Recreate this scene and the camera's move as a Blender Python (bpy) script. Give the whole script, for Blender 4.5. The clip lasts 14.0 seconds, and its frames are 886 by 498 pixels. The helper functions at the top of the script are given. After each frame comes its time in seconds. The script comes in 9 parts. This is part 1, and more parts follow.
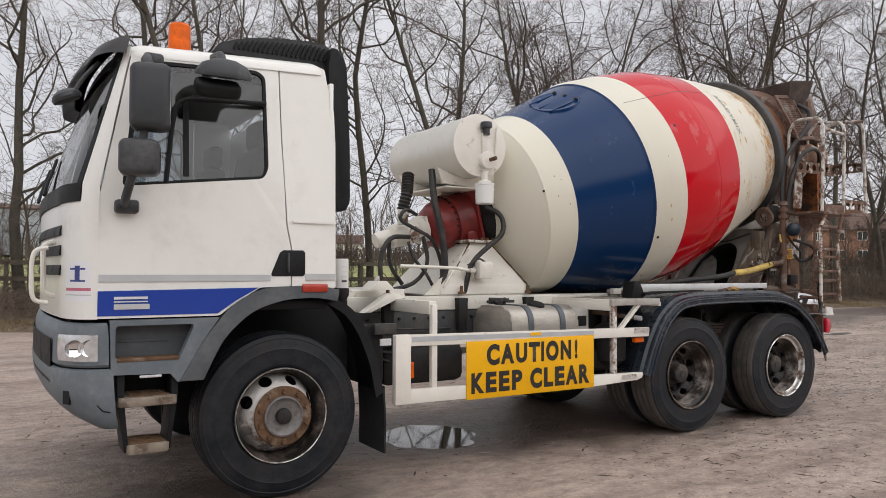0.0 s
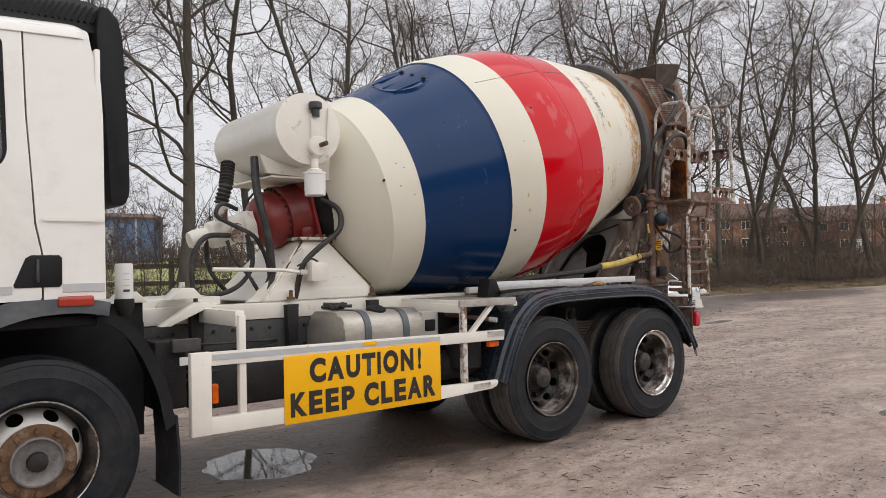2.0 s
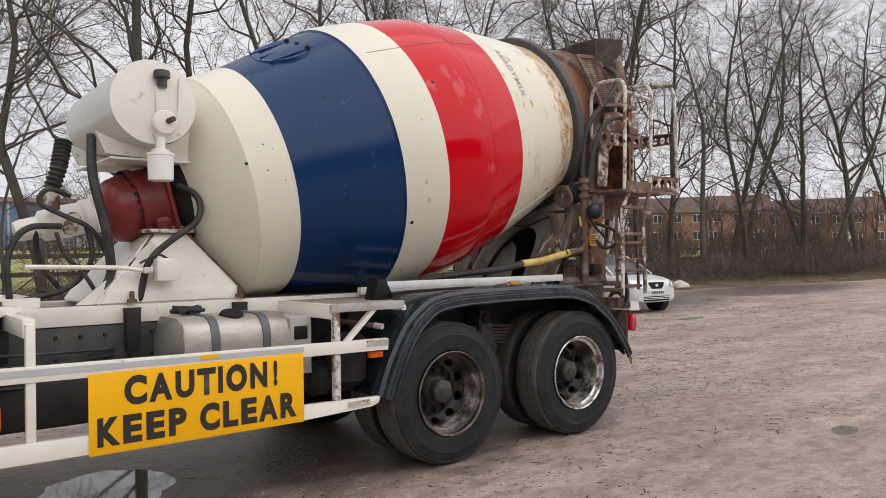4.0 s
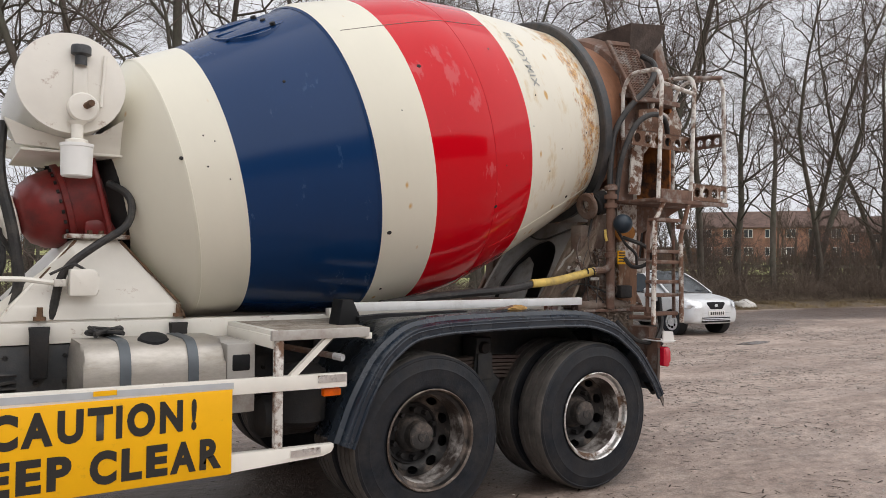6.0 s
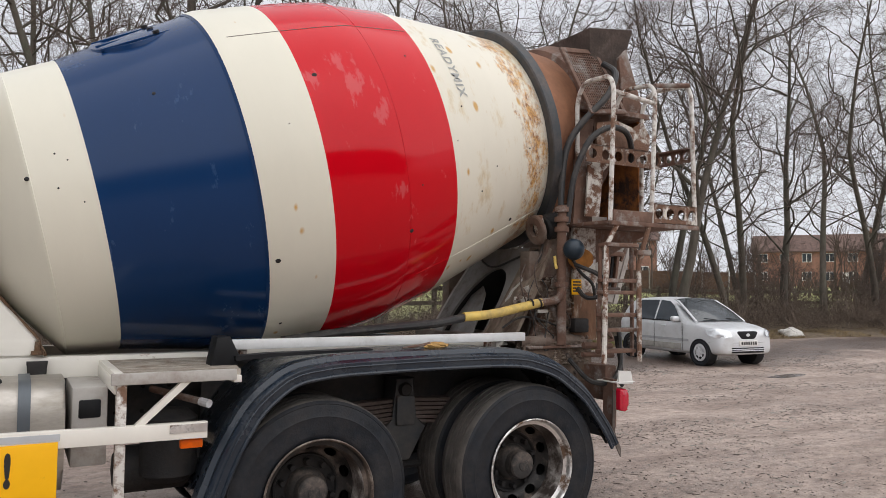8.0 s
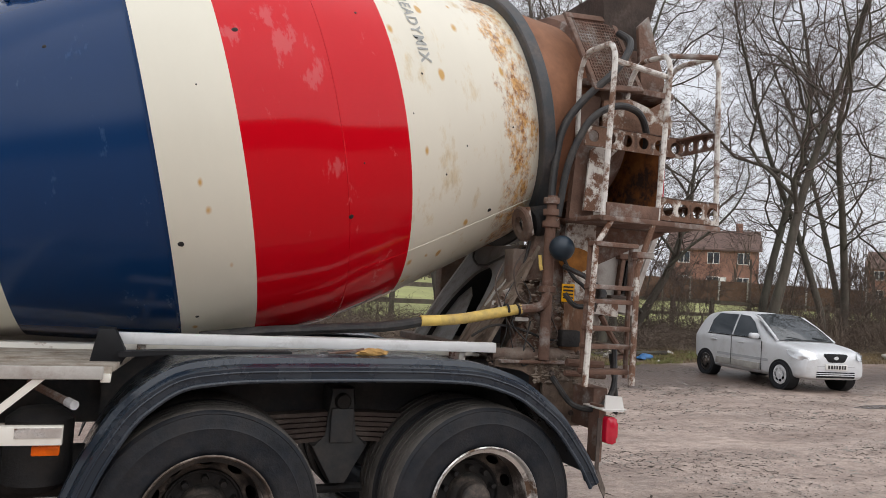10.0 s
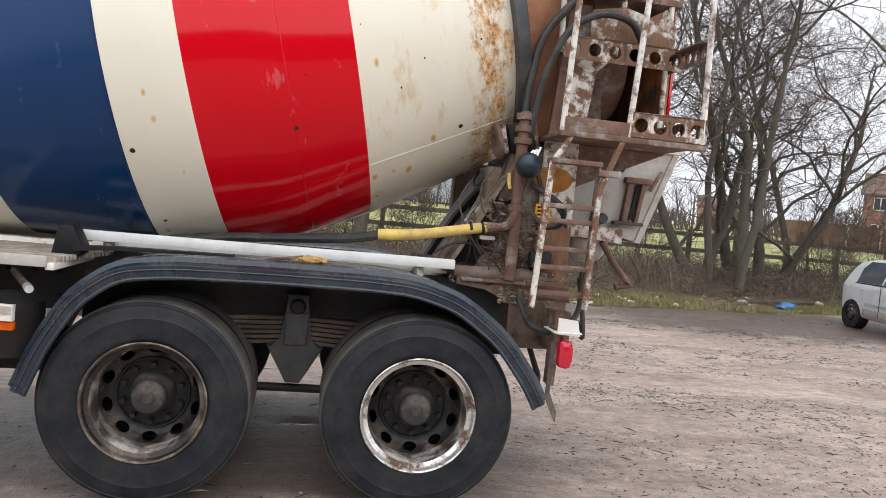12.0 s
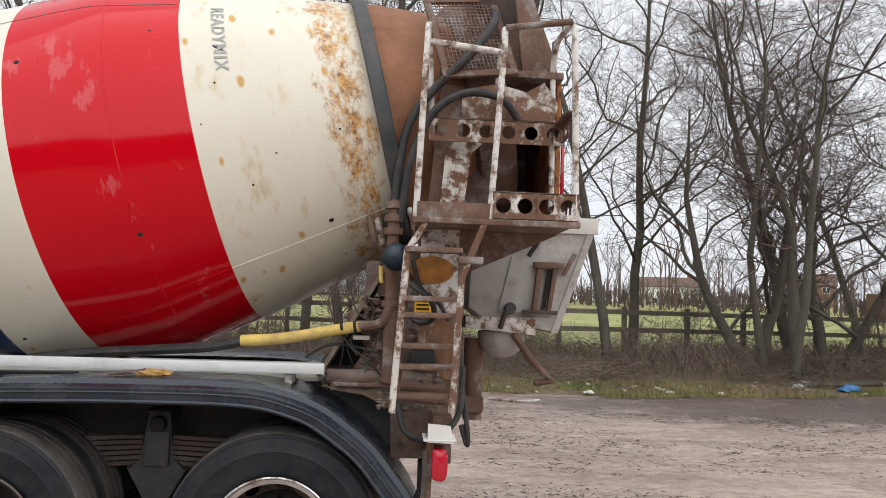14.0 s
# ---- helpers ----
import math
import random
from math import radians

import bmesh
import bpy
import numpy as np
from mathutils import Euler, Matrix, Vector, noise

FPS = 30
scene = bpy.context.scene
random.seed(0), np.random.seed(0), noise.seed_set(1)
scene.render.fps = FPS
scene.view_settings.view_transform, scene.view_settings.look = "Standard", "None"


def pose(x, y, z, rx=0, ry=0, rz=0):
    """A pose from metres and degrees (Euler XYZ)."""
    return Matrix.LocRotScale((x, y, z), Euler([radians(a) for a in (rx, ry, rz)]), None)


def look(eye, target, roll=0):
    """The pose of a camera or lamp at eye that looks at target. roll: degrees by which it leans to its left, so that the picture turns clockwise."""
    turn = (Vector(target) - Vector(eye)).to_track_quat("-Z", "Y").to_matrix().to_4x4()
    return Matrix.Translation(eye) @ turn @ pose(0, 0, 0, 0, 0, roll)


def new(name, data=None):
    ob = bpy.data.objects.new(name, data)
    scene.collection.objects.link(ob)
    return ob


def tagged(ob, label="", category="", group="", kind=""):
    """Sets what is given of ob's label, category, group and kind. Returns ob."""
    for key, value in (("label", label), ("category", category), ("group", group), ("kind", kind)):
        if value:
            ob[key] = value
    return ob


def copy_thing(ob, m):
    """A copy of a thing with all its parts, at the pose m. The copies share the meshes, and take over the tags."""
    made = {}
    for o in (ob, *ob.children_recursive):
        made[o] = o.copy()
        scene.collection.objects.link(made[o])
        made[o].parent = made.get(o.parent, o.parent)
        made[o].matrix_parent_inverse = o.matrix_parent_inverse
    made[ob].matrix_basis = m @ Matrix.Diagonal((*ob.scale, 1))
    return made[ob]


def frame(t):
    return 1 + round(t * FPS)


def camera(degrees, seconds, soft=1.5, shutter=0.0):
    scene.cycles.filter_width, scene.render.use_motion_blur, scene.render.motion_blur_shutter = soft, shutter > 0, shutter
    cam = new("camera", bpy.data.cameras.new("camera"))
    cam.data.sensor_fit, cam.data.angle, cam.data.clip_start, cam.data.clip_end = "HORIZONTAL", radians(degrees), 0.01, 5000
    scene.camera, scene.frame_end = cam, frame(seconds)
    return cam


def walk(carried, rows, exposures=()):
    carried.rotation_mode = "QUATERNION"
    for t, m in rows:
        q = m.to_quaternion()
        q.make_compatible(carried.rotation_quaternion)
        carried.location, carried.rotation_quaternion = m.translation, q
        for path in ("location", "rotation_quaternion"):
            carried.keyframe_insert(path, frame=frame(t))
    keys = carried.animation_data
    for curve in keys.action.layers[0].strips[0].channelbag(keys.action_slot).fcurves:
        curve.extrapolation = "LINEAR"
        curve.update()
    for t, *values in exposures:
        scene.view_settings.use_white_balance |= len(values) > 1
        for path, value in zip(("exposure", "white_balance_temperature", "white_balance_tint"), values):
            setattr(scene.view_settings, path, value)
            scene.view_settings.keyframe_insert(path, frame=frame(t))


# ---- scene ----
cam = camera(61.2, 14.0, 0.6)
EXPOSURES = [(0, 0.02, 6550, 12.5), (2.5, 0.09, 6600, 12.5), (7, 0.16, 6500, 12), (9.5, 0.17, 6400, 12), (10.5, 0.21, 6400, 11), (11.2, 0.45, 6350, 10), (11.6, 0.58, 6350, 10), (12.05, 0.64, 6350, 10), (12.5, 0.47, 6350, 10), (13.2, 0.42, 6400, 10), (14, 0.35, 6450, 10)]
PATH = [
    (0, (-1.623, -4.6, 1.458), (-0.588, -2.89, 1.514), 0.2),
    (0.5, (-1.446, -4.459, 1.483), (-0.357, -2.782, 1.542), 0.2),
    (1, (-1.23, -4.437, 1.483), (-0.079, -2.802, 1.541), -0.2),
    (1.5, (-0.975, -4.435, 1.508), (0.231, -2.841, 1.561), -0.8),
    (2, (-0.745, -4.288, 1.481), (0.495, -2.72, 1.525), -1.3),
    (2.5, (-0.534, -4.145, 1.503), (0.723, -2.589, 1.531), -1.7),
    (3, (-0.226, -4.185, 1.512), (1.05, -2.645, 1.531), -1.7),
    (5.5, (1.142, -3.869, 1.563), (2.293, -2.234, 1.58), 0.9),
    (6, (1.363, -3.735, 1.577), (2.475, -2.073, 1.617), 0.6),
    (6.5, (1.601, -3.784, 1.596), (2.69, -2.108, 1.668), 0.4),
    (7, (1.871, -3.841, 1.626), (2.937, -2.152, 1.725), 0.2),
    (9.5, (3.177, -3.473, 1.619), (4.019, -1.662, 1.721), 2.6),
    (10, (3.448, -3.461, 1.643), (4.21, -1.614, 1.741), 3.4),
    (10.5, (3.747, -3.539, 1.627), (4.386, -1.644, 1.631), 3.8),
    (11, (4.117, -3.542, 1.553), (4.782, -1.661, 1.41), 3.9),
    (11.5, (4.414, -3.568, 1.533), (4.971, -1.664, 1.284), 4.1),
    (12, (4.616, -3.793, 1.597), (4.952, -1.823, 1.5), 5.3),
    (12.5, (4.863, -3.782, 1.592), (5.152, -1.803, 1.587), 6.0),
    (13, (5.139, -3.597, 1.578), (5.397, -1.614, 1.582), 5.5),
    (13.5, (5.436, -3.593, 1.598), (5.607, -1.601, 1.654), 2.8),
    (14, (5.766, -3.599, 1.656), (5.89, -1.608, 1.808), 1.8),
]
walk(cam, [(t, look(eye, target, roll)) for t, eye, target, roll in PATH], EXPOSURES)

# world: a pale overcast sky, a little brighter towards the veiled sun
world = bpy.data.worlds.new("overcast_sky")
scene.world = world
world.use_nodes = True
wn, wl = world.node_tree.nodes, world.node_tree.links
wn.clear()
SUN_ELEV, SUN_AZ = radians(52), radians(168)
sky = wn.new("ShaderNodeTexSky")
sky.sky_type, sky.sun_disc = "NISHITA", False
sky.sun_elevation, sky.sun_rotation = SUN_ELEV, SUN_AZ
sky.air_density, sky.dust_density, sky.ozone_density = 1.0, 4.0, 1.0
pale = wn.new("ShaderNodeHueSaturation")
pale.inputs["Saturation"].default_value = 0.10
wl.new(sky.outputs[0], pale.inputs["Color"])
cloud = wn.new("ShaderNodeTexNoise")
cloud.inputs["Scale"].default_value, cloud.inputs["Detail"].default_value = 2.2, 6
wtc = wn.new("ShaderNodeTexCoord")
wl.new(wtc.outputs["Generated"], cloud.inputs["Vector"])
cr = wn.new("ShaderNodeValToRGB")
cr.color_ramp.elements[0].position, cr.color_ramp.elements[0].color = 0.3, (8.2, 8.5, 9.1, 1)
cr.color_ramp.elements[1].position, cr.color_ramp.elements[1].color = 0.75, (10.0, 10.2, 10.5, 1)
wl.new(cloud.outputs["Fac"], cr.inputs["Fac"])
wm = wn.new("ShaderNodeMix")
wm.data_type = "RGBA"
wm.inputs["Factor"].default_value = 0.85
wl.new(pale.outputs[0], wm.inputs["A"])
wl.new(cr.outputs[0], wm.inputs["B"])
wbg = wn.new("ShaderNodeBackground")
wbg.inputs["Strength"].default_value = 0.088
wl.new(wm.outputs["Result"], wbg.inputs["Color"])
wout = wn.new("ShaderNodeOutputWorld")
wl.new(wbg.outputs[0], wout.inputs["Surface"])

sun = new("sun", bpy.data.lights.new("sun", "SUN"))
sun.data.energy, sun.data.angle, sun.data.color = 1.5, radians(110), (1.0, 0.97, 0.92)
sun.matrix_world = look((0, 0, 0), (-math.sin(SUN_AZ) * math.cos(SUN_ELEV), -math.cos(SUN_AZ) * math.cos(SUN_ELEV), -math.sin(SUN_ELEV)))
sun.location = (0, 0, 30)
scene.view_settings.exposure = 0.0


# ---- materials ----
def shade(name, color, rough=0.5, metal=0.0, var=0.12, scale=6.0, stain=None, amount=0.0, stain_scale=3.0, stain_soft=0.12,
          bump=0.0, bump_scale=60.0, coat=0.0, stretch=(1, 1, 1), spec=0.5, random_tint=0.0, stain_rough=None):
    """Painted, rusty, dusty or wooden surface: base colour with grain, and stains of a second colour."""
    m = bpy.data.materials.new(name)
    m.use_nodes = True
    n, l = m.node_tree.nodes, m.node_tree.links
    b = n["Principled BSDF"]
    tc = n.new("ShaderNodeTexCoord")
    mp = n.new("ShaderNodeMapping")
    mp.inputs["Scale"].default_value = stretch
    l.new(tc.outputs["Object"], mp.inputs["Vector"])
    n1 = n.new("ShaderNodeTexNoise")
    n1.inputs["Scale"].default_value, n1.inputs["Detail"].default_value, n1.inputs["Roughness"].default_value = scale, 8, 0.65
    l.new(mp.outputs[0], n1.inputs["Vector"])
    r1 = n.new("ShaderNodeMapRange")
    r1.inputs["From Min"].default_value, r1.inputs["From Max"].default_value = 0.3, 0.7
    r1.inputs["To Min"].default_value, r1.inputs["To Max"].default_value = 1 - var, 1 + var
    l.new(n1.outputs["Fac"], r1.inputs["Value"])
    base = n.new("ShaderNodeMix")
    base.data_type, base.blend_type = "RGBA", "MULTIPLY"
    base.inputs["Factor"].default_value = 1.0
    base.inputs["A"].default_value = (*color, 1)
    l.new(r1.outputs[0], base.inputs["B"])
    out = base.outputs["Result"]
    if random_tint:
        oi = n.new("ShaderNodeObjectInfo")
        r2 = n.new("ShaderNodeMapRange")
        r2.inputs["To Min"].default_value, r2.inputs["To Max"].default_value = 1 - random_tint, 1 + random_tint
        l.new(oi.outputs["Random"], r2.inputs["Value"])
        t2 = n.new("ShaderNodeMix")
        t2.data_type, t2.blend_type = "RGBA", "MULTIPLY"
        t2.inputs["Factor"].default_value = 1.0
        l.new(out, t2.inputs["A"])
        l.new(r2.outputs[0], t2.inputs["B"])
        out = t2.outputs["Result"]
    b.inputs["Roughness"].default_value, b.inputs["Metallic"].default_value = rough, metal
    b.inputs["Coat Weight"].default_value, b.inputs["Specular IOR Level"].default_value = coat, spec
    b.inputs["Coat Roughness"].default_value = 0.08
    if stain:
        n2 = n.new("ShaderNodeTexNoise")
        n2.inputs["Scale"].default_value, n2.inputs["Detail"].default_value, n2.inputs["Roughness"].default_value = stain_scale, 10, 0.7
        l.new(mp.outputs[0], n2.inputs["Vector"])
        r3 = n.new("ShaderNodeMapRange")
        lim = 0.72 - 0.44 * amount
        r3.inputs["From Min"].default_value, r3.inputs["From Max"].default_value = lim - stain_soft / 2, lim + stain_soft / 2
        l.new(n2.outputs["Fac"], r3.inputs["Value"])
        n3 = n.new("ShaderNodeTexNoise")
        n3.inputs["Scale"].default_value, n3.inputs["Detail"].default_value = stain_scale * 9, 6
        l.new(mp.outputs[0], n3.inputs["Vector"])
        sc = n.new("ShaderNodeMix")
        sc.data_type = "RGBA"
        sc.inputs["A"].default_value = (*[c * 0.55 for c in stain], 1)
        sc.inputs["B"].default_value = (*[min(1, c * 1.5) for c in stain], 1)
        l.new(n3.outputs["Fac"], sc.inputs["Factor"])
        t3 = n.new("ShaderNodeMix")
        t3.data_type = "RGBA"
        l.new(r3.outputs[0], t3.inputs["Factor"])
        l.new(out, t3.inputs["A"])
        l.new(sc.outputs["Result"], t3.inputs["B"])
        out = t3.outputs["Result"]
        rr = n.new("ShaderNodeMix")
        rr.inputs["A"].default_value, rr.inputs["B"].default_value = rough, 0.85 if stain_rough is None else stain_rough
        l.new(r3.outputs[0], rr.inputs["Factor"])
        l.new(rr.outputs["Result"], b.inputs["Roughness"])
        if metal:
            mm = n.new("ShaderNodeMix")
            mm.inputs["A"].default_value, mm.inputs["B"].default_value = metal, 0.0
            l.new(r3.outputs[0], mm.inputs["Factor"])
            l.new(mm.outputs["Result"], b.inputs["Metallic"])
    l.new(out, b.inputs["Base Color"])
    if bump:
        nb = n.new("ShaderNodeTexNoise")
        nb.inputs["Scale"].default_value, nb.inputs["Detail"].default_value = bump_scale, 6
        l.new(mp.outputs[0], nb.inputs["Vector"])
        bp = n.new("ShaderNodeBump")
        bp.inputs["Strength"].default_value, bp.inputs["Distance"].default_value = bump, 0.01
        l.new(nb.outputs["Fac"], bp.inputs["Height"])
        l.new(bp.outputs[0], b.inputs["Normal"])
    return m


def glass(name, tint, rough=0.02, ior=1.6):
    """A thin pane: part see-through with a tint, part mirror by the angle."""
    m = bpy.data.materials.new(name)
    m.use_nodes = True
    n, l = m.node_tree.nodes, m.node_tree.links
    n.remove(n["Principled BSDF"])
    tr, gl, mx, fr = n.new("ShaderNodeBsdfTransparent"), n.new("ShaderNodeBsdfGlossy"), n.new("ShaderNodeMixShader"), n.new("ShaderNodeFresnel")
    tr.inputs["Color"].default_value = (*tint, 1)
    gl.inputs["Roughness"].default_value = rough
    fr.inputs["IOR"].default_value = ior
    l.new(fr.outputs[0], mx.inputs["Fac"])
    l.new(tr.outputs[0], mx.inputs[1])
    l.new(gl.outputs[0], mx.inputs[2])
    l.new(mx.outputs[0], n["Material Output"].inputs["Surface"])
    return m


RUST = (0.16, 0.062, 0.025)
white_paint = shade("cream_white_paint", (0.78, 0.75, 0.68), 0.32, var=0.06, scale=3, stain=(0.26, 0.13, 0.06), amount=0.10, stain_scale=8, bump=0.02, bump_scale=90, coat=0.3)
cab_paint = shade("white_cab_paint", (0.84, 0.83, 0.79), 0.3, var=0.025, scale=2, stain=(0.66, 0.64, 0.6), amount=0.03, stain_scale=2.2, stain_soft=0.4, stain_rough=0.4, coat=0.4)
blue_paint = shade("blue_stripe_paint", (0.012, 0.05, 0.33), 0.3, var=0.05, scale=3, coat=0.4)
grey_stripe = shade("grey_stripe_film", (0.50, 0.51, 0.52), 0.4, var=0.05)
grey_plastic = shade("weathered_grey_plastic", (0.125, 0.150, 0.170), 0.5, var=0.15, scale=5, stain=(0.21, 0.225, 0.235), amount=0.25, stain_scale=3, stain_soft=0.3, bump=0.1, bump_scale=200)
black_plastic = shade("black_plastic", (0.010, 0.0105, 0.012), 0.55, spec=0.25, var=0.2, scale=8, stain=(0.022, 0.022, 0.023), amount=0.2, stain_scale=4, stain_soft=0.3, bump=0.1, bump_scale=250)
dark_plastic = shade("dark_grey_plastic", (0.030, 0.033, 0.037), 0.45, var=0.15, scale=6, stain=(0.12, 0.12, 0.12), amount=0.2, stain_scale=4, stain_soft=0.3, bump=0.08, bump_scale=250)
fender_paint = shade("dark_blue_grey_mudguard_plastic", (0.015, 0.023, 0.035), 0.2, var=0.15, scale=4, stain=(0.05, 0.057, 0.065), amount=0.2, stain_scale=3.5, stain_soft=0.35, bump=0.06, bump_scale=120)
rubber = shade("worn_tyre_rubber", (0.009, 0.012, 0.017), 0.40, spec=0.25, var=0.45, scale=13, stain=(0.044, 0.040, 0.038), amount=0.18, stain_scale=5, stain_soft=0.5, bump=0.2, bump_scale=90)
hose_rubber = shade("black_hose_rubber", (0.02, 0.02, 0.021), 0.5, var=0.2, stain=(0.09, 0.08, 0.07), amount=0.25, stain_scale=9, stain_soft=0.3)
chassis_paint = shade("dark_grey_chassis_paint", (0.038, 0.042, 0.047), 0.6, var=0.2, scale=6, stain=(0.1, 0.09, 0.08), amount=0.35, stain_scale=4, stain_soft=0.3, bump=0.15, bump_scale=80)
grime = shade("greasy_black_steel", (0.017, 0.017, 0.018), 0.6, spec=0.3, var=0.3, scale=8, stain=(0.036, 0.030, 0.026), amount=0.3, stain_scale=6, stain_soft=0.3, bump=0.3, bump_scale=60)
rim_silver = shade("scuffed_bright_rim_steel", (0.75, 0.74, 0.72), 0.3, 0.9, var=0.15, scale=10, stain=(0.11, 0.065, 0.04), amount=0.42, stain_scale=7, stain_soft=0.12, bump=0.1, bump_scale=80)
rim_dark = shade("dirty_rusted_rim_steel", (0.020, 0.018, 0.017), 0.42, 0.3, var=0.4, scale=9, stain=(0.20, 0.155, 0.125), amount=0.26, stain_scale=6, stain_soft=0.25, bump=0.25, bump_scale=60)
rim_brown = shade("brown_worn_rim_steel", (0.09, 0.07, 0.06), 0.42, 0.4, var=0.3, scale=9, stain=(0.5, 0.47, 0.44), amount=0.38, stain_scale=7, stain_soft=0.2, bump=0.25, bump_scale=60)
rim_dull = shade("dull_brown_rim_lip", (0.10, 0.075, 0.06), 0.45, 0.4, var=0.3, scale=9, stain=(0.36, 0.31, 0.27), amount=0.28, stain_scale=7, stain_soft=0.2, bump=0.25, bump_scale=60)
rim_white = shade("peeling_white_rim_paint", (0.66, 0.64, 0.61), 0.45, var=0.1, scale=8, stain=(0.13, 0.06, 0.03), amount=0.28, stain_scale=6, stain_soft=0.12, bump=0.15, bump_scale=70)
hub_dark = shade("dark_greasy_hub", (0.034, 0.032, 0.031), 0.7, 0.1, var=0.35, scale=14, stain=(0.15, 0.12, 0.10), amount=0.3, stain_scale=9, stain_soft=0.2, bump=0.3, bump_scale=80)
hub_grey = shade("dull_grey_hub_steel", (0.20, 0.19, 0.185), 0.5, 0.3, var=0.3, scale=14, stain=(0.07, 0.05, 0.04), amount=0.3, stain_scale=9, stain_soft=0.2)
hub_rust = shade("brown_rusted_hub", (0.13, 0.07, 0.036), 0.75, 0.1, var=0.5, scale=14, stain=(0.30, 0.23, 0.17), amount=0.2, stain_scale=10, stain_soft=0.2, bump=0.3, bump_scale=80)
rust_steel = shade("rusted_steel", (0.15, 0.085, 0.06), 0.8, 0.05, var=0.35, scale=7, stain=(0.3, 0.28, 0.26), amount=0.3, stain_scale=5, stain_soft=0.15, bump=0.4, bump_scale=50)
rust_drum = shade("bare_rusted_drum_steel", (0.30, 0.135, 0.07), 0.75, 0.1, var=0.25, scale=4, stain=(0.17, 0.075, 0.04), amount=0.35, stain_scale=3, stain_soft=0.4, bump=0.2, bump_scale=60)
bar_rust = shade("rust_breaking_through_white_paint", (0.58, 0.55, 0.50), 0.6, var=0.15, scale=8, stain=(0.15, 0.08, 0.05), amount=0.66, stain_scale=11, stain_soft=0.1, bump=0.4, bump_scale=60)
dark_rust = shade("dark_crusted_steel", (0.075, 0.055, 0.046), 0.8, 0.05, var=0.35, scale=7, stain=(0.16, 0.13, 0.11), amount=0.25, stain_scale=5, stain_soft=0.2, bump=0.4, bump_scale=50)
seam_dark = shade("dirty_weld_groove", (0.20, 0.17, 0.15), 0.7, var=0.2)
white_rust = shade("flaking_white_paint_on_rust", (0.62, 0.59, 0.54), 0.55, var=0.1, scale=8, stain=(0.15, 0.075, 0.045), amount=0.50, stain_scale=12, stain_soft=0.1, bump=0.4, bump_scale=60)
concrete_crust = shade("dried_concrete_crust", (0.18, 0.145, 0.12), 0.9, var=0.3, scale=7, stain=(0.12, 0.07, 0.05), amount=0.45, stain_scale=4, stain_soft=0.2, bump=0.8, bump_scale=30)
rail_paint = shade("chipped_white_rail_paint", (0.66, 0.64, 0.60), 0.5, var=0.1, scale=8, stain=(0.17, 0.095, 0.06), amount=0.44, stain_scale=12, stain_soft=0.12, bump=0.25, bump_scale=60)
chute_grey = shade("pale_grey_chute_steel", (0.45, 0.43, 0.40), 0.65, var=0.15, scale=4, stain=(0.2, 0.15, 0.12), amount=0.3, stain_scale=4, stain_soft=0.25, bump=0.2, bump_scale=40)
red_gear = shade("red_gearbox_paint", (0.22, 0.018, 0.016), 0.42, var=0.2, scale=9, stain=(0.03, 0.02, 0.02), amount=0.2, stain_scale=5, stain_soft=0.3, coat=0.2)
steel_tank = shade("brushed_steel_tank", (0.50, 0.47, 0.43), 0.42, 0.9, var=0.12, scale=5, stain=(0.3, 0.27, 0.22), amount=0.35, stain_scale=4, stain_soft=0.4, stain_rough=0.6, stretch=(1, 1, 3))
alloy = shade("bright_aluminium", (0.7, 0.71, 0.73), 0.45, 0.35, var=0.08, scale=8, stain=(0.3, 0.28, 0.25), amount=0.15, stain_scale=5, stain_soft=0.3)
sign_yellow = shade("yellow_sign_film", (0.90, 0.46, 0.003), 0.45, spec=0.3, var=0.04, scale=5, stain=(0.45, 0.25, 0.03), amount=0.06, stain_scale=8, stain_soft=0.2)
sign_black = shade("black_lettering", (0.02, 0.018, 0.016), 0.5, var=0.1)
hose_yellow = shade("yellow_hose", (0.72, 0.52, 0.13), 0.5, var=0.15, scale=10, stain=(0.34, 0.24, 0.12), amount=0.28, stain_scale=6, stain_soft=0.3)
orange_lens = shade("orange_lens", (0.80, 0.13, 0.002), 0.35, var=0.25, scale=14, spec=0.25)
red_lens = shade("red_lens", (0.5, 0.006, 0.028), 0.2, var=0.1, scale=30, coat=0.6)
clear_lamp = shade("clear_headlamp", (0.72, 0.74, 0.75), 0.12, 0.6, var=0.25, scale=18, coat=0.8)
screen_glass = glass("clear_windscreen_glass", (0.78, 0.80, 0.80), ior=1.75)
cab_glass = glass("tinted_cab_glass", (0.42, 0.46, 0.48), ior=1.85)
car_glass = glass("car_glass", (0.25, 0.28, 0.3))
mirror_glass = shade("mirror_glass", (0.8, 0.8, 0.8), 0.03, 1.0, var=0.0)
seat_cloth = shade("dark_seat_cloth", (0.05, 0.055, 0.065), 0.9, var=0.2)
car_silver = shade("silver_car_paint", (0.68, 0.695, 0.71), 0.38, 0.35, var=0.04, scale=3, stain=(0.42, 0.41, 0.39), amount=0.03, stain_scale=2.5, stain_soft=0.4, stain_rough=0.45, coat=0.2)
brick_red = shade("far_brick", (0.36, 0.19, 0.14), 0.9, var=0.25, scale=1.5, stain=(0.2, 0.11, 0.08), amount=0.4, stain_scale=0.6, stain_soft=0.3)
roof_brown = shade("far_roof_tiles", (0.14, 0.09, 0.075), 0.9, var=0.25, scale=2)
render_white = shade("white_wall_paint", (0.75, 0.74, 0.71), 0.8, var=0.06)
window_dark = shade("dark_window_glass", (0.05, 0.06, 0.07), 0.1, var=0.1)
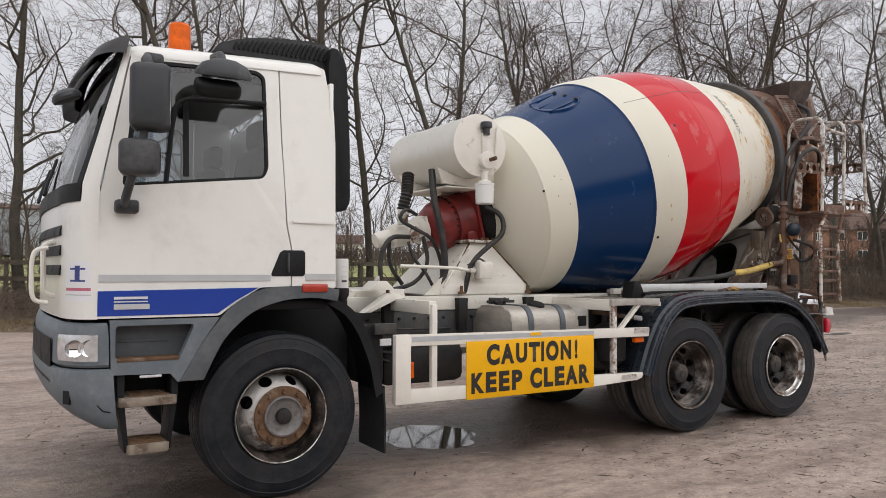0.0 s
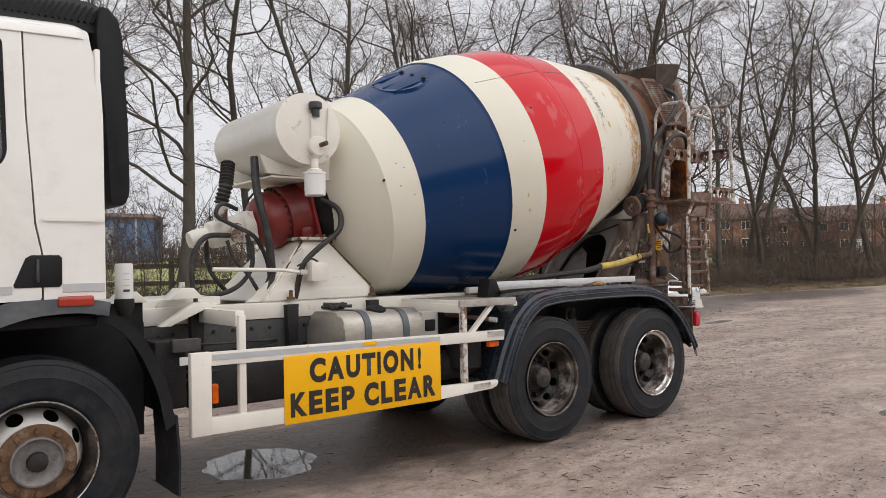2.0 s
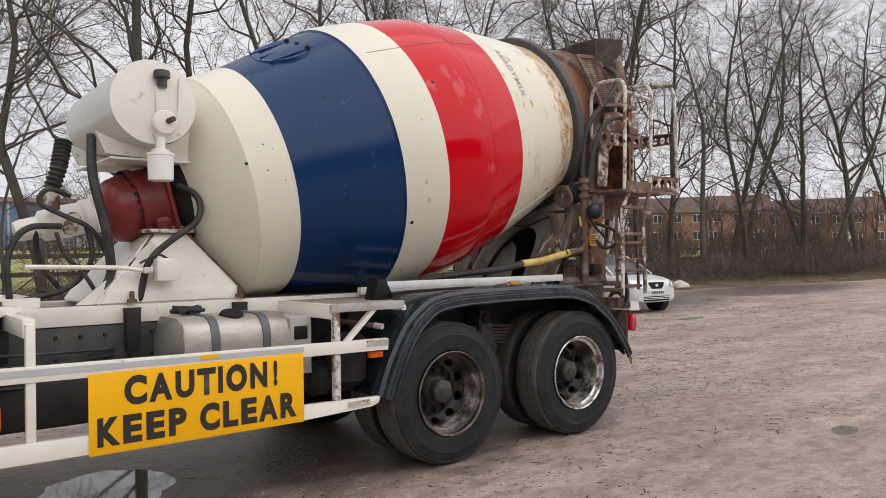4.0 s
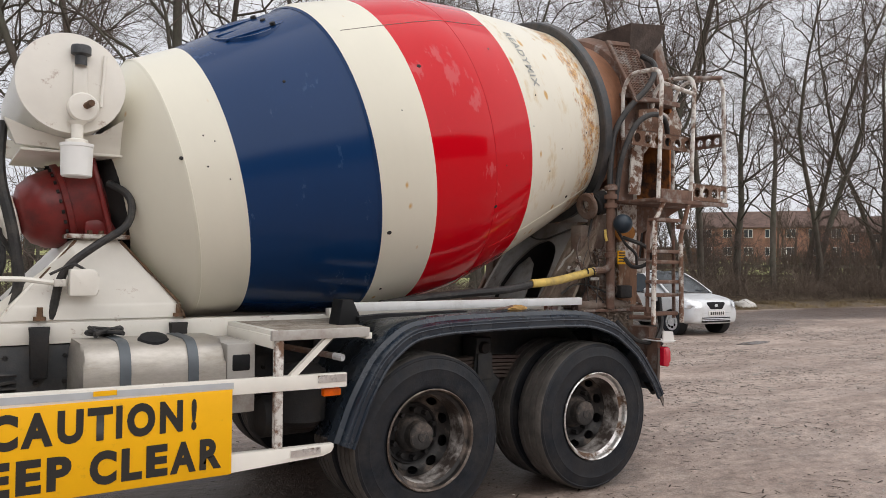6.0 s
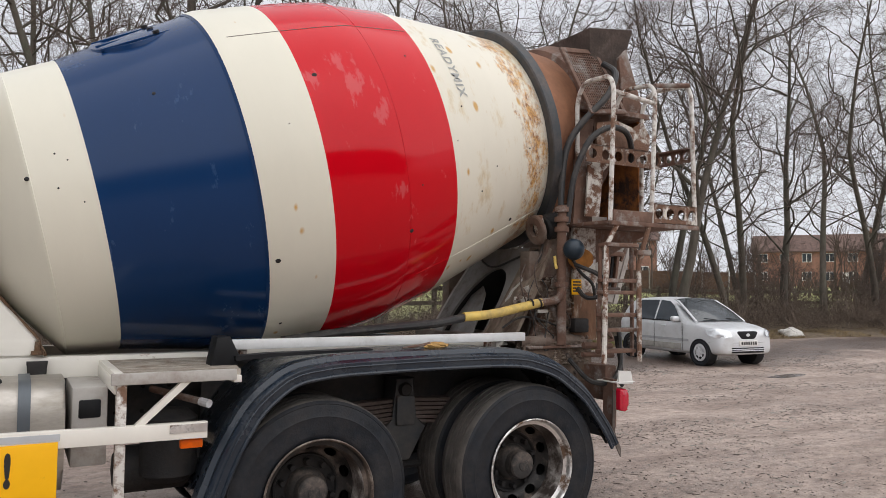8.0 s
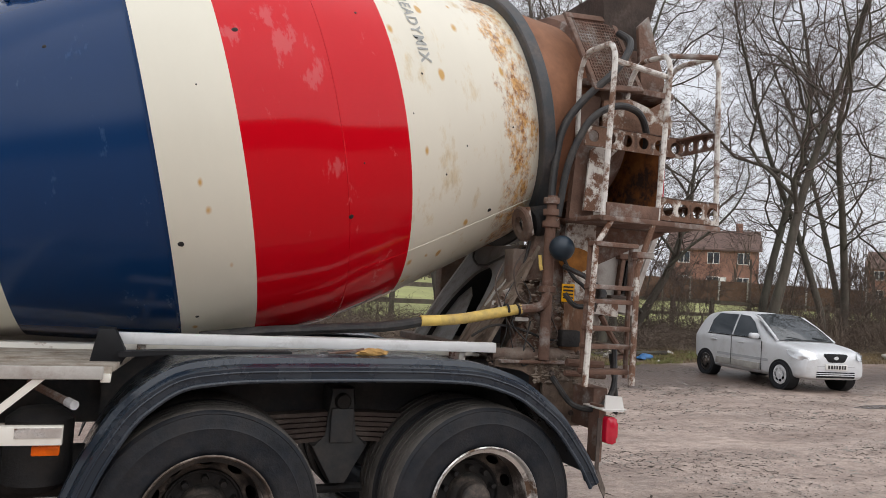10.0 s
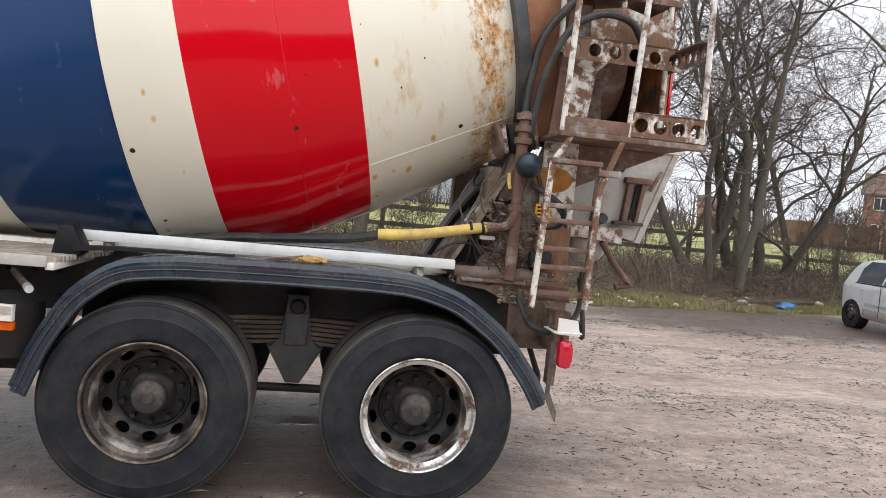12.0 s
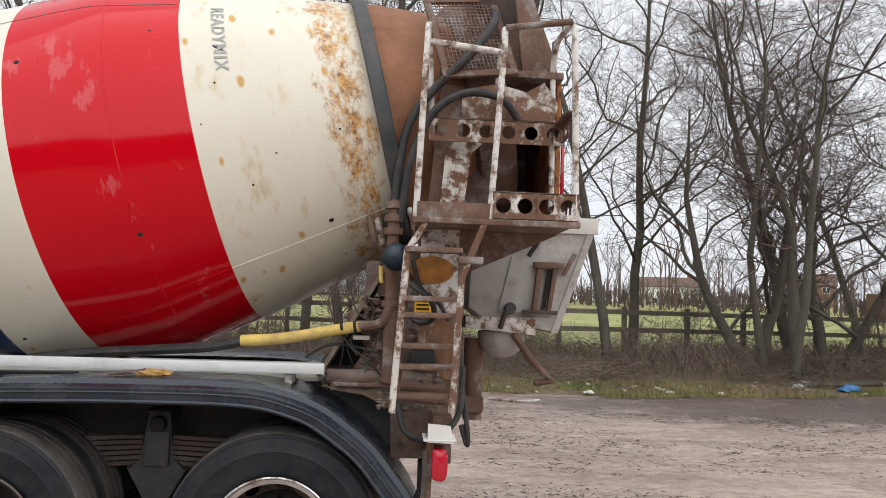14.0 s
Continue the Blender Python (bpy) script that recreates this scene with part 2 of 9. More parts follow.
shed_blue = shade("blue_metal_cladding", (0.10, 0.16, 0.27), 0.6, var=0.15)
shed_grey = shade("grey_metal_cladding", (0.36, 0.39, 0.42), 0.6, var=0.15)
wood_old = shade("weathered_fence_wood", (0.16, 0.13, 0.10), 0.9, var=0.3, scale=5, stain=(0.09, 0.1, 0.06), amount=0.35, stain_scale=3, stain_soft=0.3, bump=0.4, bump_scale=40, random_tint=0.2)
bark = shade("grey_brown_bark", (0.085, 0.072, 0.058), 0.95, var=0.35, scale=6, stain=(0.085, 0.09, 0.062), amount=0.3, stain_scale=1.6, stain_soft=0.3, bump=0.8, bump_scale=25, stretch=(1, 1, 0.35), random_tint=0.25)
twig_mat = shade("brown_twigs", (0.112, 0.083, 0.068), 0.95, var=0.3, scale=3, random_tint=0.25)
bramble_mat = shade("dead_bramble_stems", (0.125, 0.094, 0.072), 0.95, var=0.45, scale=1.2)
dry_grass_mat = shade("dead_grass", (0.24, 0.18, 0.10), 0.95, var=0.45, scale=1.3)
grass_mat = shade("winter_grass", (0.17, 0.20, 0.06), 0.9, var=0.45, scale=1.1, stain=(0.26, 0.21, 0.10), amount=0.45, stain_scale=0.9, stain_soft=0.2)
field_mat = shade("green_field", (0.29, 0.30, 0.11), 0.95, var=0.3, scale=0.4, stain=(0.2, 0.19, 0.08), amount=0.3, stain_scale=0.25, stain_soft=0.3)
earth_mat = shade("leaf_littered_earth", (0.115, 0.085, 0.058), 0.95, var=0.5, scale=4, stain=(0.2, 0.15, 0.09), amount=0.4, stain_scale=9, stain_soft=0.2, bump=1.0, bump_scale=18)
litter_white = shade("dirty_white_litter", (0.6, 0.58, 0.54), 0.7, var=0.2, scale=20)
litter_blue = shade("blue_plastic_litter", (0.05, 0.18, 0.42), 0.5, var=0.2)
stone_grey = shade("grey_stone", (0.3, 0.28, 0.25), 0.9, var=0.3, scale=12)


# ---- mesh helpers ----
def part(name, bm, material, parent=None, label="", smooth=35, tag=None):
    """Links a bmesh as one mesh object under its thing or part."""
    me = bpy.data.meshes.new(name)
    bmesh.ops.recalc_face_normals(bm, faces=bm.faces)
    bm.to_mesh(me)
    bm.free()
    for mt in material if isinstance(material, (list, tuple)) else (material,):
        me.materials.append(mt)
    if smooth:
        for p in me.polygons:
            p.use_smooth = True
        me.set_sharp_from_angle(angle=radians(smooth))
    ob = new(name, me)
    if parent is not None:
        ob.parent = parent
    if label:
        ob["label"] = label
    if tag:
        tagged(ob, *tag)
    return ob


def empty(name, label, category, loc=(0, 0, 0), rz=0.0, group="", kind=""):
    ob = new(name)
    ob.empty_display_size = 0.2
    ob.matrix_basis = pose(*loc, 0, 0, rz)
    return tagged(ob, label, category, group, kind)


def box(bm, lo, hi, bevel=0.008, m=None, segs=2):
    vs = [bm.verts.new((x, y, z)) for x in (lo[0], hi[0]) for y in (lo[1], hi[1]) for z in (lo[2], hi[2])]
    fs = [bm.faces.new([vs[i] for i in q]) for q in ((0, 1, 3, 2), (4, 6, 7, 5), (0, 4, 5, 1), (2, 3, 7, 6), (0, 2, 6, 4), (1, 5, 7, 3))]
    if m is not None:
        for v in vs:
            v.co = m @ v.co
    if bevel:
        es = list({e for f in fs for e in f.edges})
        bmesh.ops.bevel(bm, geom=es, offset=bevel, segments=segs, affect="EDGES", profile=0.5)
    return bm


def Box(lo, hi, bevel=0.008, m=None):
    return box(bmesh.new(), lo, hi, bevel, m)


def rounded(pts, rad, n=5, closed=False):
    """A polyline or outline with its corners rounded off."""
    pts = [Vector(p) for p in pts]
    out = []
    for i, p in enumerate(pts):
        if not closed and i in (0, len(pts) - 1):
            out.append(p)
            continue
        a, b = pts[i - 1] - p, pts[(i + 1) % len(pts)] - p
        r = rad[i] if isinstance(rad, (list, tuple)) else rad
        d = min(r, a.length * 0.49, b.length * 0.49)
        if d < 1e-5:
            out.append(p)
            continue
        s, e = p + a.normalized() * d, p + b.normalized() * d
        for k in range(n + 1):
            u = k / n
            out.append(s * (1 - u) ** 2 + p * 2 * u * (1 - u) + e * u * u)
    return out


def tube(bm, pts, r, seg=8, cap=True):
    """A round bar or hose along points; r: one radius or one for each point."""
    pts = [Vector(p) for p in pts]
    rings, up = [], None
    for i, p in enumerate(pts):
        d = (pts[min(i + 1, len(pts) - 1)] - pts[max(i - 1, 0)]).normalized()
        if up is None:
            up = d.orthogonal().normalized()
        up = (up - d * up.dot(d)).normalized()
        side = d.cross(up)
        rr = r[i] if isinstance(r, (list, tuple)) else r
        rings.append([bm.verts.new(p + rr * (math.cos(a) * up + math.sin(a) * side)) for a in (2 * math.pi * k / seg for k in range(seg))])
    for a, b in zip(rings, rings[1:]):
        for k in range(seg):
            bm.faces.new((a[k], a[(k + 1) % seg], b[(k + 1) % seg], b[k]))
    if cap:
        bm.faces.new(rings[0][::-1])
        bm.faces.new(rings[-1])
    return bm


def Tube(pts, r, seg=10, bend=0.0):
    return tube(bmesh.new(), rounded(pts, bend) if bend else pts, r, seg)


def revolve(bm, prof, seg=48, m=None, closed=False, mats=None):
    """Turns a profile of (radius, height) about the z axis, then places it by m."""
    rings = []
    for r, h in prof:
        if r < 1e-6:
            rings.append([bm.verts.new((0, 0, h))])
        else:
            rings.append([bm.verts.new((r * math.cos(2 * math.pi * k / seg), r * math.sin(2 * math.pi * k / seg), h)) for k in range(seg)])
    made = [v for ring in rings for v in ring]
    pairs = list(zip(rings, rings[1:])) + ([(rings[-1], rings[0])] if closed else [])
    for i, (a, b) in enumerate(pairs):
        for k in range(seg):
            q = [a[k % len(a)], a[(k + 1) % len(a)], b[(k + 1) % len(b)], b[k % len(b)]]
            q = list(dict.fromkeys(q))
            if len(q) > 2:
                f = bm.faces.new(q)
                if mats:
                    f.material_index = mats[i]
    if m is not None:
        for v in made:
            v.co = m @ v.co
    return bm


def Rev(prof, seg=48, m=None, closed=False, mats=None):
    return revolve(bmesh.new(), prof, seg, m, closed, mats)


def prism(bm, outline, lo, hi, axis="y", bevel=0.0):
    """An outline in the plane across the axis, drawn out from lo to hi."""
    def at(p, h):
        a, b = p[0], p[1]
        return {"y": (a, h, b), "x": (h, a, b), "z": (a, b, h)}[axis]
    a = [bm.verts.new(at(p, lo)) for p in outline]
    b = [bm.verts.new(at(p, hi)) for p in outline]
    fs = [bm.faces.new(a), bm.faces.new(b[::-1])]
    k = len(a)
    for i in range(k):
        fs.append(bm.faces.new((a[i], b[i], b[(i + 1) % k], a[(i + 1) % k])))
    if bevel:
        es = list(fs[0].edges) + list(fs[1].edges)
        bmesh.ops.bevel(bm, geom=es, offset=bevel, segments=2, affect="EDGES", profile=0.5)
    return bm


def Prism(outline, lo, hi, axis="y", bevel=0.0):
    return prism(bmesh.new(), outline, lo, hi, axis, bevel)


def ring_plate(bm, outer, inner, lo, hi, axis="y"):
    """A plate with a hole: both outlines are cut at the same angles round the hole's middle."""
    cx = sum(p[0] for p in inner) / len(inner)
    cy = sum(p[1] for p in inner) / len(inner)
    ang = sorted({round(math.atan2(p[1] - cy, p[0] - cx), 4) for p in [*outer, *inner]})

    def cut(poly, a):
        dx, dy, best = math.cos(a), math.sin(a), None
        for i in range(len(poly)):
            (x0, y0), (x1, y1) = (poly[i][0] - cx, poly[i][1] - cy), (poly[(i + 1) % len(poly)][0] - cx, poly[(i + 1) % len(poly)][1] - cy)
            ex, ey = x1 - x0, y1 - y0
            det = dx * -ey + ex * dy
            if abs(det) < 1e-9:
                continue
            t = (x0 * -ey + ex * y0) / det
            u = (dx * y0 - dy * x0) / det
            if t > 0 and -1e-4 <= u <= 1 + 1e-4 and (best is None or t < best):
                best = t
        return cx + dx * best, cy + dy * best

    def at(p, h):
        return {"y": (p[0], h, p[1]), "x": (h, p[0], p[1]), "z": (p[0], p[1], h)}[axis]
    o, i = [cut(outer, a) for a in ang], [cut(inner, a) for a in ang]
    v = [[bm.verts.new(at(p, h)) for p in loop] for loop in (o, i) for h in (lo, hi)]
    n = len(ang)
    for k in range(n):
        j = (k + 1) % n
        for a, b in ((0, 2), (1, 3), (0, 1), (2, 3)):
            bm.faces.new((v[a][k], v[a][j], v[b][j], v[b][k]))
    return bm


def words(text, size, bold=0.0, spacing=1.0):
    """A bmesh of writing in the built-in font, its lower left corner at the origin, in the x-y plane; and its width and height."""
    cu = bpy.data.curves.new("writing", "FONT")
    cu.body, cu.size, cu.offset, cu.space_character, cu.resolution_u = text, size, bold, spacing, 4
    ob = new("writing", cu)
    me = ob.evaluated_get(bpy.context.evaluated_depsgraph_get()).to_mesh()
    bm = bmesh.new()
    bm.from_mesh(me)
    bpy.data.objects.remove(ob)
    bpy.data.curves.remove(cu)
    xs, ys = [v.co.x for v in bm.verts], [v.co.y for v in bm.verts]
    for v in bm.verts:
        v.co.x -= min(xs)
        v.co.y -= min(ys)
    return bm, max(xs) - min(xs), max(ys) - min(ys)


# ---- ground, verge, field ----
EDGE = [(-160, 40), (-30, 20), (-2, 15.6), (6, 11.6), (10, 10.7), (14, 11.4), (18, 12.6), (27, 13.0), (32, 12.2), (45, 10.5), (90, 6), (240, -10)]


def edge(x):
    """The far edge of the yard, where the verge begins."""
    return float(np.interp(x, [p[0] for p in EDGE], [p[1] for p in EDGE]))


def ground_material():
    m = bpy.data.materials.new("damp_dirt_and_old_asphalt")
    m.use_nodes = True
    n, l = m.node_tree.nodes, m.node_tree.links
    b = n["Principled BSDF"]
    tc = n.new("ShaderNodeTexCoord")

    def tex(scale, detail=8, rough=0.6, stretch=(1, 1, 1), turn=0.0):
        mp = n.new("ShaderNodeMapping")
        mp.inputs["Scale"].default_value = stretch
        mp.inputs["Rotation"].default_value = (0, 0, radians(turn))
        l.new(tc.outputs["Object"], mp.inputs["Vector"])
        t = n.new("ShaderNodeTexNoise")
        t.inputs["Scale"].default_value, t.inputs["Detail"].default_value, t.inputs["Roughness"].default_value = scale, detail, rough
        l.new(mp.outputs[0], t.inputs["Vector"])
        return t.outputs["Fac"]

    def ramp(fac, stops):
        r = n.new("ShaderNodeValToRGB")
        while len(r.color_ramp.elements) < len(stops):
            r.color_ramp.elements.new(0.5)
        for e, (p, c) in zip(r.color_ramp.elements, stops):
            e.position, e.color = p, (*c, 1) if len(c) == 3 else c
        l.new(fac, r.inputs["Fac"])
        return r.outputs[0]

    def mix(f, a, c, kind="MIX"):
        x = n.new("ShaderNodeMix")
        x.data_type, x.blend_type = "RGBA", kind
        if isinstance(f, float):
            x.inputs["Factor"].default_value = f
        else:
            l.new(f, x.inputs["Factor"])
        for s, v in (("A", a), ("B", c)):
            if isinstance(v, tuple):
                x.inputs[s].default_value = (*v, 1)
            else:
                l.new(v, x.inputs[s])
        return x.outputs["Result"]

    large, mid, grit = tex(0.35, 8, 0.6), tex(2.2, 10, 0.65), tex(45, 6, 0.7)
    tracks = tex(1.1, 8, 0.65, (0.5, 1.6, 1), -24)
    col = ramp(large, [(0.3, (0.335, 0.255, 0.215)), (0.55, (0.455, 0.362, 0.308)), (0.75, (0.535, 0.436, 0.378))])
    col = mix(ramp(tracks, [(0.44, (0, 0, 0)), (0.60, (0.72, 0.72, 0.72))]), col, (0.265, 0.20, 0.165))
    col = mix(ramp(mid, [(0.5, (0, 0, 0)), (0.68, (0.4, 0.4, 0.4))]), col, (0.51, 0.425, 0.37))
    col = mix(0.36, col, ramp(grit, [(0.3, (0.35, 0.33, 0.31)), (0.52, (0.9, 0.9, 0.9)), (0.75, (1.5, 1.45, 1.4))]), "MULTIPLY")
    cells = n.new("ShaderNodeTexVoronoi")
    cells.inputs["Scale"].default_value = 75
    l.new(tc.outputs["Object"], cells.inputs["Vector"])
    col = mix(0.26, col, ramp(cells.outputs["Color"], [(0.12, (0.42, 0.38, 0.36)), (0.35, (0.88, 0.87, 0.86)), (0.7, (1.08, 1.07, 1.06)), (0.9, (1.6, 1.6, 1.6))]), "MULTIPLY")
    clods = n.new("ShaderNodeTexVoronoi")
    clods.inputs["Scale"].default_value = 17
    l.new(tc.outputs["Object"], clods.inputs["Vector"])
    col = mix(0.4, col, ramp(clods.outputs["Color"], [(0.1, (0.62, 0.58, 0.56)), (0.4, (1, 1, 1)), (0.9, (1.12, 1.11, 1.1))]), "MULTIPLY")
    col = mix(0.8, col, ramp(tex(7, 9, 0.7, (0.7, 1.3, 1), -24), [(0.34, (0.55, 0.53, 0.52)), (0.5, (1, 1, 1)), (0.68, (1.28, 1.27, 1.26))]), "MULTIPLY")
    # ragged stains: damp by puddles and verge, plus shade painted under the truck
    damp_shade = None
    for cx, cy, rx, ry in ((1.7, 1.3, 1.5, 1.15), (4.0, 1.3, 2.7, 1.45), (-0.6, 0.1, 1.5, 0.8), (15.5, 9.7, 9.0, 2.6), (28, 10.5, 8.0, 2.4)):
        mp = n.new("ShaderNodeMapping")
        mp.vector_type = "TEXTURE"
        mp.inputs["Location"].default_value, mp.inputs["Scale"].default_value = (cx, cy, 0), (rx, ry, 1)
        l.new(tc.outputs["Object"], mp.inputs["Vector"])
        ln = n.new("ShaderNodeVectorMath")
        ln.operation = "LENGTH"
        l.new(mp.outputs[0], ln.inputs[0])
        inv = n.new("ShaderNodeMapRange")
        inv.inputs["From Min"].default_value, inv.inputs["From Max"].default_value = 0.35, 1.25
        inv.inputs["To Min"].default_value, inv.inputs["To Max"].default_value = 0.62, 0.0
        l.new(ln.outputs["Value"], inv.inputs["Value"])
        if damp_shade is None:
            damp_shade = inv.outputs[0]
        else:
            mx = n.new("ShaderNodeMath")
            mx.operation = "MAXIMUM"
            l.new(damp_shade, mx.inputs[0])
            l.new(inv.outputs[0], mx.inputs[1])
            damp_shade = mx.outputs[0]
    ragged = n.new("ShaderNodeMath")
    l.new(damp_shade, ragged.inputs[0])
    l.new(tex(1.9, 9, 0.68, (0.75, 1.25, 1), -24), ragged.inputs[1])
    damp_shade = ramp(ragged.outputs[0], [(0.62, (0, 0, 0)), (0.92, (1, 1, 1))])
    col = mix(damp_shade, col, mix(1.0, col, (0.36, 0.335, 0.325), "MULTIPLY"))
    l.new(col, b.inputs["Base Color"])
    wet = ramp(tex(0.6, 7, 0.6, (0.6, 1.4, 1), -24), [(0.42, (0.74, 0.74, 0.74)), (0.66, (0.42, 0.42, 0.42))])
    wet = mix(damp_shade, wet, (0.34, 0.34, 0.34))
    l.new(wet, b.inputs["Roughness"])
    b.inputs["Specular IOR Level"].default_value = 0.6
    bump = n.new("ShaderNodeBump")
    bump.inputs["Strength"].default_value, bump.inputs["Distance"].default_value = 0.75, 0.014
    h = mix(0.5, mix(0.5, tex(70, 5, 0.7), cells.outputs["Distance"]), tex(14, 6, 0.6))
    l.new(h, bump.inputs["Height"])
    bump2 = n.new("ShaderNodeBump")
    bump2.inputs["Strength"].default_value, bump2.inputs["Distance"].default_value = 0.6, 0.06
    l.new(tex(9, 8, 0.7), bump2.inputs["Height"])
    l.new(bump2.outputs[0], bump.inputs["Normal"])
    l.new(bump.outputs[0], b.inputs["Normal"])
    return m


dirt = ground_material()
PUDDLES = [(1.73, 1.25, 0.42, 0.40, 58), (7.16, -1.24, 0.26, 0.11, 15), (4.6, 1.66, 0.15, 0.05, 5), (15.9, 5.9, 0.5, 0.12, 5)]


def rut(x, y):
    """Height of the yard: gentle waves, wheel tracks and shallow hollows where water stands."""
    z = 0.02 * noise.noise(Vector((x * 0.5, y * 0.8, 0))) + 0.010 * noise.noise(Vector((x * 2.1, y * 2.6, 5))) + 0.006 * noise.noise(Vector((x * 6, y * 7, 9)))
    dip = 0.0
    for px, py, a, b, turn in PUDDLES:
        c, s = math.cos(radians(turn)), math.sin(radians(turn))
        u, v = ((x - px) * c + (y - py) * s) / (1.35 * a), (-(x - px) * s + (y - py) * c) / (1.35 * b)
        dip += 0.05 * math.exp(-((u * u + v * v) ** 1.5)) * (1 + 0.30 * noise.noise(Vector((x * 4.5, y * 5.5, 2))) + 0.12 * noise.noise(Vector((x * 12, y * 13, 4))))
    near = math.exp(-((max(0, abs(x - 2.6) - 3.4) / 1.0) ** 2 + (max(0, abs(y - 1.25) - 1.4) / 1.0) ** 2))
    return z * (1 - 0.55 * near) - dip - 0.004


def yard():
    def axis(lo, hi, step, far):
        mid = list(np.arange(lo, hi, step))
        out = [hi + 0.4 * k + 0.12 * k * k for k in range(60)]
        low = [lo - 0.4 * k - 0.12 * k * k for k in range(60)][::-1]
        return [-far, *low, *mid[1:], *out, far]
    xs, ys = axis(-3.5, 9.0, 0.07, 1500), axis(-3.4, 3.6, 0.07, 1500)
    verts = [(x, y, rut(x, y) if abs(x) < 60 and abs(y) < 60 else 0.0) for y in ys for x in xs]
    w = len(xs)
    faces = [(j * w + i, j * w + i + 1, (j + 1) * w + i + 1, (j + 1) * w + i) for j in range(len(ys) - 1) for i in range(w - 1)]
    me = bpy.data.meshes.new("ground")
    me.from_pydata(verts, [], faces)
    for p in me.polygons:
        p.use_smooth = True
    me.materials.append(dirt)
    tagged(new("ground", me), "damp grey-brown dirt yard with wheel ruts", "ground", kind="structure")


yard()
water_mat = shade("puddle_water", (0.045, 0.036, 0.028), 0.03, var=0.1, scale=2, bump=0.015, bump_scale=14, spec=0.7)
mud_water = shade("thick_muddy_water", (0.11, 0.085, 0.068), 0.2, var=0.25, scale=4, bump=0.1, bump_scale=30, spec=0.5)
for px, py, a, b, turn in PUDDLES:
    bm = bmesh.new()
    loop = []
    a, b = 1.4 * a, 1.4 * b
    for k in range(56):
        t = 2 * math.pi * k / 56
        r = 1 + 0.22 * noise.noise(Vector((math.cos(t) * 1.6 + px, math.sin(t) * 1.6, py))) + 0.10 * noise.noise(Vector((math.cos(t) * 5 + px, math.sin(t) * 5, py)))
        x, y = a * r * math.cos(t), b * r * math.sin(t)
        c, s = math.cos(radians(turn)), math.sin(radians(turn))
        loop.append(bm.verts.new((px + x * c - y * s, py + x * s + y * c, 0)))
    f = bm.faces.new(loop)
    for v in loop:
        v.co.z = rut(px, py) + 0.015
    part("puddle", bm, water_mat if px < 7 else mud_water, None, tag=("shallow muddy puddle mirroring the sky", "puddle", "puddles in the yard", "structure"))


def field_height(d):
    """Height of the field, d metres beyond the verge: it climbs gently towards the houses."""
    return 0.5 + 0.037 * min(max(d, 0), 62)


def on_field(x, y):
    return (x, y, field_height(y - edge(x) - 6.0) - 0.05)


def bank():
    """The earth verge behind the yard, rising a little towards the trees, as one sheet to the field."""
    offs = [0, 0.25, 0.6, 1.1, 1.8, 2.6, 3.4, 4.2, 5.2, 6.2]
    rise = [-0.03, 0.03, 0.09, 0.14, 0.2, 0.3, 0.4, 0.48, 0.52, 0.50]
    xs = [-150 + 1.2 * i for i in range(260)]
    bm = bmesh.new()
    rows = []
    for x in xs:
        row = []
        for o, r in zip(offs, rise):
            e = edge(x) + 0.5 * noise.noise(Vector((x * 0.5, 0, 3))) + 0.25 * noise.noise(Vector((x * 1.7, 0, 7)))
            row.append(bm.verts.new((x, e + o, r + (0.06 * noise.noise(Vector((x * 0.7, o * 0.9, 1))) if o else 0))))
        rows.append(row)
    for a, b in zip(rows, rows[1:]):
        for k in range(len(offs) - 1):
            bm.faces.new((a[k], b[k], b[k + 1], a[k + 1]))
    part("verge", bm, earth_mat, None, tag=("bare earth verge littered with dead leaves", "verge", "", "structure"))
    bm = bmesh.new()
    cols = [(-150 + 10 * i) for i in range(40)]
    rows = [[bm.verts.new((x, edge(x) + 6.0 + d, field_height(d))) for x in cols] for d in (0, 8, 18, 30, 45, 62, 110, 300)]
    for a, b in zip(rows, rows[1:]):
        for k in range(len(cols) - 1):
            bm.faces.new((a[k], a[k + 1], b[k + 1], b[k]))
    part("field", bm, field_mat, None, tag=("flat green winter grass field", "field", "", "structure"))


bank()


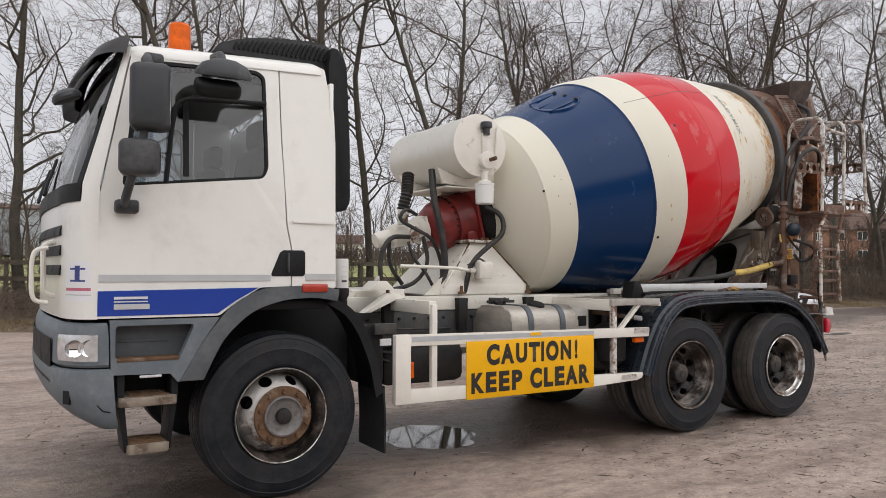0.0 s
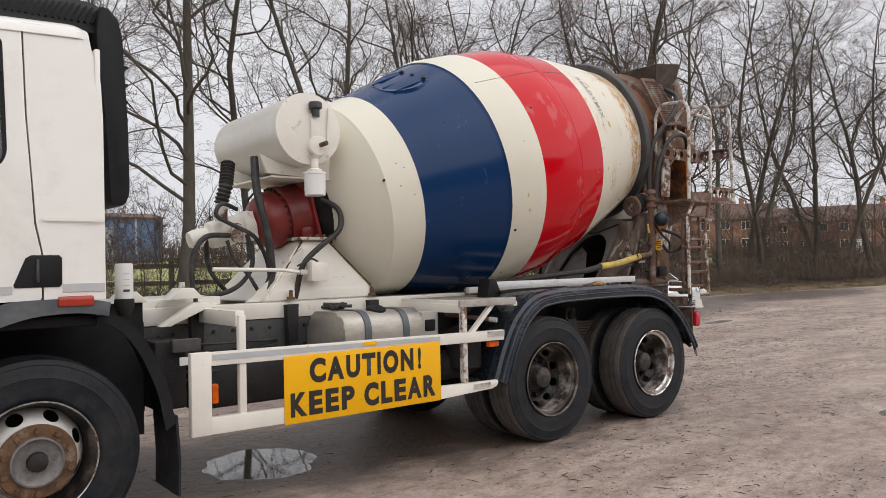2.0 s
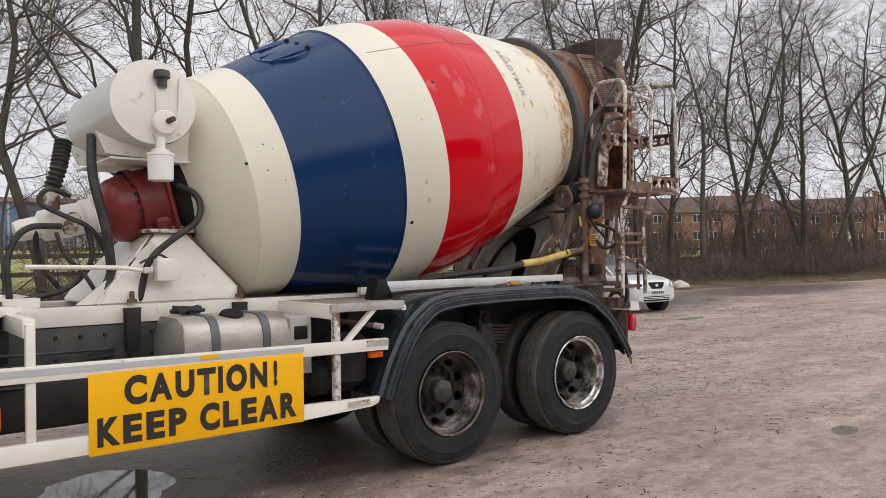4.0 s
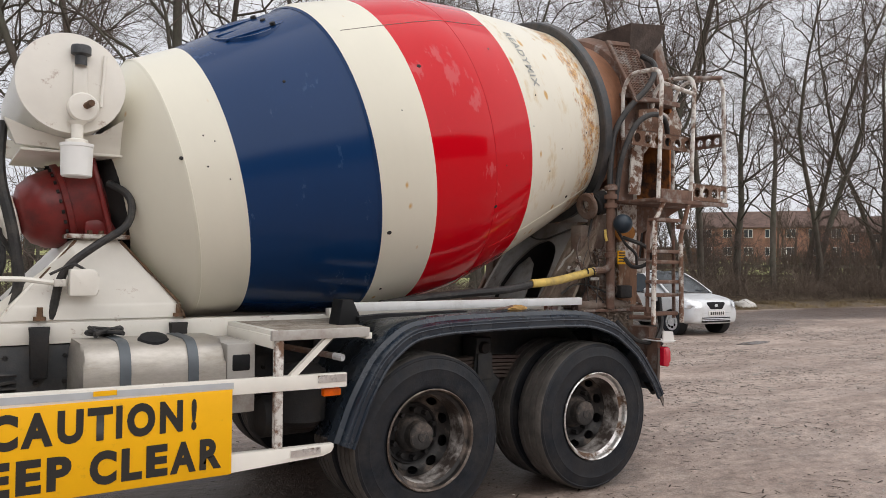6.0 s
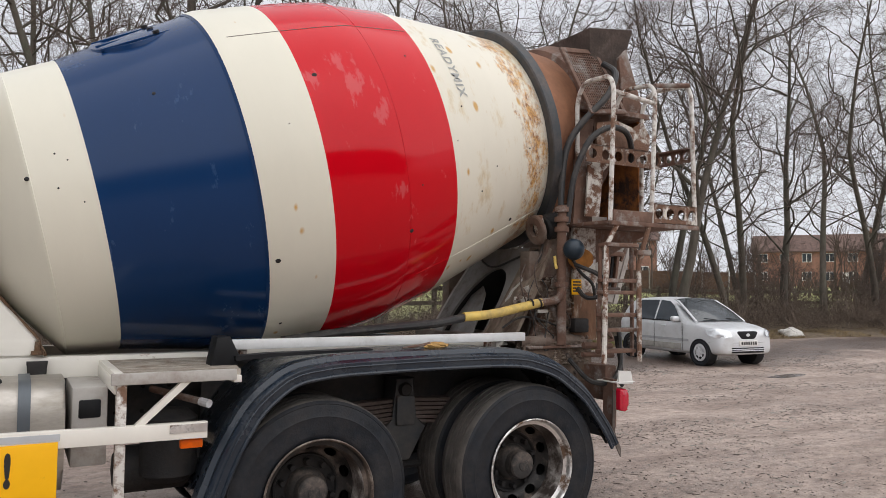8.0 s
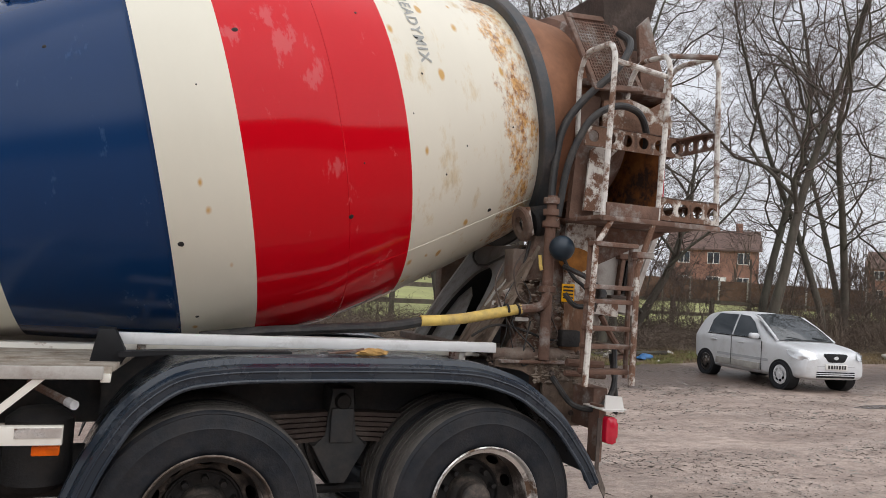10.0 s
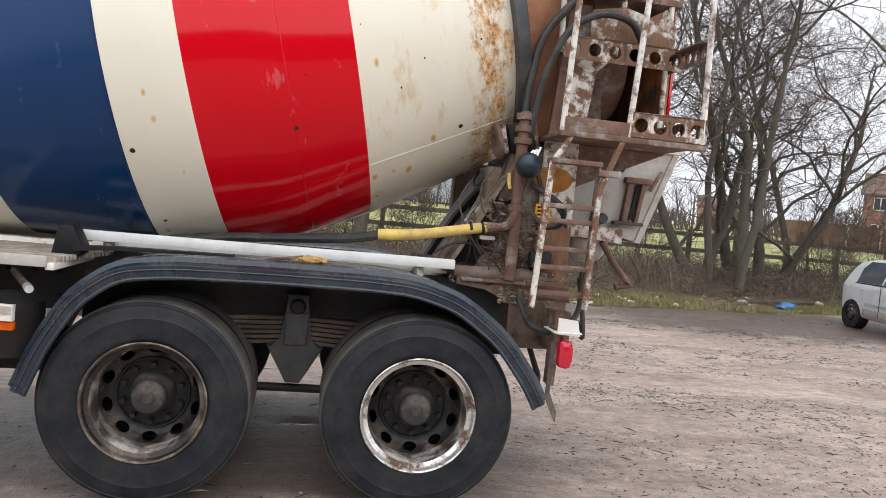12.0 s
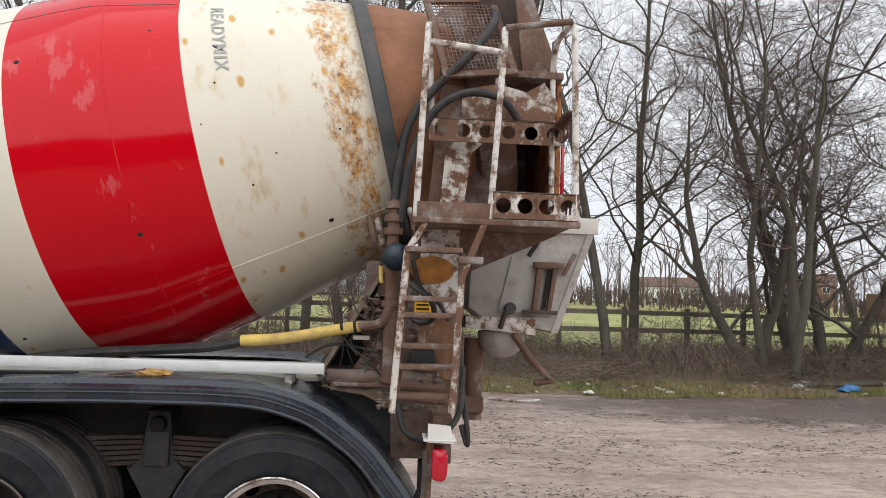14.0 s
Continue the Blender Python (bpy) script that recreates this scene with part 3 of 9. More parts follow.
# ---- bare trees ----
def grow(seed, height, girth, lean=(0, 0), forks=1, limbs=13, dense=1.0, low=0.22, spread_r=0.22, splay=0.16, reach=1.0, curl=1.0, stout=0.33):
    """Vertices and faces of a leafless tree: wood (trunk and limbs) and twigs, each as a pair of lists."""
    rnd = random.Random(seed)
    wood, twig = ([], []), ([], [])

    def limb(out, pts, rad, seg):
        base = len(out[0])
        up = None
        for i, p in enumerate(pts):
            d = (pts[min(i + 1, len(pts) - 1)] - pts[max(i - 1, 0)]).normalized()
            if up is None:
                up = d.orthogonal().normalized()
            up = (up - d * up.dot(d)).normalized()
            side = d.cross(up)
            for k in range(seg):
                a = 2 * math.pi * k / seg
                out[0].append(p + rad[i] * (math.cos(a) * up + math.sin(a) * side))
        for i in range(len(pts) - 1):
            for k in range(seg):
                j = (k + 1) % seg
                out[1].append((base + i * seg + k, base + i * seg + j, base + (i + 1) * seg + j, base + (i + 1) * seg + k))

    def spread(start, way, length, r0, level):
        steps = (10, 6 if curl == 1.0 else 9, 4, 2, 1)[level]
        pts, rad, p, d = [start], [r0], start, way.normalized()
        wild = (0.10, 0.25 * curl, 0.36 * curl, 0.36, 0.2)[level]
        for i in range(steps):
            d = (d + Vector((rnd.gauss(0, wild), rnd.gauss(0, wild), rnd.gauss(0, wild * 0.6) + (0.06, 0.10, 0.06, 0.05, 0.0)[level]))).normalized()
            p = p + d * length / steps
            pts.append(p)
            u = (i + 1) / steps
            rad.append(max(0.0042, r0 * (1 - u * (0.85 if level == 0 else 0.72))))
        limb(wood if level < (2 if girth > 0.05 else 1) and (girth > 0.03 or not wood[0]) else twig, pts, rad, (9, 6, 3, 3, 3)[level])
        if level == 4:
            return
        count = int(round((limbs, 8, 6.5, 5)[level] * (dense if level else 1) * rnd.uniform(0.8, 1.2)))
        for k in range(count):
            lo = low if level == 0 else 0.18
            u = lo + (1 - lo) * ((k + rnd.random()) / count)
            i = min(int(u * steps), steps - 1)
            q = pts[i].lerp(pts[i + 1], u * steps - i)
            rr = rad[i] + (rad[i + 1] - rad[i]) * (u * steps - i)
            along = (pts[i + 1] - pts[i]).normalized()
            side = Vector((rnd.gauss(0, 1), rnd.gauss(0, 1), rnd.gauss(0, 0.5)))
            side = (side - along * side.dot(along)).normalized()
            ang = radians(rnd.uniform(36, 72))
            child = along * math.cos(ang) + side * math.sin(ang)
            ln = length * (0.40 * reach, 0.50, 0.52, 0.55)[level] * (1.2 - 0.62 * u) * rnd.uniform(0.7, 1.25)
            spread(q, child, ln, min(rr * 0.6, r0 * (stout, 0.42, 0.45, 0.5)[level]), level + 1)

    for f in range(forks):
        a = 2 * math.pi * f / forks + rnd.uniform(0, 1)
        off = Vector((math.cos(a), math.sin(a), 0)) * (spread_r if forks > 1 else 0)
        out = splay * (1 if forks < 5 else rnd.uniform(0.15, 1.6)) if forks > 1 else 0
        tilt = Vector((lean[0] + out * math.cos(a), lean[1] + out * math.sin(a), 1))
        foot = off - Vector((0, 0, 0.25))
        spread(foot, tilt, height * rnd.uniform(0.88, 1.0), girth * (1 if f == 0 else rnd.uniform(0.65, 0.9)), 0)
    return wood, twig


def tree(name, label, group, loc, *how, **more):
    ob = empty(name, label, "tree", loc, 0, group)
    for pname, (vs, fs), mt in zip(("trunk", "crown"), grow(*how, **more), (bark, twig_mat)):
        me = bpy.data.meshes.new(pname)
        me.from_pydata([tuple(v) for v in vs], [], fs)
        for p in me.polygons:
            p.use_smooth = True
        me.materials.append(mt)
        new(pname, me).parent = ob
    return ob


ROW = "bare trees along the verge"
slim = tree("bare_tree", "tall slender leafless tree with upright twigs on the verge", ROW, (11.2, 15.0, 0.15), 3, 16.5, 0.14, dense=0.78, limbs=26, low=0.20, reach=0.72, curl=1.25, stout=0.26)
broad = tree("bare_tree", "broad leafless tree with spreading dark limbs on the verge", ROW, (5.5, 14.0, 0.15), 11, 15.0, 0.18, low=0.2, limbs=19, dense=0.86, curl=1.2, stout=0.26)
crooked = tree("bare_tree", "crooked leafless tree leaning over the verge", ROW, (22.3, 15.0, 0.15), 23, 14.5, 0.19, lean=(0.20, -0.08), low=0.3, limbs=15, dense=0.85, reach=1.15, curl=1.35, stout=0.42)
tree("bare_tree", "leafless tree of three straight grey trunks rising from one stool", ROW, (15.05, 13.75, 0.12), 31, 11.5, 0.165, forks=3, limbs=11, dense=0.95, low=0.30, spread_r=0.36, splay=0.075, reach=1.05, curl=1.25, stout=0.25)
arching = tree("bare_tree", "low leafless tree with long arching crooked limbs on the verge", ROW, (15.2, 15.5, 0.15), 58, 7.6, 0.19, forks=2, limbs=11, dense=0.98, low=0.16, spread_r=0.25, splay=0.26, reach=1.5, curl=1.3, stout=0.36)
whip = tree("bare_sapling", "thin leafless sapling in the thicket", "saplings in the thicket", (8.6, 14.6, 0.15), 47, 7.0, 0.04, limbs=15, dense=0.56, low=0.06)
bush = tree("bare_bush", "many-stemmed leafless bush in the thicket", "bushes in the thicket", (18.4, 15.2, 0.15), 61, 2.9, 0.018, forks=7, limbs=7, dense=0.56, low=0.12, spread_r=0.3)
rnd = random.Random(5)
PLACES = [  # kind, x, y, turn, size
    (slim, 4.4, 17.0, 40, 1.05), (slim, 3.2, 18.2, 310, 1.05), (slim, 8.8, 17.2, 120, 0.95), (broad, 12.9, 18.6, 75, 0.95), (crooked, 17.4, 17.6, 150, 0.95),
    (slim, 1.2, 19.5, 300, 1.1), (broad, -0.8, 21.0, 160, 1.0), (slim, -3.0, 20.0, 80, 1.15),
    (slim, 22.9, 15.6, 255, 1.05), (slim, 25.2, 15.0, 15, 0.95), (slim, 26.7, 15.6, 100, 1.05), (arching, 17.3, 15.6, 140, 0.95), (broad, 29.3, 15.8, 20, 0.95), (slim, 31.6, 15.4, 280, 1.05),
    (slim, 34.2, 14.8, 75, 1.0), (slim, 35.2, 15.6, 222, 1.1), (broad, 39.0, 14.6, 300, 0.95), (slim, 41.5, 14.0, 190, 1.05), (crooked, 45.0, 14.0, 190, 1.0), (slim, 48.5, 13.4, 45, 1.05),
    (slim, 20.6, 19.4, 10, 0.9),
    (slim, 37.2, 17.4, 140, 1.1), (slim, 43.6, 16.6, 20, 1.1), (slim, 30.8, 18.9, 330, 1.0)]
for kind, x, y, turn, size in PLACES:
    copy_thing(kind, pose(x, y, 0.3, 0, 0, turn) @ Matrix.Scale(size, 4))
for k in range(20):
    x = rnd.uniform(-3, 46)
    if 9 < x < 19.5:
        continue
    copy_thing(whip, pose(x, edge(x) + rnd.uniform(2.2, 7), 0.12, rnd.uniform(-6, 6), rnd.uniform(-6, 6), rnd.uniform(0, 360)) @ Matrix.Scale(rnd.uniform(0.6, 1.15), 4))
for x, o, size in ((9.4, 4.6, 0.8), (12.6, 4.8, 0.7), (14.2, 5.4, 0.85), (19.8, 3.6, 0.9), (21.4, 4.2, 1.1), (24.0, 3.2, 0.95), (25.9, 4.4, 1.2), (28.6, 3.6, 1.1), (30.6, 4.6, 1.3), (33.2, 3.4, 1.3), (36.3, 4.0, 1.5), (40.0, 3.4, 1.5), (27.2, 2.6, 1.2), (35.0, 2.4, 1.3), (38.2, 2.6, 1.4), (42.6, 3.0, 1.5), (7.2, 4.5, 1.0), (2.4, 3.4, 1.1), (-1.8, 3.6, 1.1), (4.6, 3.8, 1.2), (5.9, 5.0, 1.2), (0.6, 4.4, 1.2)):
    copy_thing(bush, pose(x, edge(x) + o, 0.15, 0, 0, 77 * x) @ Matrix.Scale(size, 4))


# ---- the mixer truck: front axle at x = 0, near side at y = 0, far side at y = 2.5 ----
YC = 1.25
truck = empty("mixer_truck", "white cement mixer truck with striped drum parked on dirt", "truck")


def far(bm):
    """The same shape on the truck's other side."""
    for v in bm.verts:
        v.co.y = 2 * YC - v.co.y
    return bm


# drum, along its own axis
TILT_M = Matrix.Translation((2.2, YC, 1.948)) @ pose(0, 0, 0, 0, 90 - 13.8, 0)


def drum_material(name, color, rusty=0.0, dots=0.0, rough=0.28, streak=(0.75, 0.73, 0.68), streaks=0.03, streak_soft=0.06, scuffs=()):
    """Gloss paint with run marks, pale scuffs and, on the rear band, rust that thickens towards the ring."""
    m = shade(name, color, rough, var=0.04, scale=1.5, stain=streak, amount=streaks, stain_scale=5, stain_soft=streak_soft, spec=0.26, stretch=(0.45, 0.8, 1.2), stain_rough=0.5, bump=0.012, bump_scale=3)
    n, l = m.node_tree.nodes, m.node_tree.links
    b = n["Principled BSDF"]
    if rusty:
        tc = n.new("ShaderNodeTexCoord")
        sx = n.new("ShaderNodeSeparateXYZ")
        l.new(tc.outputs["Object"], sx.inputs[0])
        mr = n.new("ShaderNodeFloatCurve")
        zs = n.new("ShaderNodeMapRange")
        zs.inputs["From Min"].default_value, zs.inputs["From Max"].default_value = 2.5, 3.6
        l.new(sx.outputs["Z"], zs.inputs["Value"])
        l.new(zs.outputs[0], mr.inputs["Value"])
        cv = mr.mapping.curves[0]
        cv.points[0].location, cv.points[1].location = (0, 0.22), (1, 0.42)
        for q in ((0.40, 0.28), (0.62, 0.43), (0.74, 0.60), (0.84, 0.585), (0.93, 0.47)):
            cv.points.new(*q)
        mr.mapping.update()
        mp = n.new("ShaderNodeMapping")
        mp.inputs["Scale"].default_value = (0.6, 0.8, 1.2)
        l.new(tc.outputs["Object"], mp.inputs["Vector"])
        nz = n.new("ShaderNodeTexNoise")
        nz.inputs["Scale"].default_value, nz.inputs["Detail"].default_value, nz.inputs["Roughness"].default_value = 12.0, 12, 0.78
        l.new(mp.outputs[0], nz.inputs["Vector"])
        ad = n.new("ShaderNodeMath")
        l.new(nz.outputs["Fac"], ad.inputs[0])
        l.new(mr.outputs[0], ad.inputs[1])
        rp = n.new("ShaderNodeMapRange")
        rp.inputs["From Min"].default_value, rp.inputs["From Max"].default_value = 1.025, 1.16
        rp.inputs["To Max"].default_value = rusty
        l.new(ad.outputs[0], rp.inputs["Value"])
        fine = n.new("ShaderNodeTexNoise")
        fine.inputs["Scale"].default_value, fine.inputs["Detail"].default_value = 38, 8
        l.new(tc.outputs["Object"], fine.inputs["Vector"])
        rc = n.new("ShaderNodeValToRGB")
        rc.color_ramp.elements[0].position, rc.color_ramp.elements[0].color = 0.36, (0.24, 0.085, 0.02, 1)
        rc.color_ramp.elements[1].position, rc.color_ramp.elements[1].color = 0.58, (0.62, 0.33, 0.09, 1)
        l.new(fine.outputs["Fac"], rc.inputs["Fac"])
        old = b.inputs["Base Color"].links[0].from_socket
        mx = n.new("ShaderNodeMix")
        mx.data_type = "RGBA"
        l.new(rp.outputs[0], mx.inputs["Factor"])
        l.new(old, mx.inputs["A"])
        l.new(rc.outputs[0], mx.inputs["B"])
        l.new(mx.outputs["Result"], b.inputs["Base Color"])
    if dots:
        tc = n.new("ShaderNodeTexCoord")
        mp = n.new("ShaderNodeMapping")
        mp.inputs["Scale"].default_value = (0.55, 0.7, 1.0)
        l.new(tc.outputs["Object"], mp.inputs["Vector"])
        warp = n.new("ShaderNodeTexNoise")
        warp.inputs["Scale"].default_value = 16
        l.new(mp.outputs[0], warp.inputs["Vector"])
        add = n.new("ShaderNodeVectorMath")
        add.operation = "MULTIPLY_ADD"
        l.new(warp.outputs["Color"], add.inputs[0])
        add.inputs[1].default_value = (0.02, 0.02, 0.02)
        l.new(mp.outputs[0], add.inputs[2])
        vo = n.new("ShaderNodeTexVoronoi")
        vo.inputs["Scale"].default_value = 13.0
        l.new(add.outputs[0], vo.inputs["Vector"])
        pick = n.new("ShaderNodeSeparateColor")
        l.new(vo.outputs["Color"], pick.inputs[0])
        size = n.new("ShaderNodeMapRange")
        size.inputs["From Min"].default_value, size.inputs["From Max"].default_value = 1 - dots, 1.0
        size.inputs["To Min"].default_value, size.inputs["To Max"].default_value = 0.0, 0.36
        l.new(pick.outputs[0], size.inputs["Value"])
        less = n.new("ShaderNodeMath")
        less.operation = "SUBTRACT"
        l.new(size.outputs[0], less.inputs[0])
        l.new(vo.outputs["Distance"], less.inputs[1])
        soft = n.new("ShaderNodeMapRange")
        soft.inputs["From Min"].default_value, soft.inputs["From Max"].default_value = -0.02, 0.12
        soft.inputs["To Max"].default_value = 0.9
        l.new(less.outputs[0], soft.inputs["Value"])
        old = b.inputs["Base Color"].links[0].from_socket
        mx = n.new("ShaderNodeMix")
        mx.data_type = "RGBA"
        l.new(soft.outputs[0], mx.inputs["Factor"])
        l.new(old, mx.inputs["A"])
        mx.inputs["B"].default_value = (0.56, 0.31, 0.06, 1)
        l.new(mx.outputs["Result"], b.inputs["Base Color"])
    if scuffs:
        # patches where the lacquer has turned milky, each round its own spot on the drum
        tc = n.new("ShaderNodeTexCoord")
        nz = n.new("ShaderNodeTexNoise")
        nz.inputs["Scale"].default_value, nz.inputs["Detail"].default_value, nz.inputs["Roughness"].default_value = 11, 9, 0.72
        runs = n.new("ShaderNodeMapping")
        runs.inputs["Scale"].default_value = (0.45, 0.8, 1.5)
        l.new(tc.outputs["Object"], runs.inputs["Vector"])
        l.new(runs.outputs[0], nz.inputs["Vector"])
        total = None
        for r, s0, a0, size in scuffs:
            ds = n.new("ShaderNodeVectorMath")
            ds.operation = "DISTANCE"
            l.new(tc.outputs["Object"], ds.inputs[0])
            ds.inputs[1].default_value = (-r * math.cos(radians(a0)), -r * math.sin(radians(a0)), s0)
            mr = n.new("ShaderNodeMapRange")
            mr.inputs["From Max"].default_value = size
            mr.inputs["To Min"].default_value, mr.inputs["To Max"].default_value = 0.36, 0.0
            l.new(ds.outputs["Value"], mr.inputs["Value"])
            if total is None:
                total = mr.outputs[0]
            else:
                mx = n.new("ShaderNodeMath")
                mx.operation = "MAXIMUM"
                l.new(total, mx.inputs[0])
                l.new(mr.outputs[0], mx.inputs[1])
                total = mx.outputs[0]
        ad = n.new("ShaderNodeMath")
        l.new(total, ad.inputs[0])
        l.new(nz.outputs["Fac"], ad.inputs[1])
        rp = n.new("ShaderNodeMapRange")
        rp.inputs["From Min"].default_value, rp.inputs["From Max"].default_value = 0.74, 0.80
        rp.inputs["To Max"].default_value = 0.42
        l.new(ad.outputs[0], rp.inputs["Value"])
        old = b.inputs["Base Color"].links[0].from_socket
        mx = n.new("ShaderNodeMix")
        mx.data_type = "RGBA"
        l.new(rp.outputs[0], mx.inputs["Factor"])
        l.new(old, mx.inputs["A"])
        mx.inputs["B"].default_value = (0.62, 0.16, 0.17, 1)
        l.new(mx.outputs["Result"], b.inputs["Base Color"])
    return m


drum_white = drum_material("drum_cream_paint", (0.74, 0.71, 0.60), dots=0.09, streak=(0.45, 0.33, 0.12), streaks=0.02)
drum_rear = drum_material("drum_cream_paint_rusting", (0.75, 0.71, 0.60), rusty=0.95, dots=0.42, streak=(0.55, 0.40, 0.17), streaks=0.15, streak_soft=0.2)
drum_blue = drum_material("drum_navy_paint", (0.006, 0.034, 0.112), rough=0.18, streak=(0.018, 0.058, 0.155), streaks=0.19)
drum_red = drum_material("drum_red_paint", (0.58, 0.002, 0.010), rough=0.09, streak=(0.60, 0.06, 0.068), streaks=0.17, scuffs=((1.122, 1.96, 61, 0.20), (1.122, 2.01, 71, 0.22), (1.12, 2.08, 80, 0.17), (1.115, 1.745, 67, 0.15), (1.121, 2.15, 104, 0.14)))
DRUM = [(0.16, -0.03), (0.30, -0.02), (0.56, 0.115), (0.805, 0.27), (0.82, 0.286), (0.822, 0.292), (0.868, 0.565), (0.93, 0.78), (1.00, 1.04), (1.062, 1.28), (1.072, 1.310), (1.084, 1.322), (1.101, 1.385),
        (1.115, 1.708), (1.122, 1.95), (1.121, 2.12), (1.113, 2.18), (1.045, 2.574), (0.985, 2.82), (0.90, 3.15), (0.825, 3.42), (0.80, 3.52)]
DMAT = [0, 0, 0, 0, 0, 0, 1, 1, 1, 1, 1, 0, 0, 2, 2, 2, 2, 3, 3, 3, 3]


def drum_radius(s):
    return float(np.interp(s, [h for _, h in DRUM[5:]], [r for r, _ in DRUM[5:]]))


def on_drum(s, a, lift=0.0):
    """A place on the drum: s metres along its axis, a degrees round it (0 up, 90 to the near side)."""
    r = drum_radius(s) + lift
    return Vector((-r * math.cos(radians(a)), -r * math.sin(radians(a)), s))


bm = Rev(DRUM, 128, mats=DMAT)
drum = part("drum", bm, [drum_white, drum_blue, drum_red, drum_rear], truck, "glossy drum striped cream, navy blue and red, rusting at its rear", smooth=25)
drum.matrix_basis = TILT_M
part("drum_neck", Rev([(0.80, 3.5), (0.775, 3.64), (0.70, 3.86), (0.60, 4.16), (0.58, 4.16), (0.68, 3.86), (0.74, 3.66)], 96), rust_drum, drum, "bare rusted steel drum mouth")
part("roller_ring", Rev([(0.79, 3.505), (0.858, 3.505), (0.868, 3.513), (0.868, 3.580), (0.858, 3.588), (0.79, 3.588)], 128, closed=True), shade("greasy_ring_steel", (0.05, 0.056, 0.062), 0.45, 0.3, var=0.2, stain=(0.12, 0.1, 0.09), amount=0.3, stain_scale=5, stain_soft=0.3), drum, "dark greasy steel roller ring")


def seam(bm, s0, a0, s1, a1, w=0.003, lift=0.0005, steps=24):
    """A welded seam laid on the drum."""
    pts = [on_drum(s0 + (s1 - s0) * k / steps, a0 + (a1 - a0) * k / steps, lift) for k in range(steps + 1)]
    return tube(bm, pts, w, 5)


for s0, a0, s1, a1 in ((1.40, 47, 2.56, 46), (2.58, 136.5, 3.5, 135.5), (2.26, 137.5, 2.56, 136.6)):
    part("weld_seam", seam(bmesh.new(), s0, a0, s1, a1, 0.003 if s0 > 2.2 else 0.0022), (drum_white if s0 > 2.5 else drum_red) if s0 > 2.2 else seam_dark, drum)
for s0, mt in ((2.20, drum_red), (1.315, drum_blue), (0.288, drum_white)):
    r0 = drum_radius(s0)
    part("weld_bead", Rev([(r0 - 0.004, s0 - 0.009), (r0 + 0.0025, s0), (r0 - 0.004, s0 + 0.009)], 128), mt, drum)
pt = [Vector((-r * math.cos(radians(80.5)), -r * math.sin(radians(80.5)), h + 0.003)) for r, h in ((0.44, 0.055), (0.56, 0.117), (0.80, 0.268))]
part("weld_seam", Tube(pt, 0.004, 5), drum_white, drum)
for s, a, sz in ((1.372, 118.5, 0.017), (2.205, 118, 0.016), (3.144, 132, 0.016), (0.275, 81, 0.013), (0.943, 61, 0.012), (2.43, 60, 0.009), (1.404, 144.8, 0.012), (1.55, 80, 0.006), (1.78, 66, 0.016),
                 (2.72, 80, 0.008), (3.3, 100, 0.008), (2.8, 112, 0.008), (0.42, 74, 0.007), (0.47, 77, 0.006), (0.40, 86, 0.007), (0.5, 92, 0.006), (2.30, 104, 0.007), (2.62, 92, 0.006), (2.95, 104, 0.007)):
    c = on_drum(s, a, 0.0)
    nrm = Vector((c.x, c.y, 0)).normalized()
    m = Matrix.Translation(c) @ nrm.to_track_quat("Z", "Y").to_matrix().to_4x4()
    part("bolt", Rev([(0, 0.004), (sz * 0.5, 0.003), (sz * 0.8, 0.001), (sz * 0.9, -0.004)], 7, m @ Matrix.Diagonal((1.0, 0.6 + 40 * sz, 1, 1))), grime, drum)
# inspection hatch high on the blue band
hm = Matrix.Translation(on_drum(0.98, 22, -0.012)) @ Vector((-math.cos(radians(22)), -math.sin(radians(22)), -0.22)).to_track_quat("Z", "X").to_matrix().to_4x4()
hatch = part("hatch", Rev([(0, -0.012), (0.15, -0.008), (0.20, 0.004), (0.235, 0.006), (0.25, -0.03)], 40, hm), drum_blue, drum, "round navy inspection hatch with clamps")
for k in range(3):
    part("clamp", box(bmesh.new(), (-0.20, -0.009 + 0.15 * (k - 1), -0.005), (0.20, 0.009 + 0.15 * (k - 1), 0.010), 0.004, hm), drum_blue, hatch)
    part("clamp_bolt", Rev([(0, 0.026), (0.018, 0.026), (0.02, 0.01)], 8, hm @ Matrix.Translation((0.12, 0.15 * (k - 1), 0))), grime, hatch)
# the grey word down the rear white band
bm = words("READYMIX", 0.092, 0.0022, 1.16)[0]
for v in bm.verts:
    s = 2.735 + v.co.y
    a = 48 + math.degrees(v.co.x / drum_radius(2.75))
    v.co = on_drum(s, a, 0.003)
part("lettering", bm, shade("faded_grey_lettering", (0.33, 0.34, 0.32), 0.5, var=0.3, scale=30, stain=(0.6, 0.58, 0.5), amount=0.25, stain_scale=25), drum, "faded grey lettering", smooth=0)


# wheels: built facing -y about their own middle
def tyre_profile(R, w):
    h = w / 2
    g = [(R, -0.72 * h)]
    for c in (-0.42, 0.0, 0.42):
        g += [(R + 0.002, (c - 0.055) * h), (R - 0.013, (c - 0.035) * h), (R - 0.013, (c + 0.035) * h), (R + 0.002, (c + 0.055) * h)]
    g += [(R, 0.72 * h)]
    side = [(0.284, -0.70 * h), (0.305, -0.86 * h), (0.335, -0.93 * h), (0.342, -0.92 * h), (0.358, -0.955 * h), (0.364, -0.945 * h), (0.40, -1.0 * h), (0.42, -0.99 * h), (0.426, -1.005 * h), (0.432, -0.98 * h), (0.455, -0.97 * h), (0.487, -0.90 * h), (0.492, -0.915 * h), (R - 0.008, -0.84 * h)]
    return side + g + [(r, -y) for r, y in reversed(side)]


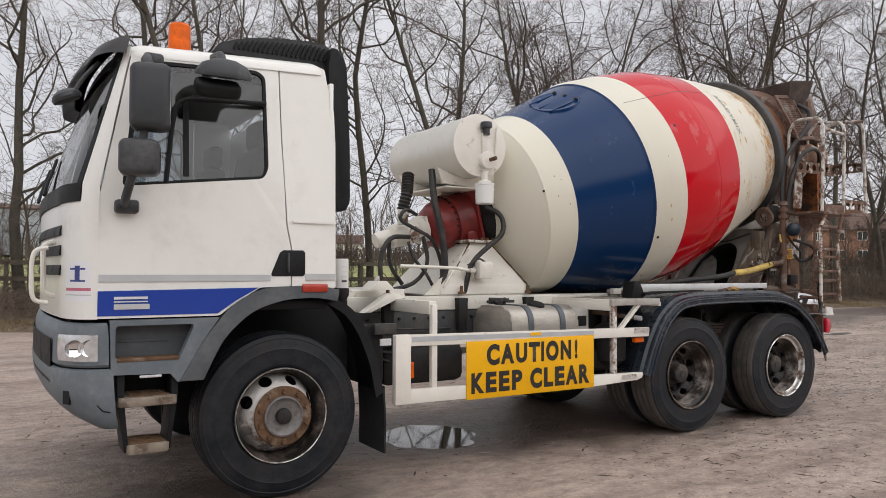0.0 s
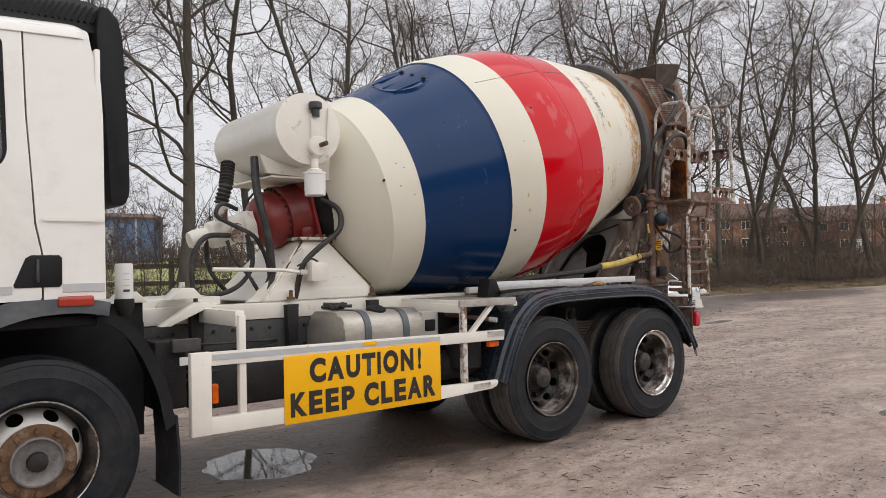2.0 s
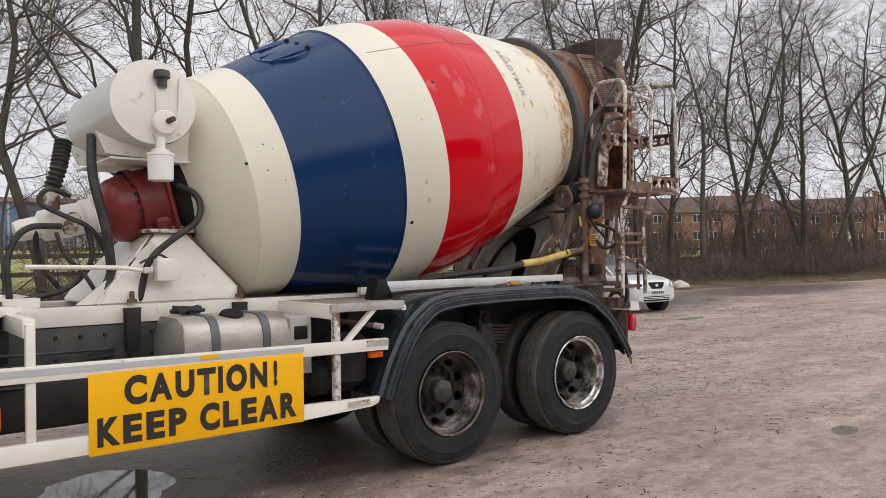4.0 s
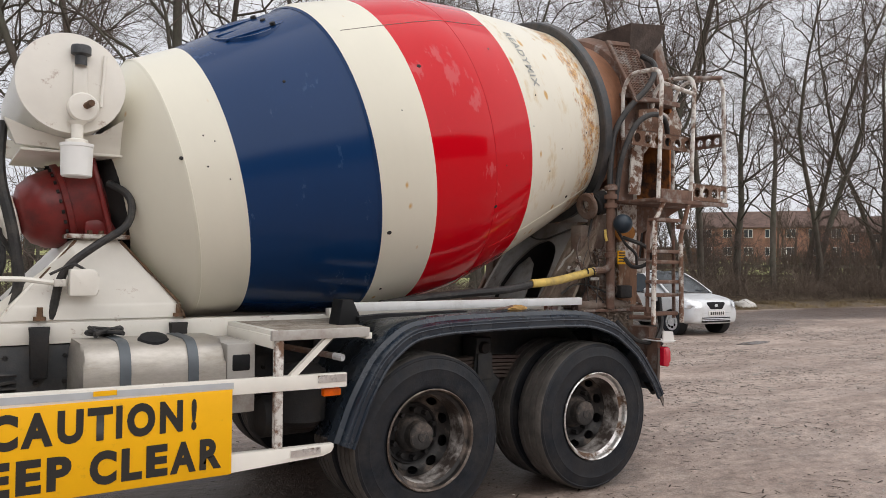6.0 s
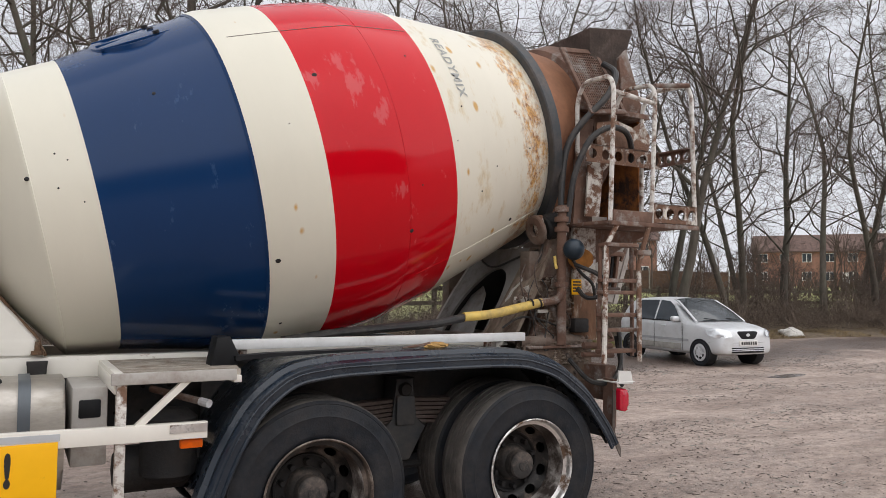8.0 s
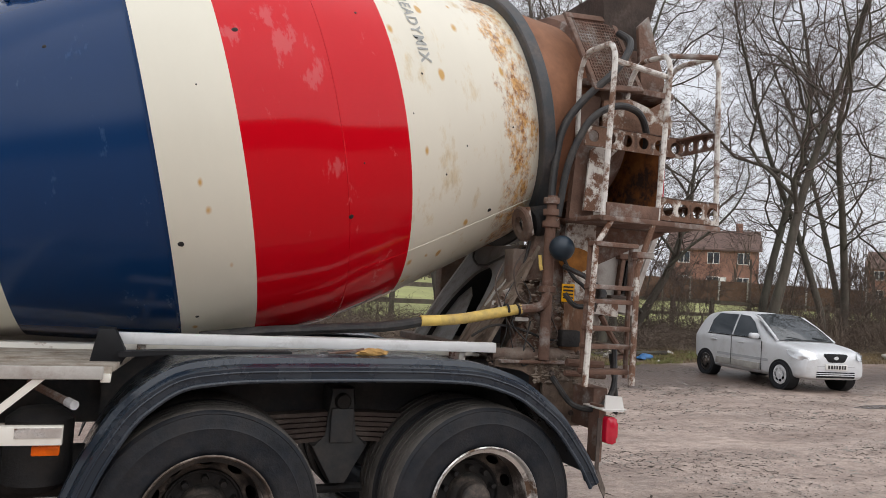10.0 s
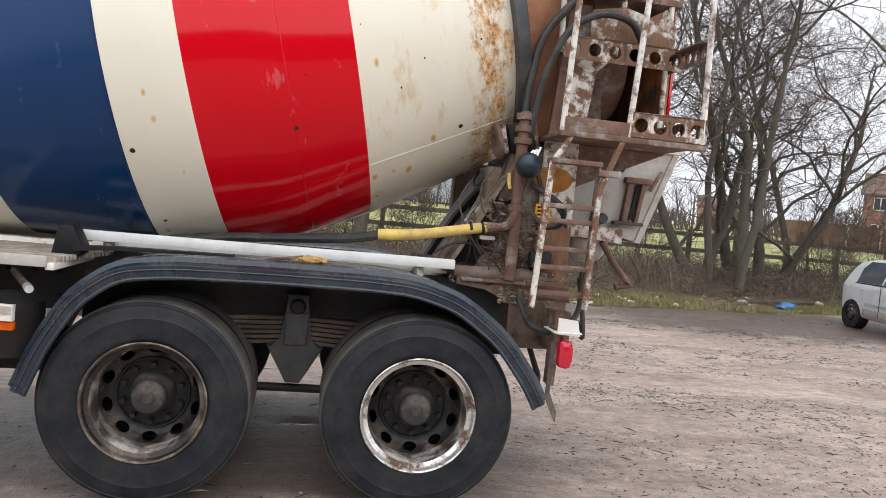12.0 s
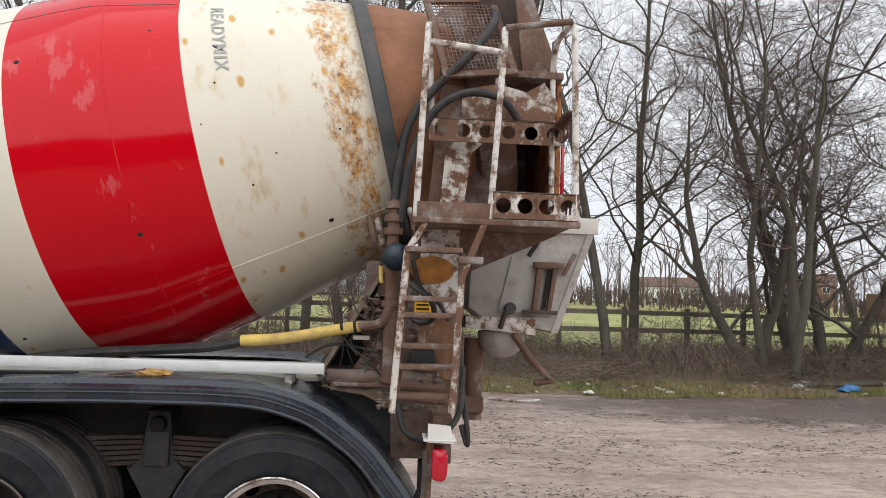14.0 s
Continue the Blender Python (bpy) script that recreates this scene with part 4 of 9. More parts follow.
tread_dust = shade("dusty_tread_rubber", (0.060, 0.054, 0.049), 0.75, var=0.4, scale=9, stain=(0.12, 0.105, 0.092), amount=0.35, stain_scale=5, stain_soft=0.3, bump=0.4, bump_scale=70)


def tread(R, w):
    """Which strips of the tyre's profile are tread: 1, else 0."""
    p = tyre_profile(R, w)
    return [1 if min(p[i][0], p[(i + 1) % len(p)][0]) > R - 0.02 else 0 for i in range(len(p))]


FACE = pose(0, 0, 0, 90, 0, 0)   # local z of a profile becomes -y, outwards on the near side


def nuts(parent, n, radius, y, material, size=0.016, length=0.03):
    for k in range(n):
        a = 2 * math.pi * (k + 0.5) / n
        m = FACE @ Matrix.Translation((radius * math.cos(a), radius * math.sin(a), y))
        part("wheel_nut", Rev([(0, length), (size * 0.9, length), (size, length - 0.004), (size, 0)], 6, m), material, parent)


def disc_with_holes(r_in, r_out, y_in, y_out, n, hole_r, hole_mid, thick=0.012):
    """A dished wheel disc with round hand holes."""
    bm = bmesh.new()
    seg = n * 8
    rad = [r_in, hole_mid - hole_r, hole_mid, hole_mid + hole_r, r_out]

    def y(r):
        u = (r - r_in) / (r_out - r_in)
        return y_in + (y_out - y_in) * u * u
    verts = {}

    def vert(r, a, back):
        key = (round(r, 5), round(a % (2 * math.pi), 5), back)
        if key not in verts:
            verts[key] = bm.verts.new(FACE @ Vector((r * math.cos(a), r * math.sin(a), y(r) - (thick if back else 0))))
        return verts[key]
    step = 2 * math.pi / n
    for k in range(n):
        a0 = k * step
        # hole outline and its square surround, eight corners each
        hole, rim = [], []
        da = hole_r / hole_mid
        for q in range(16):
            t = 2 * math.pi * q / 16
            hole.append((hole_mid + hole_r * 0.8 * math.sin(t), a0 + step / 2 + da * 1.35 * math.cos(t)))
            c, s = math.cos(t), math.sin(t)
            f = 1 / max(abs(c), abs(s))
            rim.append((hole_mid + (hole_r * 1.15) * s * f, a0 + step / 2 + (step / 2) * c * f))
        for back in (0, 1):
            for q in range(16):
                j = (q + 1) % 16
                bm.faces.new((vert(*rim[q], back), vert(*rim[j], back), vert(*hole[j], back), vert(*hole[q], back)))
        for q in range(16):
            j = (q + 1) % 16
            bm.faces.new((vert(*hole[q], 0), vert(*hole[j], 0), vert(*hole[j], 1), vert(*hole[q], 1)))
        for lo_r, hi_r, sgn in ((r_in, hole_mid - hole_r * 1.15, -1), (hole_mid + hole_r * 1.15, r_out, 1)):
            inner = sorted({rr for rr in rim if abs(rr[0] - (hole_mid + sgn * hole_r * 1.15)) < 1e-6}, key=lambda p: p[1])
            for (ra, aa), (rb, ab) in zip(inner, inner[1:]):
                for back in (0, 1):
                    edge_r = lo_r if sgn < 0 else hi_r
                    bm.faces.new((vert(ra, aa, back), vert(rb, ab, back), vert(edge_r, ab, back), vert(edge_r, aa, back)))
    return bm


def wheel_empty(name, label, loc, turn=0):
    ob = new(name)
    ob.empty_display_size = 0.1
    ob.parent = truck
    ob.matrix_basis = pose(*loc, 0, 0, turn)
    ob["label"] = label
    return ob


def rear_wheel(x, y, turn, lip, label):
    """A twin pair: the outer wheel's deep dish with the hub in its bottom. y = 0 is the outer face of the tyre."""
    w = wheel_empty("wheel", label, (x, y, 0.515), turn)
    part("tyre", Rev(tyre_profile(0.515, 0.28), 72, FACE @ Matrix.Translation((0, 0, -0.14)), closed=True, mats=tread(0.515, 0.28)), [rubber, tread_dust], w)
    part("inner_tyre", Rev(tyre_profile(0.513, 0.28), 72, FACE @ Matrix.Translation((0, 0, -0.47)), closed=True, mats=tread(0.513, 0.28)), [rubber, tread_dust], w)
    part("rim", Rev([(0.297, -0.020), (0.307, -0.012), (0.309, -0.004), (0.303, 0.002), (0.297, -0.003), (0.294, -0.012)], 72, FACE), lip, w)
    part("rim_slope", Rev([(0.294, -0.012), (0.288, -0.036), (0.267, -0.046)], 72, FACE), lip if lip is rim_silver else rim_dark, w)
    part("barrel", Rev([(0.267, -0.046), (0.263, -0.09), (0.2605, -0.14), (0.2605, -0.195)], 72, FACE), rim_dark if lip is rim_dark else rim_brown, w)
    part("disc", disc_with_holes(0.186, 0.262, -0.245, -0.185, 10, 0.028, 0.232), rim_dark, w)
    part("flange", Rev([(0.10, -0.245), (0.172, -0.245), (0.180, -0.230), (0.188, -0.228), (0.192, -0.24)], 56, FACE), grime, w)
    nuts(w, 10, 0.150, -0.246, grime, 0.017, 0.05)
    part("hub", Rev([(0, -0.10), (0.03, -0.10), (0.035, -0.105), (0.06, -0.105), (0.078, -0.11), (0.086, -0.12), (0.089, -0.18), (0.112, -0.205), (0.118, -0.25)], 40, FACE), hub_dark, w)
    part("drum_brake", Rev([(0.25, -0.27), (0.25, -0.55), (0.0, -0.55)], 40, FACE), grime, w)
    return w


def front_wheel(x, y, turn):
    """A steer wheel: the disc stands out almost to the tyre's face."""
    w = wheel_empty("wheel", "front wheel with peeling white rim and rusty hub", (x, y, 0.522), turn)
    part("tyre", Rev(tyre_profile(0.525, 0.31), 80, FACE @ Matrix.Translation((0, 0, -0.155)), closed=True), rubber, w)
    part("rim", Rev([(0.296, -0.03), (0.305, -0.018), (0.306, -0.008), (0.300, -0.002), (0.293, -0.008), (0.287, -0.04), (0.272, -0.075), (0.262, -0.12), (0.258, -0.21)], 72, FACE), rim_dark, w)
    part("rim_edge", Rev([(0.304, -0.006), (0.301, 0.001), (0.297, -0.002), (0.295, -0.008)], 72, FACE), rim_silver, w)
    part("disc", disc_with_holes(0.14, 0.260, 0.005, -0.175, 8, 0.031, 0.224), rim_white, w)
    part("disc_face", Rev([(0.105, 0.010), (0.172, 0.010), (0.182, 0.004), (0.188, -0.02), (0.190, -0.05)], 64, FACE), rim_white, w)
    part("nut_ring", Rev([(0.128, 0.022), (0.186, 0.022), (0.191, 0.010)], 56, FACE), hub_rust, w)
    nuts(w, 10, 0.160, 0.018, hub_rust, 0.017, 0.03)
    part("hub", Rev([(0, 0.055), (0.035, 0.053), (0.047, 0.045), (0.052, 0.010)], 40, FACE), grime, w)
    part("hub_collar", Rev([(0.04, 0.012), (0.085, 0.016), (0.108, 0.026), (0.118, 0.038), (0.127, 0.036), (0.132, 0.014)], 48, FACE), hub_grey, w)
    return w


front_wheel(0, 0.06, 0)
front_wheel(0, 2 * YC - 0.06, 180)
rear_wheel(3.84, 0.062, 0, rim_dull, "twin rear wheel with a dirty brown rim")
rear_wheel(5.226, 0.062, 0, rim_silver, "twin rear wheel with a scuffed bright rim")
rear_wheel(3.84, 2 * YC - 0.062, 180, rim_dark, "twin rear wheel with a dirty brown rim")
rear_wheel(5.226, 2 * YC - 0.062, 180, rim_dark, "twin rear wheel with a dirty brown rim")
for x in (3.84, 5.226):
    part("axle", Rev([(0.14, -0.55), (0.10, -0.3), (0.10, -0.16), (0.22, 0.0), (0.10, 0.16), (0.10, 0.3), (0.14, 0.55)], 24, Matrix.Translation((x, YC, 0.52)) @ pose(0, 0, 0, 90)), grime, truck)
part("axle", Box((-0.06, 0.4, 0.42), (0.06, 2.1, 0.53), 0.02), grime, truck)

part("wheel_house", Box((-0.62, 0.68, 0.45), (0.72, 0.70, 1.30), 0.0), black_plastic, truck)
part("wheel_house", Box((-0.62, 1.80, 0.45), (0.72, 1.82, 1.30), 0.0), black_plastic, truck)
part("engine_block", Box((-1.0, 0.72, 0.55), (0.75, 1.78, 1.19), 0.04), grime, truck)

# chassis rails, cross members and the white subframe of the mixer
for y0 in (0.80, 1.62):
    part("chassis_rail", Box((-1.05, y0, 0.84), (6.05, y0 + 0.08, 1.12), 0.006), chassis_paint, truck)
    part("subframe_rail", Box((0.62, y0 - 0.012, 1.124), (5.95, y0 + 0.092, 1.24), 0.006), white_paint, truck)
for x in (0.7, 1.6, 2.6, 3.4, 4.55, 5.9):
    part("cross_member", Box((x, 0.88, 0.88), (x + 0.1, 1.62, 1.10), 0.01), chassis_paint, truck)
for x in np.arange(0.95, 3.2, 0.14):
    for z in (0.92, 1.06):
        part("rail_bolt", Rev([(0, 0.014), (0.012, 0.013), (0.014, 0)], 6, Matrix.Translation((x, 0.80, z)) @ FACE), grime, truck)


# ---- cab ----
arch_plastic = shade("grey_arch_plastic", (0.075, 0.085, 0.095), 0.5, var=0.12, scale=5, stain=(0.15, 0.155, 0.16), amount=0.25, stain_scale=3, stain_soft=0.3, bump=0.1, bump_scale=200)

def tumble(z):
    """How far the cab's side leans in at a height."""
    return 0.0 if z < 1.95 else 0.075 * ((z - 1.95) / 0.85) ** 1.3


def lean_in(bm):
    for v in bm.verts:
        v.co.y += tumble(v.co.z)
    return bm


def corner(xs, xf, z, n=10, deep=0.40, y0=-0.02, bulge=0.035):
    """Plan line of the front at a height: from the near side round both corners to the far side."""
    y0 += tumble(z)
    pts = []
    for k in range(n + 1):
        t = math.pi / 2 * k / n
        pts.append((xs + (xf - xs) * math.sin(t) ** 0.85, y0 + deep * (1 - math.cos(t)) ** 1.0))
    half = [(xf - bulge * (1 - ((y - YC) / (YC - deep)) ** 2), y) for y in np.linspace(y0 + deep, YC, 6)[1:]]
    near = pts + half
    return near + [(x, 2 * YC - y) for x, y in reversed(near[:-1])]


def loft(levels, lo=0, hi=None, thick=0.0):
    """A skin through plan lines given as (z, line); lo and hi pick a stretch of the lines."""
    bm = bmesh.new()
    rows = [[bm.verts.new((x, y, z)) for x, y in line[lo:hi]] for z, line in levels]
    for a, b in zip(rows, rows[1:]):
        for k in range(len(a) - 1):
            bm.faces.new((a[k], a[k + 1], b[k + 1], b[k]))
    if thick:
        bmesh.ops.recalc_face_normals(bm, faces=bm.faces)
        bmesh.ops.solidify(bm, geom=bm.faces[:], thickness=thick)
    return bm


cab = part("cab", Box((-1.20, 0.06, 1.20), (0.30, 2.44, 1.26), 0.01), black_plastic, truck, "white day cab with a blue side stripe")
front = lambda z: (-1.106 + 0.165 * max(0, z - 1.92) / 0.84, -1.275 + 0.29 * max(0, z - 1.92) / 0.84)
line = lambda z, push=0.0: corner(front(z)[0] + 0.004, front(z)[1] - push, z)
part("front_panel", loft([(z, line(z)) for z in (1.175, 1.3, 1.5, 1.7, 1.84)], thick=0.03), cab_paint, cab)
part("cowl", loft([(z, line(z, 0.012)) for z in (1.835, 1.88, 1.94)], 3, -3, thick=0.03), black_plastic, cab, "black cowl below the windscreen")
part("door_pillar", loft([(z, line(z)) for z in (1.835, 1.94, 2.2, 2.5, 2.755)], 0, 4, thick=0.03), cab_paint, cab)
part("door_pillar", far(loft([(z, line(z)) for z in (1.835, 1.94, 2.2, 2.5, 2.755)], 0, 4, thick=0.03)), cab_paint, cab)
part("windscreen", loft([(z, line(z, 0.004)) for z in (1.93, 2.2, 2.45, 2.72)], 4, -4), screen_glass, cab, "wide raked windscreen")
part("windscreen_seal", loft([(z, line(z, 0.008)) for z in (1.92, 2.2, 2.45, 2.74)], 3, 5, thick=0.012), black_plastic, cab)
part("windscreen_seal", far(loft([(z, line(z, 0.008)) for z in (1.92, 2.2, 2.45, 2.74)], 3, 5, thick=0.012)), black_plastic, cab)
part("windscreen_header", loft([(z, line(z, 0.006)) for z in (2.70, 2.77)], 3, -3, thick=0.03), black_plastic, cab)
for k in range(3):
    z = 1.42 + 0.115 * k
    part("grille_slat", loft([(zz, line(zz, 0.012 if zz != z + 0.06 else 0.004)) for zz in (z, z + 0.03, z + 0.06)], 8, -8, thick=0.01), black_plastic, cab)
bm = tube(bmesh.new(), rounded([(-1.26, 0.5, 1.29), (-1.345, 0.48, 1.31), (-1.35, 0.48, 1.60), (-1.26, 0.5, 1.63)], 0.03), 0.017, 8)
part("grille_guard", bm, white_paint, cab, "cream tubular guard before the grille")
for y in (0.85, 1.5):
    part("wiper", Tube([(-1.33, y, 1.93), (-1.31, y + 0.1, 2.0), (-1.23, y + 0.45, 2.22)], 0.011, 6), black_plastic, cab)

ARCH = [(-0.66, 0.80), (-0.51, 1.06), (-0.34, 1.258), (-0.15, 1.348), (0.20, 1.356), (0.345, 1.325)]
DOOR = rounded([(-1.106, 1.178), (-0.43, 1.178), (-0.33, 1.255), (-0.18, 1.345), (0.018, 1.352), (0.018, 1.58), (-0.012, 1.74), (-0.045, 2.30), (-0.052, 2.775), (-0.932, 2.725), (-1.085, 1.95), (-1.106, 1.85)], 0.012, 2, True)
DOOR = [(q[0], q[1]) for q in DOOR]
WINDOW = [(q[0], q[1]) for q in rounded([(-0.985, 1.930), (-0.16, 2.025), (-0.128, 2.09), (-0.138, 2.685), (-0.19, 2.718), (-0.865, 2.69), (-0.905, 2.66)], [0.03, 0.05, 0.05, 0.05, 0.05, 0.03, 0.03], 4, True)]
INNER = [(q[0], q[1]) for q in rounded([(-0.955, 1.950), (-0.165, 2.043), (-0.146, 2.09), (-0.156, 2.675), (-0.2, 2.698), (-0.855, 2.67), (-0.882, 2.65)], [0.03, 0.04, 0.04, 0.04, 0.04, 0.03, 0.03], 4, True)]


def press(bm):
    """The pressed shoulder of the door: a shallow step below the belt line."""
    for v in bm.verts:
        if v.co.y < 0.0:
            v.co.y += 0.010 * min(1, max(0, (v.co.z - 1.70) / 0.03))
    return lean_in(bm)


marker_red = shade("orange_red_lens", (0.40, 0.030, 0.012), 0.3, var=0.12, scale=20, coat=0.4)


def cab_side(flip):
    side = far if flip else (lambda b: b)
    bm = bmesh.new()
    ring_plate(bm, DOOR, WINDOW, -0.022, 0.025)
    part("door", side(press(bm)), cab_paint, cab, "white cab door")
    bm = bmesh.new()
    ring_plate(bm, WINDOW, INNER, -0.020, 0.015)
    part("window_seal", side(press(bm)), black_plastic, cab)
    bm = bmesh.new()
    vs = [bm.verts.new((x, 0.002, z)) for x, z in INNER]
    bm.faces.new(vs)
    part("side_window", side(press(bm)), cab_glass, cab, "tinted side window")
    bm = bmesh.new()
    prism(bm, [(-0.645, 2.01), (-0.612, 2.012), (-0.612, 2.46), (-0.57, 2.50), (-0.15, 2.49), (-0.15, 2.505), (-0.58, 2.515), (-0.645, 2.47)], -0.012, 0.012)
    part("window_bar", side(press(bm)), black_plastic, cab)
    bm = Prism([(q[0], q[1]) for q in rounded([(0.028, 1.352), (0.325, 1.34), (0.33, 2.3), (0.325, 2.55), (0.285, 2.68), (0.27, 2.80), (-0.043, 2.79), (-0.036, 2.30), (-0.002, 1.74), (0.028, 1.58)], [0, 0.01, 0.02, 0.1, 0.1, 0.03, 0, 0.02, 0.02, 0.02], 4, True)], -0.02, 0.03)
    part("rear_side_panel", side(press(bm)), cab_paint, cab)
    part("side_lining", side(lean_in(Prism([(-1.10, 1.19), (-0.42, 1.19), (-0.2, 1.36), (0.31, 1.36), (0.31, 1.93), (-1.08, 1.93)], 0.034, 0.05))), black_plastic, cab)
    part("panel_step", side(Prism([(0.032, 1.756), (0.322, 1.756), (0.322, 1.772), (0.022, 1.772)], -0.026, -0.018)), cab_paint, cab)
    for x0, x1, z0, z1 in ((-1.10, -0.115, 1.385, 1.425), (0.115, 0.32, 1.388, 1.43)):
        part("grey_band", side(Box((x0, -0.0255, z0), (x1, -0.021, z1), 0)), grey_stripe, cab)
    bm = Prism([(-1.104, 1.192), (-0.44, 1.192), (-0.33, 1.268), (-0.19, 1.345), (-1.104, 1.332)], -0.0255, -0.021)
    part("blue_stripe", side(bm), blue_paint, cab, "blue stripe along the door's foot")
    part("door_handle", side(Prism([(-0.105, 1.415), (0.10, 1.415), (0.113, 1.43), (0.113, 1.565), (0.10, 1.58), (-0.03, 1.58), (-0.055, 1.565), (-0.11, 1.43)], -0.028, -0.015, bevel=0.006)), black_plastic, cab, "black recessed door handle")
    part("door_handle_grip", side(Box((-0.01, -0.045, 1.44), (0.005, -0.02, 1.56), 0.006)), dark_plastic, cab)
    part("side_marker", side(Box((0.085, -0.060, 1.312), (0.26, -0.028, 1.366), 0.012)), marker_red, cab, "orange-red side marker lamp")
    # wheel arch in grey plastic, with its black liner
    inner = [(-0.52, 0.80), (-0.41, 1.04), (-0.24, 1.20), (-0.04, 1.268), (0.19, 1.28), (0.335, 1.25)]
    outer = [(q[0], q[1]) for q in rounded([(*p, 0) for p in ARCH], 0.09, 4)]
    inn = [(q[0], q[1]) for q in rounded([(*p, 0) for p in inner], 0.09, 4)]
    part("wheel_arch", side(Prism(outer + inn[::-1], -0.045, 0.02, bevel=0.008)), arch_plastic, cab, "dark grey plastic wheel arch")
    bm = bmesh.new()
    a = [bm.verts.new((x, 0.0, z + 0.012)) for x, z in inn]
    b = [bm.verts.new((x, 0.72, z + 0.012)) for x, z in inn]
    for k in range(len(inn) - 1):
        bm.faces.new((a[k], a[k + 1], b[k + 1], b[k]))
    bmesh.ops.solidify(bm, geom=bm.faces[:], thickness=0.012)
    part("arch_liner", side(bm), black_plastic, cab)
    # grey panel and steps below the door
    pan = [(-1.04, 1.168), (-0.43, 1.168), (-0.50, 1.07), (-0.655, 0.80), (-0.67, 0.80), (-0.71, 0.85), (-1.03, 0.86)]
    hole = [(q[0], q[1]) for q in rounded([(-1.01, 0.945), (-0.655, 0.945), (-0.575, 1.135), (-1.01, 1.135)], 0.025, 3, True)]
    bm = bmesh.new()
    ring_plate(bm, pan, hole, -0.035, 0.03)
    part("step_panel", side(bm), grey_plastic, cab, "weathered grey plastic panel below the door")
    part("step_recess", side(Prism([(-1.02, 0.93), (-0.64, 0.93), (-0.56, 1.145), (-1.02, 1.145)], 0.085, 0.10)), arch_plastic, cab)
    part("recess_rib", side(Box((-0.98, 0.078, 1.03), (-0.70, 0.09, 1.045), 0.004)), arch_plastic, cab)
    part("kick_step", side(Prism([(-1.0, 0.930), (-0.665, 0.930), (-0.655, 0.950), (-1.0, 0.950)], -0.040, 0.09, bevel=0.004)), hub_rust, cab)
    part("panel_grip", side(Box((-0.88, -0.045, 0.835), (-0.76, -0.03, 0.85), 0.005)), alloy, cab)
    part("step_housing", side(Box((-0.99, 0.20, 0.66), (-0.66, 0.60, 0.90), 0.02)), black_plastic, cab)
    for z in (0.70, 0.43):
        part("step_tread", side(Prism([(q[0], q[1]) for q in rounded([(-0.99 + (0.05 if z < 0.6 else 0), -0.03), (-0.665 - (0.04 if z < 0.6 else 0), -0.03), (-0.665 - (0.04 if z < 0.6 else 0), 0.26), (-0.99 + (0.05 if z < 0.6 else 0), 0.26)], 0.04, 3, True)], z - 0.03, z + 0.025, "z", bevel=0.008)), shade("worn_step_steel", (0.30, 0.25, 0.20), 0.6, 0.3, var=0.25, scale=12, stain=(0.12, 0.085, 0.06), amount=0.4, stain_scale=8, bump=0.4, bump_scale=70), cab, "worn metal step")
        for k in range(5):
            part("step_rib", side(Box((-0.92, 0.0 + 0.045 * k, z + 0.025), (-0.725, 0.012 + 0.045 * k, z + 0.033), 0)), hub_rust, cab)
    for x in (-0.985, -0.69):
        part("step_bracket", side(Prism([(x + (0.035 if x < -0.8 else -0.035), 0.41), (x + (0.06 if x < -0.8 else -0.01), 0.41), (x + 0.03, 0.72), (x + 0.035, 0.88), (x - 0.012, 0.88), (x - 0.005, 0.70)], 0.0, 0.20, bevel=0.004)), black_plastic, cab)
    # black mudguard behind the wheel, and its flap
    path = [(0.335, 1.27), (0.47, 1.20), (0.57, 1.06), (0.66, 0.84), (0.70, 0.62)]
    guard = [(q[0], q[1]) for q in rounded([(*p, 0) for p in path], 0.08, 4)]
    bm = bmesh.new()
    a = [bm.verts.new((x, 0.04, z)) for x, z in guard]
    b = [bm.verts.new((x, 0.42, z)) for x, z in guard]
    for k in range(len(guard) - 1):
        bm.faces.new((a[k], a[k + 1], b[k + 1], b[k]))
    bmesh.ops.solidify(bm, geom=bm.faces[:], thickness=0.02)
    part("mudguard", side(bm), black_plastic, cab, "black plastic mudguard behind the front wheel")
    inn2 = [(x - 0.055, z - 0.035) for x, z in guard]
    part("mudguard_lip", side(Prism(guard + inn2[::-1], 0.02, 0.045)), black_plastic, cab)
    bm = Prism([(0.70, 0.66), (0.715, 0.66), (0.73, 0.40), (0.725, 0.20), (0.712, 0.20), (0.715, 0.40)], 0.03, 0.44)
    part("mud_flap", side(bm), rubber, cab, "black rubber mud flap")


cab_side(False)
cab_side(True)
part("back_wall", Box((0.295, 0.03, 1.34), (0.325, 2.47, 2.70), 0.01), cab_paint, cab)
bm = bmesh.new()
rings = []
for z, s in ((2.765, 0.0), (2.80, 0.004), (2.83, 0.03), (2.855, 0.08), (2.875, 0.18), (2.885, 0.34)):
    x0, y0 = -0.955 + 0.9 * s, 0.048 + s
    loop = rounded([(x0 - 0.02, y0, z), (0.268 - 0.35 * s, y0, z), (0.268 - 0.35 * s, 2 * YC - y0, z), (x0 - 0.02, 2 * YC - y0, z), (x0 - 0.10, YC, z + 0.02 * s)], [0.08, 0.06, 0.06, 0.08, 0.4], 4, True)
    rings.append([bm.verts.new((p[0], p[1], p[2] - 0.018 + 0.045 * min(0, p[0] - 0.1))) for p in loop])
for a, b in zip(rings, rings[1:]):
    for k in range(len(a)):
        bm.faces.new((a[k], a[(k + 1) % len(a)], b[(k + 1) % len(a)], b[k]))
bm.faces.new(rings[-1])
part("roof", bm, cab_paint, cab, "rounded white cab roof")
